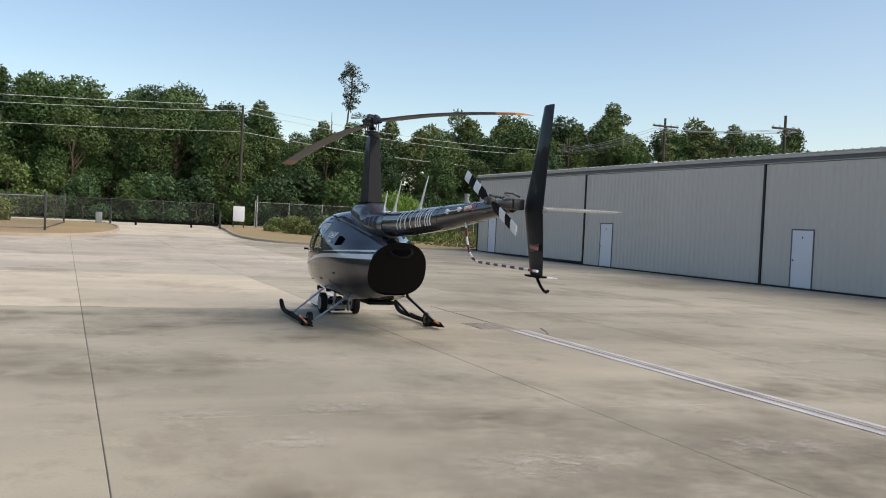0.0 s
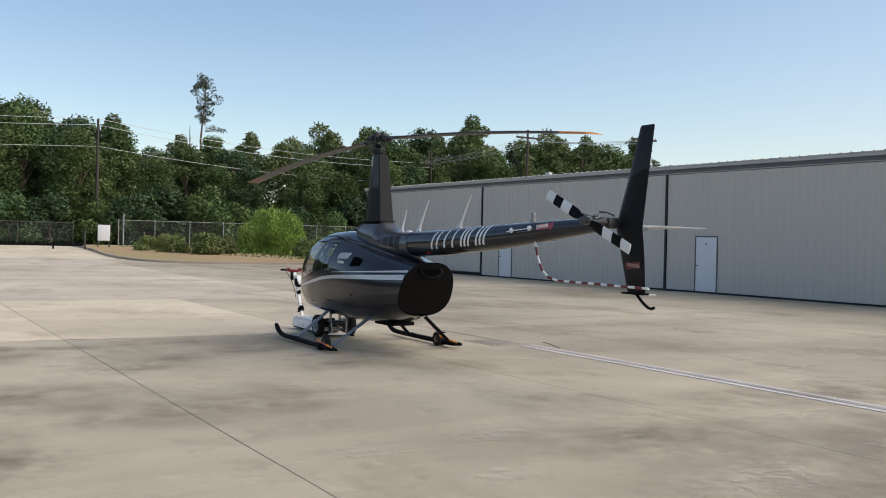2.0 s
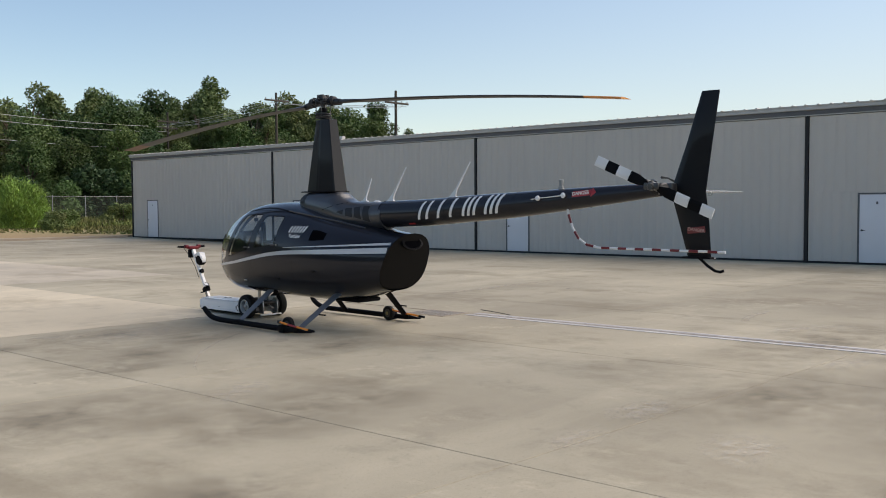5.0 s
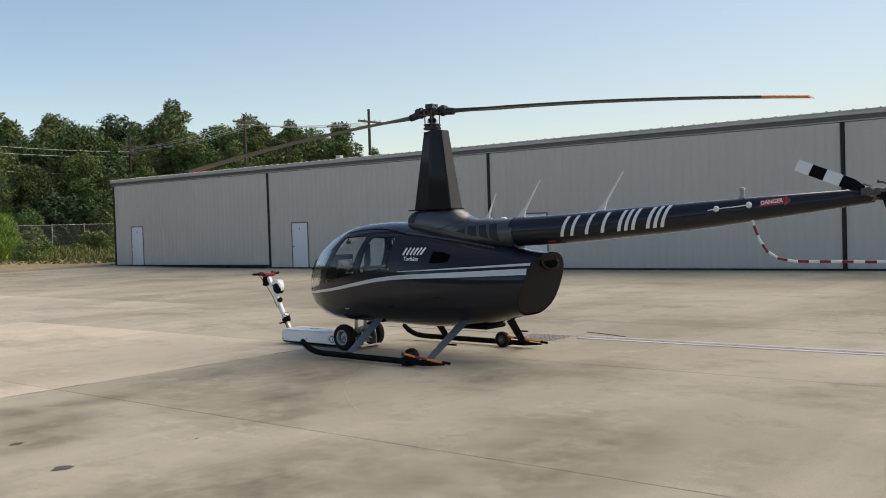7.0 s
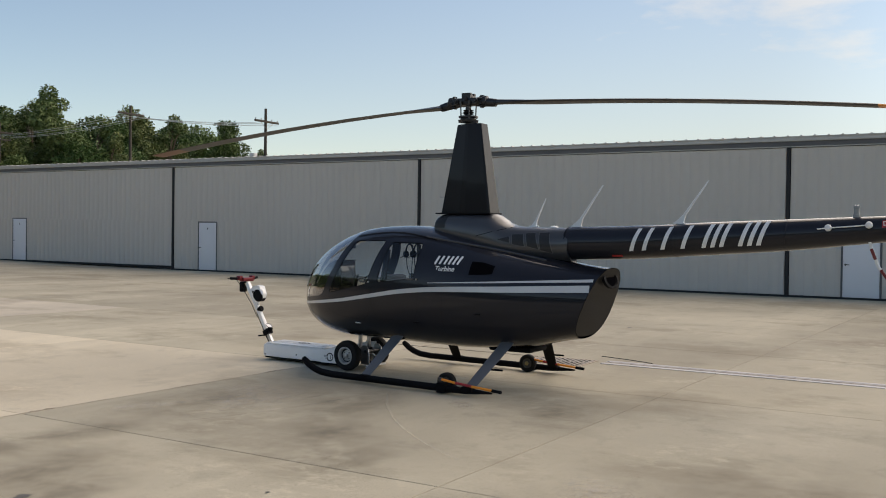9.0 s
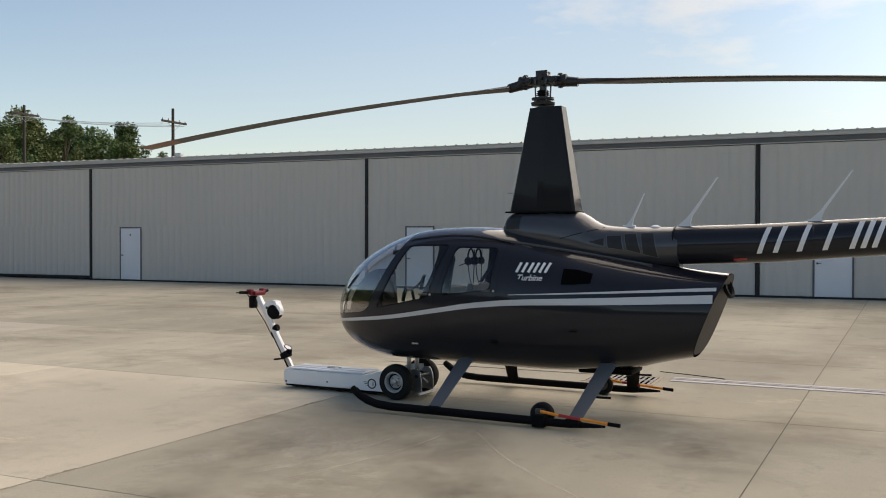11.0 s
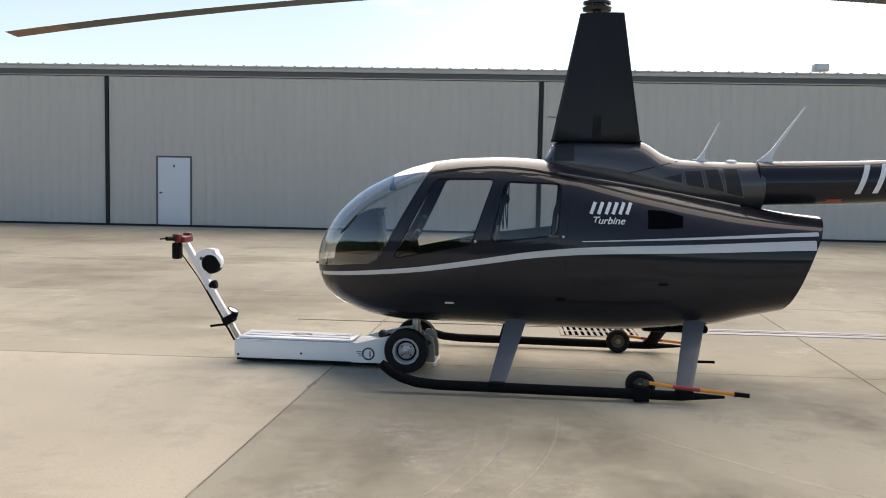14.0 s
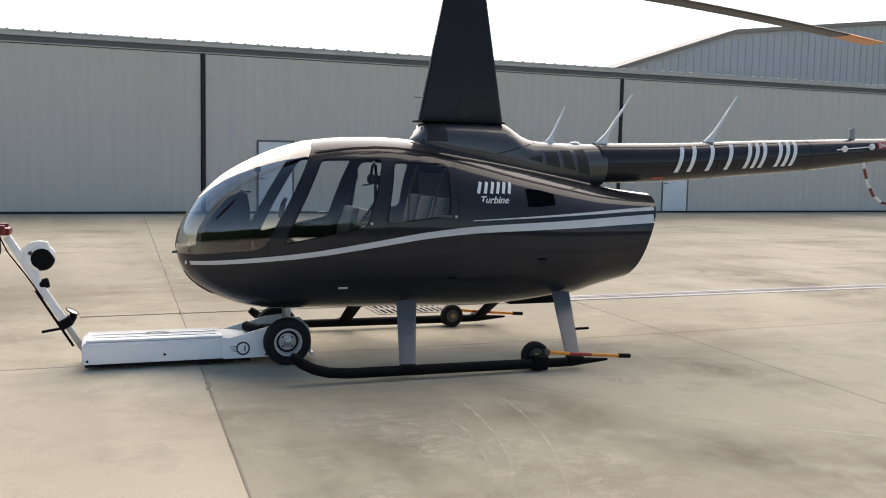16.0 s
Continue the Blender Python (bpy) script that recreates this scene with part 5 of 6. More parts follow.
        return ring
    rs = [0.34, 0.42, 0.55, 0.7, 0.9, 1.2] + [1.6 + 0.2 * k for k in range(15)] + [4.45, 4.52]
    bm = loft(bmesh.new(), [sect(r) for r in rs])
    bmesh.ops.recalc_face_normals(bm, faces=bm.faces[:])
    part("blade", bm, M_BLADE, hub, "long grey rotor blade", 40)
    bm = loft(bmesh.new(), [sect(r) for r in (4.52, 4.7, 4.9, 5.02)])
    bmesh.ops.recalc_face_normals(bm, faces=bm.faces[:])
    part("blade_tip", bm, M_TIP if sgn < 0 else M_BROWNTIP, hub, "orange painted blade tip" if sgn < 0 else "red-brown blade tip", 40)


blade(1, 0.485, 0.45, -0.040)
blade(-1, 0.31, 0.26, -0.015)

# tail boom
BOOM = [(-1.36, 1.672, 0.187), (-2.15, 1.698, 0.182), (-3.0, 1.752, 0.172), (-3.64, 1.790, 0.160), (-4.89, 1.885, 0.114), (-5.40, 1.925, 0.090), (-5.72, 1.952, 0.074)]


def boom_at(y):
    return curve_at([(p[0], p[1]) for p in BOOM], y), curve_at([(p[0], p[2]) for p in BOOM], y)


rings = []
for k in range(60):
    y = -1.36 - 4.36 * k / 59
    zc, r = boom_at(y)
    rings.append([(r * math.cos(2 * math.pi * j / 40), y, zc + r * math.sin(2 * math.pi * j / 40)) for j in range(40)])
boom = part("tail_boom", loft(bmesh.new(), rings), M_PAINT, heli, "tapered glossy charcoal tail boom", 40)
for y in (-1.375, -2.62, -3.75, -4.8, -5.66):
    zc, r = boom_at(y)
    part("boom_band", lathe(bmesh.new(), pose(0, y, zc, 90, 0, 0), [(r + 0.001, -0.006), (r + 0.003, -0.004), (r + 0.003, 0.004), (r + 0.001, 0.006)], 40), M_PAINT if y < -1.4 else M_BLACK, boom)


def boom_patch(corners, off=0.004, side=-1):
    """A patch lying on the boom, its four corners as (y, z)."""
    bm = bmesh.new()
    rows = []
    for j in range(7):
        t = j / 6
        row = []
        for i in range(7):
            s = i / 6
            y = (corners[0][0] * (1 - s) + corners[1][0] * s) * (1 - t) + (corners[3][0] * (1 - s) + corners[2][0] * s) * t
            z = (corners[0][1] * (1 - s) + corners[1][1] * s) * (1 - t) + (corners[3][1] * (1 - s) + corners[2][1] * s) * t
            zc, r = boom_at(y)
            row.append(bm.verts.new((side * math.sqrt(max(0.0, (r + off) ** 2 - (z - zc) ** 2)), y, z)))
        rows.append(row)
    for a, b in zip(rows, rows[1:]):
        for k in range(6):
            bm.faces.new((a[k], a[k + 1], b[k + 1], b[k]))
    bmesh.ops.recalc_face_normals(bm, faces=bm.faces[:])
    return bm


# the registration stands as plain slanted bars of its size
for ya in (-2.14, -2.28, -2.485, -2.70, -2.92, -3.01, -3.10, -3.29, -3.38, -3.47):
    yb = ya - 0.045
    lo, hi = 1.466 - 0.064 * ya, 1.466 - 0.064 * yb
    for side in (-1, 1):
        part("registration_bar", boom_patch([(ya, lo), (yb, hi), (yb - 0.085, hi + 0.245), (ya - 0.085, lo + 0.245)], 0.004, side), M_WHITEP, boom, "white registration marking")
zc, r = boom_at(-4.70)
part("danger_panel", boom_patch([(-4.62, 1.878), (-4.87, 1.900), (-4.87, 1.968), (-4.62, 1.946)]), M_RED, boom, "red danger panel")
part("danger_arrow", boom_patch([(-4.875, 1.878), (-4.94, 1.928), (-4.94, 1.940), (-4.875, 1.986)]), M_RED, boom)


def lettering(text, size, m, parent, material, slant=0.0):
    cu = bpy.data.curves.new("lettering", "FONT")
    cu.body, cu.size, cu.align_x, cu.align_y, cu.extrude = text, size, "CENTER", "CENTER", 0.0015
    cu.shear, cu.offset = slant, 0.0012
    ob = bpy.data.objects.new("lettering", cu)
    scene.collection.objects.link(ob)
    me = bpy.data.meshes.new_from_object(ob.evaluated_get(bpy.context.evaluated_depsgraph_get()))
    bpy.data.objects.remove(ob)
    me.materials.clear()
    me.materials.append(material)
    o = new("lettering", me)
    o.parent = parent
    o.matrix_basis = m
    return o


lettering("Turbine", 0.082, pose(-skin(-0.10, 1.357) - 0.006, -0.10, 1.357, 90 - 9, 0, -90 + 1.5), heli, M_WHITEP, 0.35)
lettering("DANGER", 0.058, pose(-boom_at(-4.75)[1] - 0.008, -4.745, 1.925, 90, -5, -90), boom, M_WHITEP)
for y, z in ((-4.15, 1.872), (-4.51, 1.902)):
    part("tie_down_ball", lathe(bmesh.new(), pose(-boom_at(y)[1] - 0.0, y, z, 0, -90, 0), [(0.012, -0.02), (0.026, 0.004), (0.034, 0.018), (0.026, 0.034), (0.008, 0.042)], 18), M_WHITEP, boom)
part("tie_down_wire", tube(bmesh.new(), [(-boom_at(y)[1] - 0.012, y, z) for y, z in ((-4.05, 1.858), (-4.15, 1.872), (-4.33, 1.885), (-4.51, 1.902))], 0.006, 6), M_WHITEP, boom)
part("marker", boom_patch([(-1.93, 1.535), (-2.05, 1.54), (-2.05, 1.56), (-1.93, 1.555)]), M_RED, boom, "small red position marker")
bx = part("beacon", lathe(bmesh.new(), pose(0, -4.38, boom_at(-4.38)[0] + boom_at(-4.38)[1] - 0.004), [(0.035, 0), (0.035, 0.03), (0.026, 0.032), (0.026, 0.085), (0.030, 0.09), (0.030, 0.115), (0.012, 0.12)], 18), M_GALV, boom)


def antenna(y, h, sweep, w):
    zc, r = boom_at(y) if y < -1.36 else (1.672, 0.185)
    z0 = zc + r - 0.012
    base = boxed(-0.018, 0.018, y - 0.065, y + 0.065, z0, z0 + 0.025, 0.008)
    a = part("antenna_base", base, M_WHITEP, heli)
    rings = []
    for t in (0, 0.12, 0.2, 1.0):
        hw = {0: 0.05 * w, 0.12: 0.028 * w, 0.2: 0.016 * w, 1.0: 0.007 * w}[t]
        c = y - sweep * t
        rings.append([(0.010 * (1.1 - t) + 0.003, c - hw, z0 + 0.022 + h * t), (0.010 * (1.1 - t) + 0.003, c + hw, z0 + 0.022 + h * t), (-0.010 * (1.1 - t) - 0.003, c + hw, z0 + 0.022 + h * t), (-0.010 * (1.1 - t) - 0.003, c - hw, z0 + 0.022 + h * t)])
    b = loft(bmesh.new(), rings)
    bmesh.ops.recalc_face_normals(b, faces=b.faces[:])
    part("whip", b, M_WHITEP, a, "white swept blade antenna")


antenna(-0.91, 0.32, 0.15, 0.7)
antenna(-1.45, 0.455, 0.31, 1.1)
antenna(-2.63, 0.445, 0.31, 1.0)
part("dome_antenna", lathe(bmesh.new(), pose(0, -1.17, 1.845), [(0.05, 0), (0.048, 0.012), (0.03, 0.024), (0.008, 0.028)], 18), M_WHITEP, heli)

# tail: gearbox, fins, stabiliser, tail rotor, guard
part("gearbox", lathe(boxed(-0.06, 0.07, -5.88, -5.70, 1.90, 2.02, 0.02), pose(-0.06, -5.79, 1.965, 0, -90, 0), [(0.06, 0), (0.055, 0.06), (0.035, 0.09), (0.022, 0.30)], 20), M_DKSTEEL, heli)
FX = 0.135


def fin(name, sections):
    rings = []
    for z, yl, yt, th in sections:
        ring = []
        for u, v in ((0.0, 0.0), (0.06, 0.7), (0.25, 1.0), (0.6, 0.8), (1.0, 0.15), (1.0, -0.15), (0.6, -0.8), (0.25, -1.0), (0.06, -0.7)):
            ring.append((FX + v * th, yl + (yt - yl) * u, z))
        rings.append(ring)
    b = loft(bmesh.new(), rings)
    bmesh.ops.recalc_face_normals(b, faces=b.faces[:])
    return part(name, b, M_PYLON, heli, "dark swept tail fin", 40)


fin("upper_fin", [(1.93, -5.76, -6.18, 0.032), (2.45, -5.95, -6.25, 0.028), (2.985, -6.12, -6.33, 0.022), (3.0, -6.13, -6.325, 0.014)])
low = fin("lower_fin", [(1.22, -5.98, -6.24, 0.016), (1.235, -5.965, -6.245, 0.022), (1.6, -5.86, -6.22, 0.028), (1.93, -5.76, -6.18, 0.032)])
part("danger_plate", boxed(-0.002, 0.002, -0.105, 0.105, -0.032, 0.032, 0.0, m=pose(FX - 0.030, -6.085, 1.51, -6, 0, 0)), M_OXBLOOD, low, "dull red danger plate")
lettering("DANGER", 0.05, pose(FX - 0.034, -6.085, 1.51, 90, 6, -90), low, M_PINKISH)
b = loft(bmesh.new(), [[(x, -5.86 - 0.30 * u, 1.93 + v * th) for u, v in ((0, 0), (0.08, 0.8), (0.35, 1), (1, 0.1), (1, -0.1), (0.35, -1), (0.08, -0.8))] for x, th in ((FX + 0.03, 0.022), (FX + 0.95, 0.016), (FX + 0.965, 0.008))])
bmesh.ops.recalc_face_normals(b, faces=b.faces[:])
part("horizontal_stabiliser", b, M_SILVER, heli, "pale metal horizontal stabiliser")
part("tail_light", lathe(bmesh.new(), pose(FX, -6.21, 1.90, 90, 0, 0), [(0.025, 0), (0.025, 0.03), (0.012, 0.05)], 14), M_GLASS, heli)
part("stinger", tube(bmesh.new(), [(FX, -6.08, 1.25), (FX, -6.12, 1.20), (FX, -6.20, 1.13), (FX, -6.29, 1.075), (FX, -6.35, 1.065), (FX, -6.39, 1.08)], 0.016, 10), M_BLACK, heli, "bent black tail skid")
part("fin_foot", boxed(FX - 0.05, FX + 0.05, -6.26, -5.92, 1.20, 1.222, 0.008), M_BLACK, heli)
part("foot_plate", boxed(FX + 0.052, FX + 0.20, -6.20, -6.02, 1.195, 1.205, 0.003), M_WHITEP, heli, "small white plate")

TR = Vector((-0.30, -5.78, 1.985))
part("tail_rotor_hub", lathe(boxed(-0.03, 0.03, -0.09, 0.09, -0.035, 0.035, 0.012, pose(*TR)), pose(TR.x, TR.y, TR.z, 0, -90, 0), [(0.045, -0.05), (0.05, 0.02), (0.03, 0.05)], 18), M_DKSTEEL, heli)
td = Vector((0, 0.92, 0.39)).normalized()
for sgn in (1, -1):
    for a, b_, m_ in ((0.07, 0.30, M_BLACK), (0.302, 0.465, M_WHITEP), (0.467, 0.615, M_BLACK), (0.617, 0.765, M_WHITEP)):
        nrm = Vector((0, -td.z, td.y))
        rings = []
        for r_i in (a, (a + b_) / 2, b_):
            c = 0.05 + 0.068 * min(1.0, (r_i - 0.07) / 0.12)
            p = TR + td * sgn * r_i
            rings.append([p + nrm * u * c * sgn + Vector((v * 0.010 + 0.12 * u * c, 0, 0)) for u, v in ((-0.5, 0), (-0.4, 0.8), (-0.1, 1), (0.5, 0.2), (0.5, -0.2), (-0.1, -1), (-0.4, -0.8))])
        b2 = loft(bmesh.new(), rings)
        bmesh.ops.recalc_face_normals(b2, faces=b2.faces[:])
        part("tail_rotor_blade", b2, m_, heli, "white tail rotor blade band" if m_ is M_WHITEP else "black tail rotor blade band")
for a_, b_ in (((0.0, -5.60, 2.06), (-0.16, -5.74, 2.03)), ((-0.05, -5.66, 2.00), (-0.26, -5.68, 2.05)), ((0.02, -5.86, 2.04), (-0.14, -5.80, 2.08)), ((-0.02, -5.70, 1.90), (-0.22, -5.84, 1.91))):
    part("control_link", tube(bmesh.new(), [a_, Vector(a_).lerp(Vector(b_), 0.5) + Vector((0, 0, 0.015)), b_], [0.012, 0.008, 0.014], 8), M_DKSTEEL, heli)
for z in (-0.05, 0.05):
    part("pitch_rod", rod(bmesh.new(), (-0.10, -5.72, 1.985 + z), (-0.27, -5.76 + z, 1.985 + z * 0.8), 0.008, seg=8), M_DKSTEEL, heli)

gp = [(-0.05, -4.50, 1.775), (-0.05, -4.52, 1.68), (-0.05, -4.58, 1.52), (-0.05, -4.66, 1.40), (-0.05, -4.78, 1.325), (-0.05, -4.95, 1.295), (-0.05, -5.4, 1.292), (-0.05, -5.9, 1.290), (-0.05, -6.50, 1.285)]
guard = part("rotor_guard", tube(bmesh.new(), gp, 0.0135, 12), M_WHITEP, heli, "red and white striped tail rotor guard tube")
M_BAND = mat("oxblood_band", (0.16, 0.012, 0.014), 0.45, vary=0.1, scale=6)
L = [0.0]
for a, b_ in zip(gp, gp[1:]):
    L.append(L[-1] + (Vector(b_) - Vector(a)).length)


def along(s):
    s = max(0.0, min(L[-1], s))
    i = max(k for k in range(len(L) - 1) if L[k] <= s + 1e-9)
    return Vector(gp[i]).lerp(Vector(gp[i + 1]), (s - L[i]) / (L[i + 1] - L[i]))


s = 0.10
while s < L[-1] - 0.05:
    inner_pts = [p for k, p in enumerate(gp) if s < L[k] < s + 0.11]
    part("red_band", tube(bmesh.new(), [along(s), *inner_pts, along(s + 0.11)], 0.0150, 12), M_BAND, guard)
    s += 0.22

# skids, legs, ground-handling wheels with their orange bars
for side in (-1, 1):
    sx = side * 1.07
    pts = [(sx, 1.645, 0.228), (sx, 1.61, 0.200), (sx, 1.55, 0.155), (sx, 1.47, 0.115), (sx, 1.36, 0.085), (sx, 1.20, 0.072), (sx, -0.30, 0.064), (sx, -0.66, 0.062), (sx, -0.98, 0.066)]
    sk = part("skid_tube", tube(bmesh.new(), pts, [0.030, 0.038, 0.040, 0.040, 0.040, 0.040, 0.040, 0.036, 0.010], 16), M_BLACK, heli, "black skid tube with an upswept toe", 40)
    for y0, z0, xin in ((0.61, 0.52, 0.56), (-0.835, 0.54, 0.47)):
        y1 = 0.74 if y0 > 0 else -0.68
        rings = []
        for t in (0.0, 0.5, 0.97, 1.0):
            c = Vector((side * xin, y0, z0)).lerp(Vector((side * 1.045, y1, 0.085)), t)
            ch = 0.085 - 0.02 * t
            ring = []
            for k in range(14):
                a = 2 * math.pi * k / 14
                ring.append((c.x + 0.022 * math.sin(a) , c.y + ch * math.cos(a), c.z + 0.010 * side * 0 + 0.012 * math.sin(a)))
            rings.append(ring)
        b2 = loft(bmesh.new(), rings)
        bmesh.ops.recalc_face_normals(b2, faces=b2.faces[:])
        # inward faces take black in place of the shade on them
        for fc in b2.faces:
            fc.material_index = 1 if fc.normal.x * side < 0 and abs(fc.normal.y) < 0.97 else 0
        part("skid_leg", b2, (M_LEG, M_BLACK), heli, "slate grey faired skid leg, its inner side blackened as shade", 50)
        part("leg_shoe", boxed(sx - 0.046, sx + 0.046, y1 - 0.07, y1 + 0.07, 0.045, 0.112, 0.02), M_BLACK, sk)
    part("cross_tube", tube(bmesh.new(), [(-0.5, 0.61, 0.50), (0, 0.61, 0.52), (0.5, 0.61, 0.50)], 0.03, 10), M_BLACK, heli) if side > 0 else None
    part("leg_peg", rod(bmesh.new(), (side * 0.790, -0.80, 0.275), (side * 0.790, -0.95, 0.277), 0.011, seg=10), M_BLACK, heli, "short black peg behind the rear leg")
    wx = side * 0.985
    axle = pose(wx, -0.36, 0.112, 0, 90, 0)
    wb = lathe(bmesh.new(), axle, [(0.062, -0.028), (0.095, -0.038), (0.112, -0.026), (0.114, 0.0), (0.112, 0.026), (0.095, 0.038), (0.062, 0.028)], 32, False)
    wheel = part("ground_wheel", wb, M_RUBBER, heli, "small black ground-handling wheel", 50)
    part("rim", lathe(bmesh.new(), axle, [(0.02, -0.036), (0.045, -0.030), (0.063, -0.033), (0.063, 0.033), (0.045, 0.030), (0.02, 0.036)], 24), M_DKSTEEL, wheel)
    part("hub_cap", lathe(bmesh.new(), axle, [(0.012, -0.050), (0.026, -0.044), (0.026, 0.044), (0.012, 0.050)], 16), M_BRASS, wheel)
    part("wheel_bracket", boxed(sx - 0.05, sx + 0.05, -0.42, -0.30, 0.012, 0.125, 0.012), M_BLACK, sk)
    bx0 = sx - 0.09
    bar = part("wheel_bar", rod(bmesh.new(), (bx0, -0.38, 0.175), (bx0, -0.58, 0.150), 0.014, seg=12), M_ORANGE, heli, "orange and red wheel lever")
    part("bar_band", rod(bmesh.new(), (bx0, -0.58, 0.150), (bx0, -0.78, 0.132), 0.0145, seg=12), M_RED, bar)
    part("bar_end", rod(bmesh.new(), (bx0, -0.78, 0.132), (bx0, -1.05, 0.110), 0.014, seg=12), M_ORANGE, bar)
    part("grip", rod(bmesh.new(), (bx0, -1.03, 0.112), (bx0, -1.14, 0.104), 0.018, seg=12), M_BLACK, bar)
    part("bar_clamp", boxed(bx0 - 0.018, bx0 + 0.02, -0.405, -0.355, 0.150, 0.195, 0.008), M_DKSTEEL, bar)

# cabin interior
part("cabin_floor", boxed(-0.44, 0.44, 0.20, 1.60, 0.62, 0.66, 0.01), M_BLACK, heli)
part("bulkhead", boxed(-0.48, 0.48, 0.14, 0.19, 0.60, 1.56, 0.02), M_BLACK, heli)
for x, y in ((-0.31, 1.02), (0.31, 1.02), (-0.36, 0.42), (0.0, 0.42), (0.36, 0.42)):
    w = 0.23 if y > 0.6 else 0.165
    st = part("seat_cushion", boxed(x - w, x + w, y - 0.12, y + 0.36, 0.66, 0.96, 0.04), M_LEATHER, heli, "dark leather seat")
    bk = boxed(-w, w, -0.05, 0.05, 0.0, 0.33 if y > 0.6 else 0.44, 0.045, pose(x, y - 0.10, 0.93, 12, 0, 0))
    part("seat_back", bk, M_LEATHER, st)
# two headsets hang from the ceiling between the front seats, their cords looping down
for x, y in ((-0.10, 0.77), (0.03, 0.74)):
    hs = part("headset", tube(bmesh.new(), [(x - 0.07, y, 1.50), (x - 0.075, y, 1.56), (x - 0.045, y, 1.61), (x, y, 1.63), (x + 0.045, y, 1.61), (x + 0.075, y, 1.56), (x + 0.07, y, 1.50)], 0.010, 8), M_BLACK, heli, "black headset hung from the ceiling")
    for e in (-1, 1):
        part("ear_cup", lathe(bmesh.new(), pose(x + e * 0.075, y, 1.50, 0, 90, 0) @ Matrix.Diagonal((1.25, 1, 1, 1)), [(0.015, -0.022), (0.034, -0.018), (0.036, 0.012), (0.02, 0.022)], 16), M_BLACK, hs)
    part("mic_boom", tube(bmesh.new(), [(x - 0.085, y, 1.49), (x - 0.09, y + 0.06, 1.46), (x - 0.05, y + 0.11, 1.45)], 0.005, 6), M_BLACK, hs)
    part("cord", tube(bmesh.new(), [(x - 0.07, y, 1.47), (x - 0.06, y - 0.01, 1.34), (x - 0.02, y - 0.02, 1.24), (x + 0.02, y - 0.02, 1.26), (x + 0.035, y - 0.02, 1.40), (x + 0.03, y - 0.03, 1.62)], 0.005, 6), M_BLACK, hs, "thin dark looping cord")
    part("hook", rod(bmesh.new(), (x, y, 1.625), (x, y, 1.76), 0.006, seg=6), M_STEEL, hs)
con = part("instrument_console", prism(bmesh.new(), [(1.78, 0.66), (1.84, 1.375), (1.89, 1.395), (1.99, 1.35), (2.10, 1.23), (2.20, 1.06), (2.22, 0.92), (2.06, 0.68)], "x", -0.18, 0.18), M_BLACK, heli, "black instrument console")
part("screen", boxed(-0.15, 0.15, -0.01, 0.0, 0.0, 0.26, 0.004, pose(0, 1.812, 1.06, -4.8, 0, 0)), M_SCREEN, con)
part("hood_lip", boxed(-0.184, 0.184, 1.815, 1.86, 1.385, 1.399, 0.004), M_BLACK, con)
for x, z in ((-0.13, 0.94), (0.0, 0.94), (0.13, 0.94), (-0.13, 0.82), (0.0, 0.82), (0.13, 0.82)):
    part("gauge", lathe(bmesh.new(), pose(x, 1.792 + 0.084 * (z - 0.82), z, 90, 0, 0), [(0.045, -0.002), (0.045, 0.008), (0.038, 0.010)], 18), M_DKSTEEL, con)
stick = part("cyclic_stick", tube(tube(bmesh.new(), [(0, 1.40, 0.66), (0, 1.47, 0.90), (0, 1.53, 1.16)], 0.017, 10), [(-0.235, 1.50, 1.165), (-0.10, 1.525, 1.17), (0, 1.535, 1.175), (0.10, 1.525, 1.20), (0.185, 1.49, 1.265)], 0.014, 10), M_BLACK, heli, "teetering T-bar control stick")
for gx, gz in ((-0.235, 1.165), (0.185, 1.270)):
    part("stick_grip", tube(bmesh.new(), [(gx, 1.515, gz - 0.11), (gx, 1.50, gz - 0.03), (gx, 1.475, gz + 0.045)], [0.019, 0.023, 0.017], 10), M_BLACK, stick)
    part("grip_switch", boxed(gx - 0.014, gx + 0.014, 1.455, 1.485, gz + 0.035, gz + 0.062, 0.004), M_DKSTEEL, stick)
part("compass", boxed(-0.03, 0.03, 1.71, 1.76, 1.55, 1.61, 0.014), M_BLACK, heli, "small black compass under the screen bow")
part("compass_stem", rod(bmesh.new(), (0, 1.735, 1.61), (0, 1.725, 1.675), 0.009, seg=8), M_BLACK, heli)
for x in (-1, 1):
    b = bmesh.new()
    loft(b, [[(x * cx - 0.004, cy - 0.024, cz), (x * cx - 0.004, cy + 0.024, cz), (x * cx + 0.004, cy + 0.024, cz), (x * cx + 0.004, cy - 0.024, cz)] for cx, cy, cz in ((0.555, 0.76, 1.53), (0.50, 0.82, 1.38), (0.44, 0.90, 1.24), (0.37, 1.02, 1.05), (0.30, 1.12, 0.965))])
    bmesh.ops.recalc_face_normals(b, faces=b.faces[:])
    part("shoulder_belt", b, M_BLACK, heli, "black webbing shoulder belt")
for x in (-1, 1):
    part("shoulder_strap", tube(bmesh.new(), [(x * 0.40, 0.22, 1.62), (x * 0.38, 0.30, 1.40), (x * 0.30, 0.34, 1.05)], 0.012, 6), M_LEATHER, heli)
    part("door_post", prism(bmesh.new(), [(0.745, 1.56), (0.80, 1.56), (0.955, 0.70), (0.88, 0.70)], "x", x * 0.56 - 0.02, x * 0.56 + 0.02), M_BLACK, heli)

# ---- the tug under the nose ----
tug = thing("helicopter_tug", pose(3.78, 16.385, 0, 0, 0, -3.2), "white electric helicopter tug with a tiller, under the nose", "tug")
HW = 0.215
b = bmesh.new()
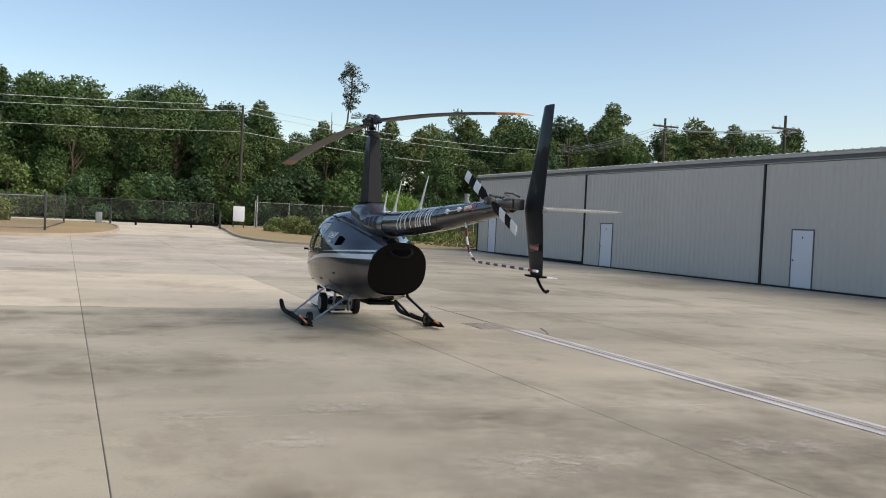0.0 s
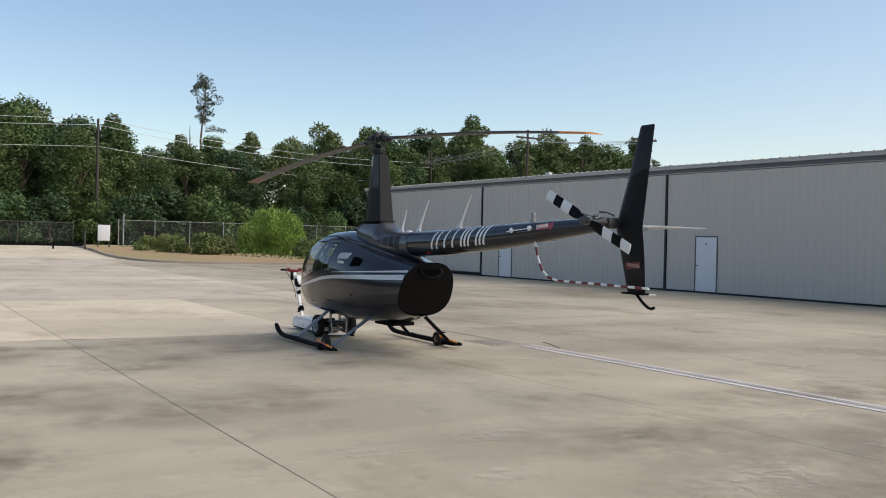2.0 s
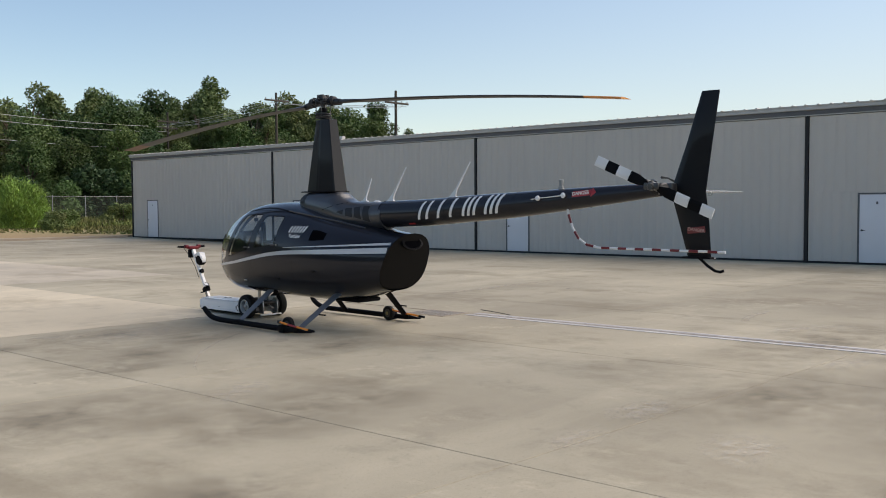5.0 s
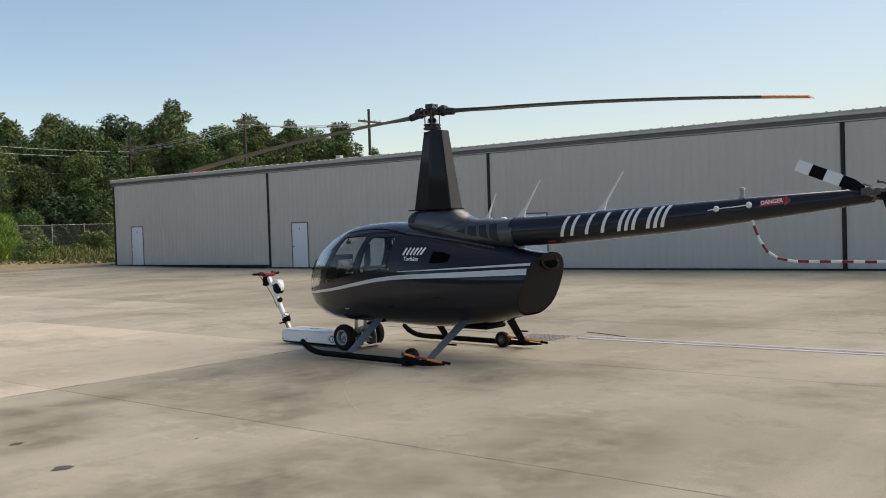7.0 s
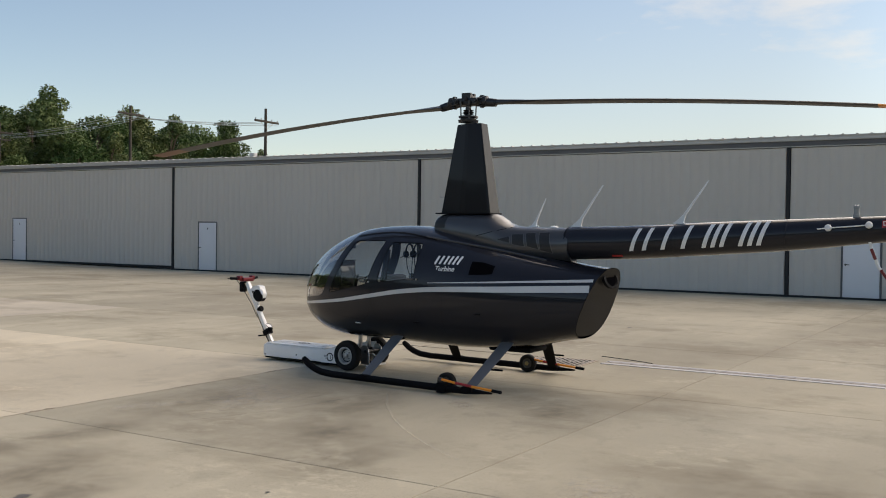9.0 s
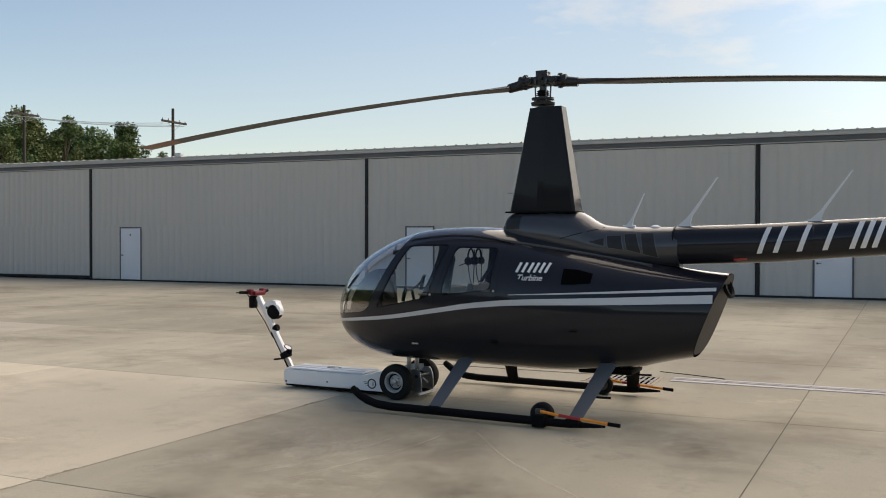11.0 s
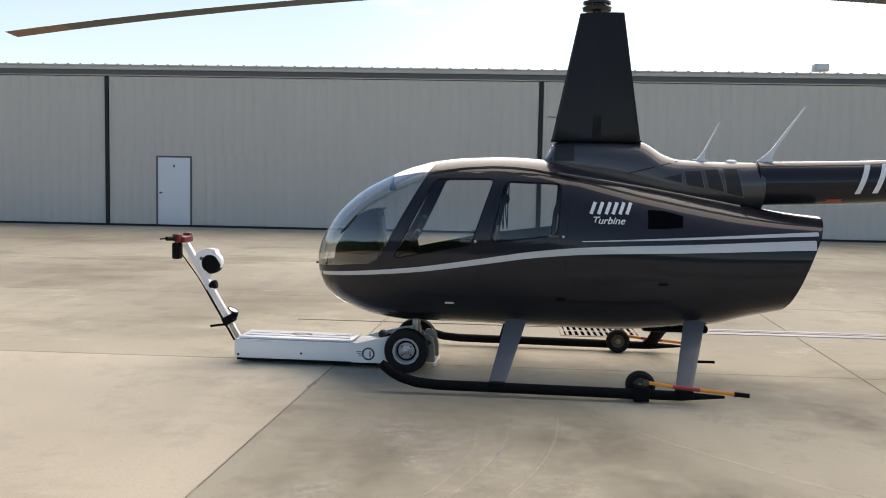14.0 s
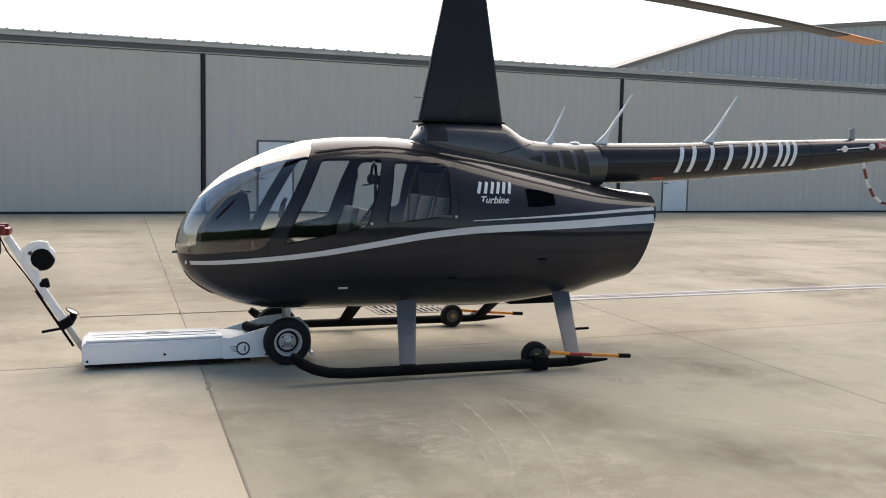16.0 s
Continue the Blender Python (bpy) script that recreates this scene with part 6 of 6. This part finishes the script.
prism(b, [(0.26, 0.055), (1.56, 0.050), (1.56, 0.215), (0.42, 0.218), (0.26, 0.21)], "x", -HW, HW)
bmesh.ops.bevel(b, geom=b.edges[:], offset=0.014, segments=2, affect="EDGES")
deck = part("chassis", b, M_WHITE, tug, "white steel battery chassis")
part("top_cover", boxed(-HW + 0.03, HW - 0.03, 0.50, 1.53, 0.219, 0.238, 0.008), M_WHITE, deck)
for x in (-0.10, 0.02):
    part("deck_rib", boxed(x, x + 0.05, 0.54, 1.49, 0.239, 0.244, 0.002), M_WHITE, deck)
part("deck_emblem", lathe(bmesh.new(), pose(0.0, 1.0, 0.2445) @ Matrix.Diagonal((0.8, 1.4, 1, 1)), [(0.05, 0), (0.07, 0.0), (0.07, 0.002), (0.05, 0.002), (0.05, 0)], 24, False), M_DKSTEEL, deck)
part("underside", boxed(-HW + 0.02, HW - 0.02, 0.28, 1.54, 0.028, 0.052, 0.005), M_BLACK, deck)
for s in (-1, 1):
    b = bmesh.new()
    prism(b, [(0.02, 0.06), (0.50, 0.055), (0.52, 0.20), (0.40, 0.235), (0.10, 0.315), (-0.05, 0.33), (-0.06, 0.2)], "x", s * (HW + 0.002), s * (HW + 0.022))
    pl = part("side_plate", b, M_WHITE, tug, "white side plate carrying the wheel")
    ring = lathe(bmesh.new(), pose(s * (HW + 0.0225), 0.345, 0.135, 0, 90 * s, 0), [(0.042, 0), (0.056, 0), (0.056, 0.002), (0.042, 0.002), (0.042, 0)], 28, False)
    box(ring, s * (HW + 0.0225), s * (HW + 0.0245), 0.325, 0.335, 0.11, 0.16)
    for k in range(3):
        box(ring, s * (HW + 0.0225), s * (HW + 0.0245), 0.395, 0.45 - 0.012 * k, 0.148 - 0.018 * k, 0.154 - 0.018 * k)
    part("emblem", ring, M_DKSTEEL, pl, "dark round maker's emblem")
    for y in (0.16, 0.95, 1.52):
        part("bolt", lathe(bmesh.new(), pose(s * (HW + (0.022 if y < 0.5 else 0.0)), y, 0.08 if y != 0.95 else 0.11, 0, 90 * s, 0), [(0.010, -0.002), (0.010, 0.004), (0.005, 0.006)], 10), M_BLACK, tug)
    ax = pose(s * (HW + 0.085), 0.0, 0.192, 0, 90, 0)
    ty = part("tyre", lathe(bmesh.new(), ax, [(0.10, -0.045), (0.15, -0.060), (0.182, -0.050), (0.191, -0.02), (0.191, 0.02), (0.182, 0.050), (0.15, 0.060), (0.10, 0.045)], 40, False), M_RUBBER, tug, "black pneumatic tug tyre", 40)
    part("rim", lathe(bmesh.new(), ax, [(0.03, -0.018), (0.066, -0.012), (0.088, -0.004), (0.092, -0.044), (0.097, -0.054), (0.106, -0.052), (0.106, 0.052), (0.097, 0.054), (0.092, 0.044), (0.088, 0.004), (0.066, 0.012), (0.03, 0.018)], 32), M_RIM, ty, "grey steel rim")
    for e in (-1, 1):
        part("rim_lip", lathe(bmesh.new(), ax, [(0.095, e * 0.0545), (0.098, e * 0.0595), (0.110, e * 0.0600), (0.114, e * 0.0560)], 36, False), M_RIM, ty, "grey steel rim edge", 40)
        # black ring stands for the shade in the rim's recess
        part("rim_well", lathe(bmesh.new(), ax, [(0.071, e * 0.0140), (0.074, e * 0.0165), (0.084, e * 0.0100), (0.087, e * 0.0070)], 36, False), M_RUBBER, ty, "black ring drawn as the shade in the rim's well", 40)
    part("hub", lathe(bmesh.new(), ax, [(0.012, -0.050), (0.024, -0.046), (0.026, -0.02), (0.040, -0.017), (0.040, 0.017), (0.026, 0.02), (0.024, 0.046), (0.012, 0.050)], 20), M_STEEL, ty)
    for k in range(4):
        a_ = radians(45 + 90 * k)
        part("lug_nut", lathe(bmesh.new(), pose(s * (HW + 0.085) + s * 0.012, 0.052 * math.cos(a_), 0.192 + 0.052 * math.sin(a_), 0, 90 * s, 0), [(0.008, 0.0), (0.008, 0.010), (0.004, 0.012)], 8), M_DKSTEEL, ty)
part("axle", rod(bmesh.new(), (-HW - 0.04, 0, 0.192), (HW + 0.04, 0, 0.192), 0.03), M_DKSTEEL, tug)
part("lift_cradle", boxed(-0.16, 0.16, -0.10, 0.24, 0.20, 0.26, 0.015), M_BLACK, tug, "black lifting cradle")
part("lift_motor", rod(bmesh.new(), (-0.12, 0.18, 0.255), (0.10, 0.28, 0.255), 0.042, seg=18), M_BLACK, tug)
for x in (-0.09, 0.09):
    part("lift_post", boxed(x - 0.02, x + 0.02, -0.06, -0.02, 0.25, 0.455, 0.005), M_STEEL, tug, "steel post lifting the belly")
    part("post_pad", boxed(x - 0.035, x + 0.035, -0.075, -0.005, 0.44, 0.462, 0.006), M_RUBBER, tug)
part("winch_hook", tube(bmesh.new(), [(0.0, -0.05, 0.24), (0.0, -0.14, 0.22), (0.03, -0.19, 0.17), (0.08, -0.18, 0.15)], 0.012, 8), M_STEEL, tug)
for x in (-0.135, 0.135):
    br = prism(bmesh.new(), [(-0.225, 0.070), (-0.085, 0.070), (-0.085, 0.28), (-0.11, 0.315), (-0.17, 0.315), (-0.205, 0.28), (-0.225, 0.18)], "x", x - 0.009, x + 0.009)
    bmesh.ops.bevel(br, geom=br.edges[:], offset=0.004, segments=1, affect="EDGES")
    part("lift_bracket", br, M_STEEL, tug, "bright steel lifting bracket behind the wheels")
part("bracket_bar", boxed(-0.20, 0.20, -0.240, -0.215, 0.045, 0.070, 0.005), M_WHITE, tug)
part("bracket_shaft", rod(bmesh.new(), (-0.16, -0.17, 0.24), (0.16, -0.17, 0.24), 0.02, seg=12), M_DKSTEEL, tug)
# tiller
ta, tb_ = Vector((0, 1.53, 0.19)), Vector((0, 2.03, 1.03))
tm = Matrix.Translation(ta) @ (tb_ - ta).to_track_quat("Z", "X").to_matrix().to_4x4()
tl = (tb_ - ta).length
til = part("tiller_post", boxed(-0.028, 0.028, -0.028, 0.028, 0.16, tl, 0.008, tm), M_WHITE, tug, "white slanting tiller post")
til.matrix_basis = pose(0, 0.055, 0)
part("post_root", boxed(-0.023, 0.023, -0.023, 0.023, -0.06, 0.159, 0.004, tm), M_STEEL, til)
part("strut", rod(bmesh.new(), tm @ Vector((-0.05, 0.0, 0.0)), tm @ Vector((-0.05, 0.0, 0.52)), 0.010, seg=8), M_BLACK, til)
part("clamp", boxed(-0.05, 0.05, -0.05, 0.05, 0.15, 0.225, 0.01, tm), M_BLACK, til, "black clamp")
part("clamp_lever", rod(bmesh.new(), (0, 1.64, 0.31), (0, 1.80, 0.285), 0.011, seg=8), M_BLACK, til)


def disc(centre, r, th, mat_, name, parent, label="", flat=1.0):
    return part(name, lathe(bmesh.new(), Matrix.Translation(centre) @ pose(0, 0, 0, 0, 90, 0) @ Matrix.Diagonal((flat, 1, 1, 1)), [(r * 0.8, -th), (r, -th * 0.6), (r, th * 0.6), (r * 0.8, th)], 28), mat_, parent, label)


rl = disc((0.0, 1.80, 0.87), 0.114, 0.055, M_WHITE, "cable_reel", til, "white and black cable reel", 0.9)
disc((0.0, 1.785, 0.862), 0.094, 0.060, M_BLACK, "reel_face", rl)
part("reel_housing", prism(bmesh.new(), [(1.72, 0.925), (1.745, 0.985), (1.80, 0.998), (1.87, 0.985), (1.925, 0.93), (1.905, 0.90), (1.80, 0.93)], "x", -0.05, 0.05), M_WHITE, rl)
disc((0.0, 1.865, 0.905), 0.020, 0.062, M_DKSTEEL, "reel_knob", rl)
part("reel_post", boxed(-0.02, 0.02, 1.80, 1.84, 0.72, 0.80, 0.004), M_WHITE, rl)
part("reel_cap", lathe(bmesh.new(), pose(0, 1.83, 0.94), [(0.018, 0), (0.022, 0.01), (0.022, 0.022), (0.01, 0.028)], 14), M_BLACK, rl)
part("work_lamp", lathe(bmesh.new(), pose(0.0, 1.77, 0.665, 75, 0, 0), [(0.02, -0.05), (0.035, -0.03), (0.04, 0.02), (0.034, 0.03)], 18), M_BLACK, til, "small black work lamp")
part("lamp_arm", rod(bmesh.new(), (0, 1.86, 0.66), (0, 1.79, 0.665), 0.010, seg=8), M_STEEL, til)
part("lower_lamp", lathe(bmesh.new(), pose(0.0, 1.585, 0.375, 30, 0, 0), [(0.02, -0.05), (0.03, -0.02), (0.03, 0.03), (0.02, 0.05)], 16), M_BLACK, til)
mir = part("mirror_hoop", lathe(bmesh.new(), pose(-0.03, 1.575, 0.445, 28, -12, 0) @ Matrix.Diagonal((0.8, 1.0, 1, 1)), [(0.044, -0.003), (0.050, -0.005), (0.053, 0.0), (0.050, 0.005), (0.044, 0.003), (0.044, -0.003)], 24, False), M_BLACK, til, "small dark oval mirror hoop", 40)
part("mirror_glass", lathe(bmesh.new(), pose(-0.03, 1.575, 0.445, 28, -12, 0) @ Matrix.Diagonal((0.8, 1.0, 1, 1)), [(0.0435, -0.0015), (0.0435, 0.0015)], 24), M_WHITE, mir, "white oval face")
part("mirror_stalk", rod(bmesh.new(), (-0.03, 1.60, 0.33), (-0.03, 1.585, 0.44), 0.006, seg=8), M_BLACK, til)
hb = part("handlebar", boxed(-0.10, 0.10, 2.0, 2.10, 1.045, 1.10, 0.015), M_REDA, til, "dark red handlebar clamp")
part("bar", tube(bmesh.new(), [(-0.25, 2.10, 1.09), (-0.15, 2.08, 1.085), (0, 2.06, 1.08), (0.15, 2.08, 1.085), (0.25, 2.10, 1.09)], 0.013, 10), M_DKSTEEL, hb)
for s in (-1, 1):
    part("hand_grip", rod(bmesh.new(), (s * 0.16, 2.083, 1.086), (s * 0.26, 2.102, 1.091), 0.019, seg=12), M_BLACK, hb)
    part("brake_lever", tube(bmesh.new(), [(s * 0.12, 2.09, 1.09), (s * 0.17, 2.15, 1.085), (s * 0.25, 2.165, 1.085)], 0.007, 6), M_BLACK, hb)
    part("switch_pod", boxed(s * 0.12 - 0.03, s * 0.12 + 0.03, 2.03, 2.10, 1.06, 1.125, 0.012), M_REDA, hb)
part("pouch", boxed(-0.045, 0.045, 2.075, 2.15, 0.89, 1.04, 0.02), M_BLACK, til, "black pouch hanging from the handlebar")
part("brake_cable", tube(bmesh.new(), [(-0.16, 2.07, 1.06), (-0.08, 2.02, 0.92), (-0.05, 1.90, 0.74), (-0.05, 1.78, 0.55)], 0.005, 6), M_BLACK, til)


# ---- apron details and slabs ----
LINE_X = 5.98
M_RUST = mat("worn_iron", (0.34, 0.30, 0.25), 0.6, 0.1, vary=0.3, scale=9, fine=0.2)
tr = thing("trench_drain", pose(LINE_X - 0.06, 14.5, 0), "rusty cast-iron drain grate set in the apron", "drain grate")
part("grate_frame", box(box(box(boxed(-0.30, 0.30, -0.44, -0.40, -0.01, 0.006), -0.30, 0.30, 0.40, 0.44, -0.01, 0.006), -0.34, -0.30, -0.44, 0.44, -0.01, 0.006), 0.30, 0.34, -0.44, 0.44, -0.01, 0.006), M_KERB, tr, "pale concrete frame")
part("pit", boxed(-0.30, 0.30, -0.40, 0.40, -0.019, 0.0005), M_DARKVOID, tr)
gb = finish(boxed(-0.29, 0.29, -0.016, 0.016, 0.001, 0.007, 0.002), "grate_bar", M_RUST, 40)
part("grate_spine", boxed(-0.022, 0.022, -0.40, 0.40, 0.0008, 0.0078), M_RUST, tr)
for k in range(12):
    piece("grate_bar", gb, pose(0, -0.37 + 0.067 * k, 0), tr)
M_LINE_OLD = mat("faded_line", (0.62, 0.56, 0.46), 0.85, vary=0.4, scale=1.6, fine=0.3, fine_scale=30)
M_SEAM = mat("joint_grit", (0.34, 0.29, 0.22), 0.9, vary=0.4, scale=3.0, fine=0.3)
M_LINE = mat("worn_white_line", (0.56, 0.53, 0.51), 0.85, vary=0.45, scale=1.6, fine=0.3, fine_scale=30)
M_CHANNEL = mat("channel_concrete", (0.47, 0.425, 0.385), 0.85, vary=0.25, scale=1.2, fine=0.25, fine_scale=40)
ch = new("channel_strip", finish(boxed(LINE_X - 0.15, LINE_X + 0.20, -18.0, 14.0, 0.0003, 0.0022), "channel_strip", M_CHANNEL))
tagged(ch, "worn lilac-grey concrete strip over the drain channel", "channel", kind="structure").matrix_basis = pose(0.03, 0, 0, 0, 0, -math.degrees(SHX))
for dx, w in ((-0.12, 0.042), (0.14, 0.042), (0.01, 0.006)):
    for y0, y1 in ((-18.0, 14.0),) if w > 0.01 else ((-18.0, 14.0), (15.0, 18.0)):
        ln = new("ground_line", finish(boxed(LINE_X + dx - w, LINE_X + dx + w, y0, y1, 0.0005, 0.0062), "ground_line", M_LINE if w > 0.01 else M_SEAM))
        tagged(ln, "worn pale line painted along the drain channel" if w > 0.01 else "dirt-filled joint along the drain channel", "marking", group="ground lines", kind="structure").matrix_basis = pose(0.03, 0, 0, 0, 0, -math.degrees(SHX))
for y0, y1 in ((33.0, 41.3), (41.9, 44.2), (44.8, 48.2)):
    ln = new("ground_line", finish(loft(bmesh.new(), [[(xa, y, rise(y)), (xa + 0.09, y, rise(y)), (xa + 0.09, y, rise(y) + 0.005), (xa, y, rise(y) + 0.005)] for xa, y in [(6.78 + 0.012 * (yy - 33), yy) for yy in [y0 + (y1 - y0) * k / 4 for k in range(5)]]]), "ground_line", M_LINE_OLD))
    tagged(ln, "worn pale line on the apron", "marking", group="ground lines", kind="structure")
ck = new("surface_crack", finish(tube(bmesh.new(), [(6.75, 14.2, 0.002), (6.62, 13.8, 0.002), (6.5, 13.5, 0.002), (6.42, 13.34, 0.002)], 0.006, 5), "surface_crack", M_GAP))
tagged(ck, "dark crack in the concrete", "crack", kind="structure")

M_OIL = mat("oil_stain", (0.11, 0.095, 0.075), 0.6, vary=0.4, scale=6, fine=0.3, fine_scale=40)
for x, y, r in ((-2.55, 13.67, 0.085), (-2.3, 14.84, 0.06), (-1.36, 13.56, 0.02), (11.1, 15.25, 0.06)):
    b = bmesh.new()
    ring = [b.verts.new((x + r * (1 + 0.25 * math.sin(3 * a + x) + 0.12 * math.sin(7 * a)) * math.cos(a), y + 0.75 * r * (1 + 0.2 * math.sin(4 * a + y)) * math.sin(a), 0.0035)) for a in [2 * math.pi * k / 28 for k in range(28)]]
    b.faces.new(ring)
    tagged(new("oil_stain", finish(b, "oil_stain", M_OIL)), "small dark oil stain on the concrete", "stain", group="oil stains", kind="structure")
def mark(name, material, label, pts, width=None):
    """A flat mark on the concrete: an oval (x, y, half length, half breadth, turn) or a curved streak through points."""
    b = bmesh.new()
    if width is None:
        x, y, a_, c_, turn = pts
        b.faces.new([b.verts.new((math.cos(2 * math.pi * k / 32), math.sin(2 * math.pi * k / 32), 0)) for k in range(32)])
        m_ = pose(x, y, 0.0022 + 0.0003 * len(marks), 0, 0, turn) @ Matrix.Diagonal((a_, c_, 1, 1))
    else:
        (x0, y0), (x1, y1), (x2, y2) = pts
        for k in range(25):
            t = k / 24
            px = (1 - t) ** 2 * x0 + 2 * t * (1 - t) * x1 + t * t * x2
            py = (1 - t) ** 2 * y0 + 2 * t * (1 - t) * y1 + t * t * y2
            dx, dy = (1 - t) * (x1 - x0) + t * (x2 - x1), (1 - t) * (y1 - y0) + t * (y2 - y1)
            q_ = math.hypot(dx, dy)
            for s_ in (-1, 1):
                b.verts.new(((px - x1 - s_ * width * dy / q_) / 3.0, (py - y1 + s_ * width * dx / q_) / 3.0, 0))
        b.verts.ensure_lookup_table()
        for k in range(24):
            b.faces.new([b.verts[i_] for i_ in (2 * k, 2 * k + 1, 2 * k + 3, 2 * k + 2)])
        m_ = pose(x1, y1, 0.0022 + 0.0003 * len(marks)) @ Matrix.Diagonal((3, 3, 1, 1))
    ob = new(name, finish(b, name, material))
    ob.matrix_basis = m_
    tagged(ob, label, "stain", group=name + "s", kind="structure")
    marks.append(ob)


marks = []
for o in ((-0.42, 13.75, 0.75, 0.35, -30), (-2.0, 14.7, 0.8, 0.4, 10), (1.2, 16.3, 1.7, 0.7, -18), (1.7, 15.1, 1.5, 0.7, 25),
          (2.6, 7.6, 1.8, 0.9, 0), (-1.8, 15.4, 0.9, 0.45, 20), (0.2, 14.2, 1.2, 0.65, 35), (-2.3, 9.0, 0.9, 0.6, 0), (2.6, 13.2, 1.6, 0.6, 30), (-1.0, 16.2, 1.6, 0.5, -8), (4.0, 5.4, 4.4, 2.6, 5), (6.6, 8.4, 3.0, 1.0, -8), (0.0, 5.0, 2.2, 1.0, 0), (-2.2, 12.0, 2.4, 1.2, -10), (-0.4, 10.5, 2.4, 0.9, 5)):
    mark("damp_stain", M_STAIN, "broad faded dark stain on the concrete", o)
for o in ((1.6, 16.2, 0.75, 0.45, 60), (1.05, 16.0, 0.5, 0.35, 80), (2.2, 14.05, 0.35, 0.14, 50), (1.35, 8.2, 0.5, 0.3, 0), (0.4, 16.6, 0.6, 0.2, -20), (2.35, 6.0, 1.3, 0.65, 10), (-0.3, 11.6, 0.7, 0.3, 30), (1.5, 8.2, 0.45, 0.22, 5), (4.9, 7.6, 0.7, 0.3, -20), (4.6, 6.1, 1.1, 0.5, -10), (0.7, 7.0, 0.6, 0.35, 20), (0.2, 8.1, 0.5, 0.25, 10), (7.6, 9.0, 0.9, 0.25, -25)):
    mark("surface_scuff", M_SCUFF, "pale scuffed patch worn into the concrete", o)
for p_, w_ in ((((2.0, 15.52), (1.0, 15.55), (0.1, 16.0)), 0.013), (((2.1, 15.2), (1.1, 15.2), (0.0, 15.75)), 0.013), (((2.0, 15.78), (1.0, 15.65), (0.2, 16.1)), 0.011), (((2.3, 15.0), (0.9, 14.2), (0.1, 12.9)), 0.014)):
    mark("tyre_scuff", M_DRAG, "faint pale curved tyre scuff on the concrete", p_, w_)
for p_, w_ in ((((8.4, 16.58), (10.5, 16.72), (12.6, 16.74)), 0.10), (((7.9, 10.0), (8.6, 10.3), (9.4, 10.2)), 0.06)):
    mark("pale_streak", M_SCUFF, "long pale worn streak on the concrete", p_, w_)
# dirt and weed crumbs lying in the open joint
jr = random.Random(4)
b = bmesh.new()
last = None
for k in range(420):
    x = -7.0 + 16.5 * k / 419
    y = JY - SHY * (x - JX)
    big = 0.042 * max(0.0, math.sin(1.9 * x + 2.3)) ** 14 + 0.016 * max(0.0, math.sin(5.3 * x)) ** 4
    pr = [b.verts.new((x, y - 0.003 - jr.random() * (0.004 + 0.6 * big), 0.001)), b.verts.new((x, y, 0.003 + 0.3 * big * jr.random())), b.verts.new((x, y + 0.003 + jr.random() * (0.004 + 0.6 * big), 0.001))]
    if last:
        b.faces.new((last[0], pr[0], pr[1], last[1]))
        b.faces.new((last[1], pr[1], pr[2], last[2]))
    last = pr
tagged(new("joint_dirt", finish(b, "joint_dirt", M_SEAM)), "brown dirt crumbs filling the slab joint", "dirt", kind="structure")
slabs = {}


def slab_mesh(w, d, material, key):
    if key not in slabs:
        b = bmesh.new()
        g = 0.0042
        box(b, g, w - g, g, d - g, -0.05, 0.0)
        top = [e for e in b.edges if all(v.co.z > -0.001 for v in e.verts)]
        bmesh.ops.bevel(b, geom=top, offset=0.004, segments=1, affect="EDGES")
        for v in b.verts:
            v.co.x, v.co.y = v.co.x + SHX * v.co.y, v.co.y - SHY * v.co.x
        slabs[key] = finish(b, "slab", material)
    return slabs[key]


for i in range(13):
    xa = X0 + i * PX
    w = min(PX, X1 - xa)
    for j in range(17):
        ya = Y0 + j * PY
        pale = xa < 3.5 and 17.0 < ya < 25.0
        pale = "pale" if pale else "buff" if xa < 7.5 and ya > 25.0 else "grey"
        m_ = {"pale": M_CONC_PALE, "buff": M_CONC_MID, "grey": M_CONC}[pale]
        z0, z1 = rise(ya), rise(ya + PY)
        tilt = math.degrees(math.atan2(z1 - z0, PY))
        dz = rng.uniform(-0.0015, 0.0)
        piece("slab", slab_mesh(w, PY / math.cos(radians(tilt)), m_, (round(w, 2), pale, round(tilt, 3))), pose(xa + SHX * (ya - JY), ya - SHY * (xa - JX), z0 + dz, tilt, 0, 0), apron)
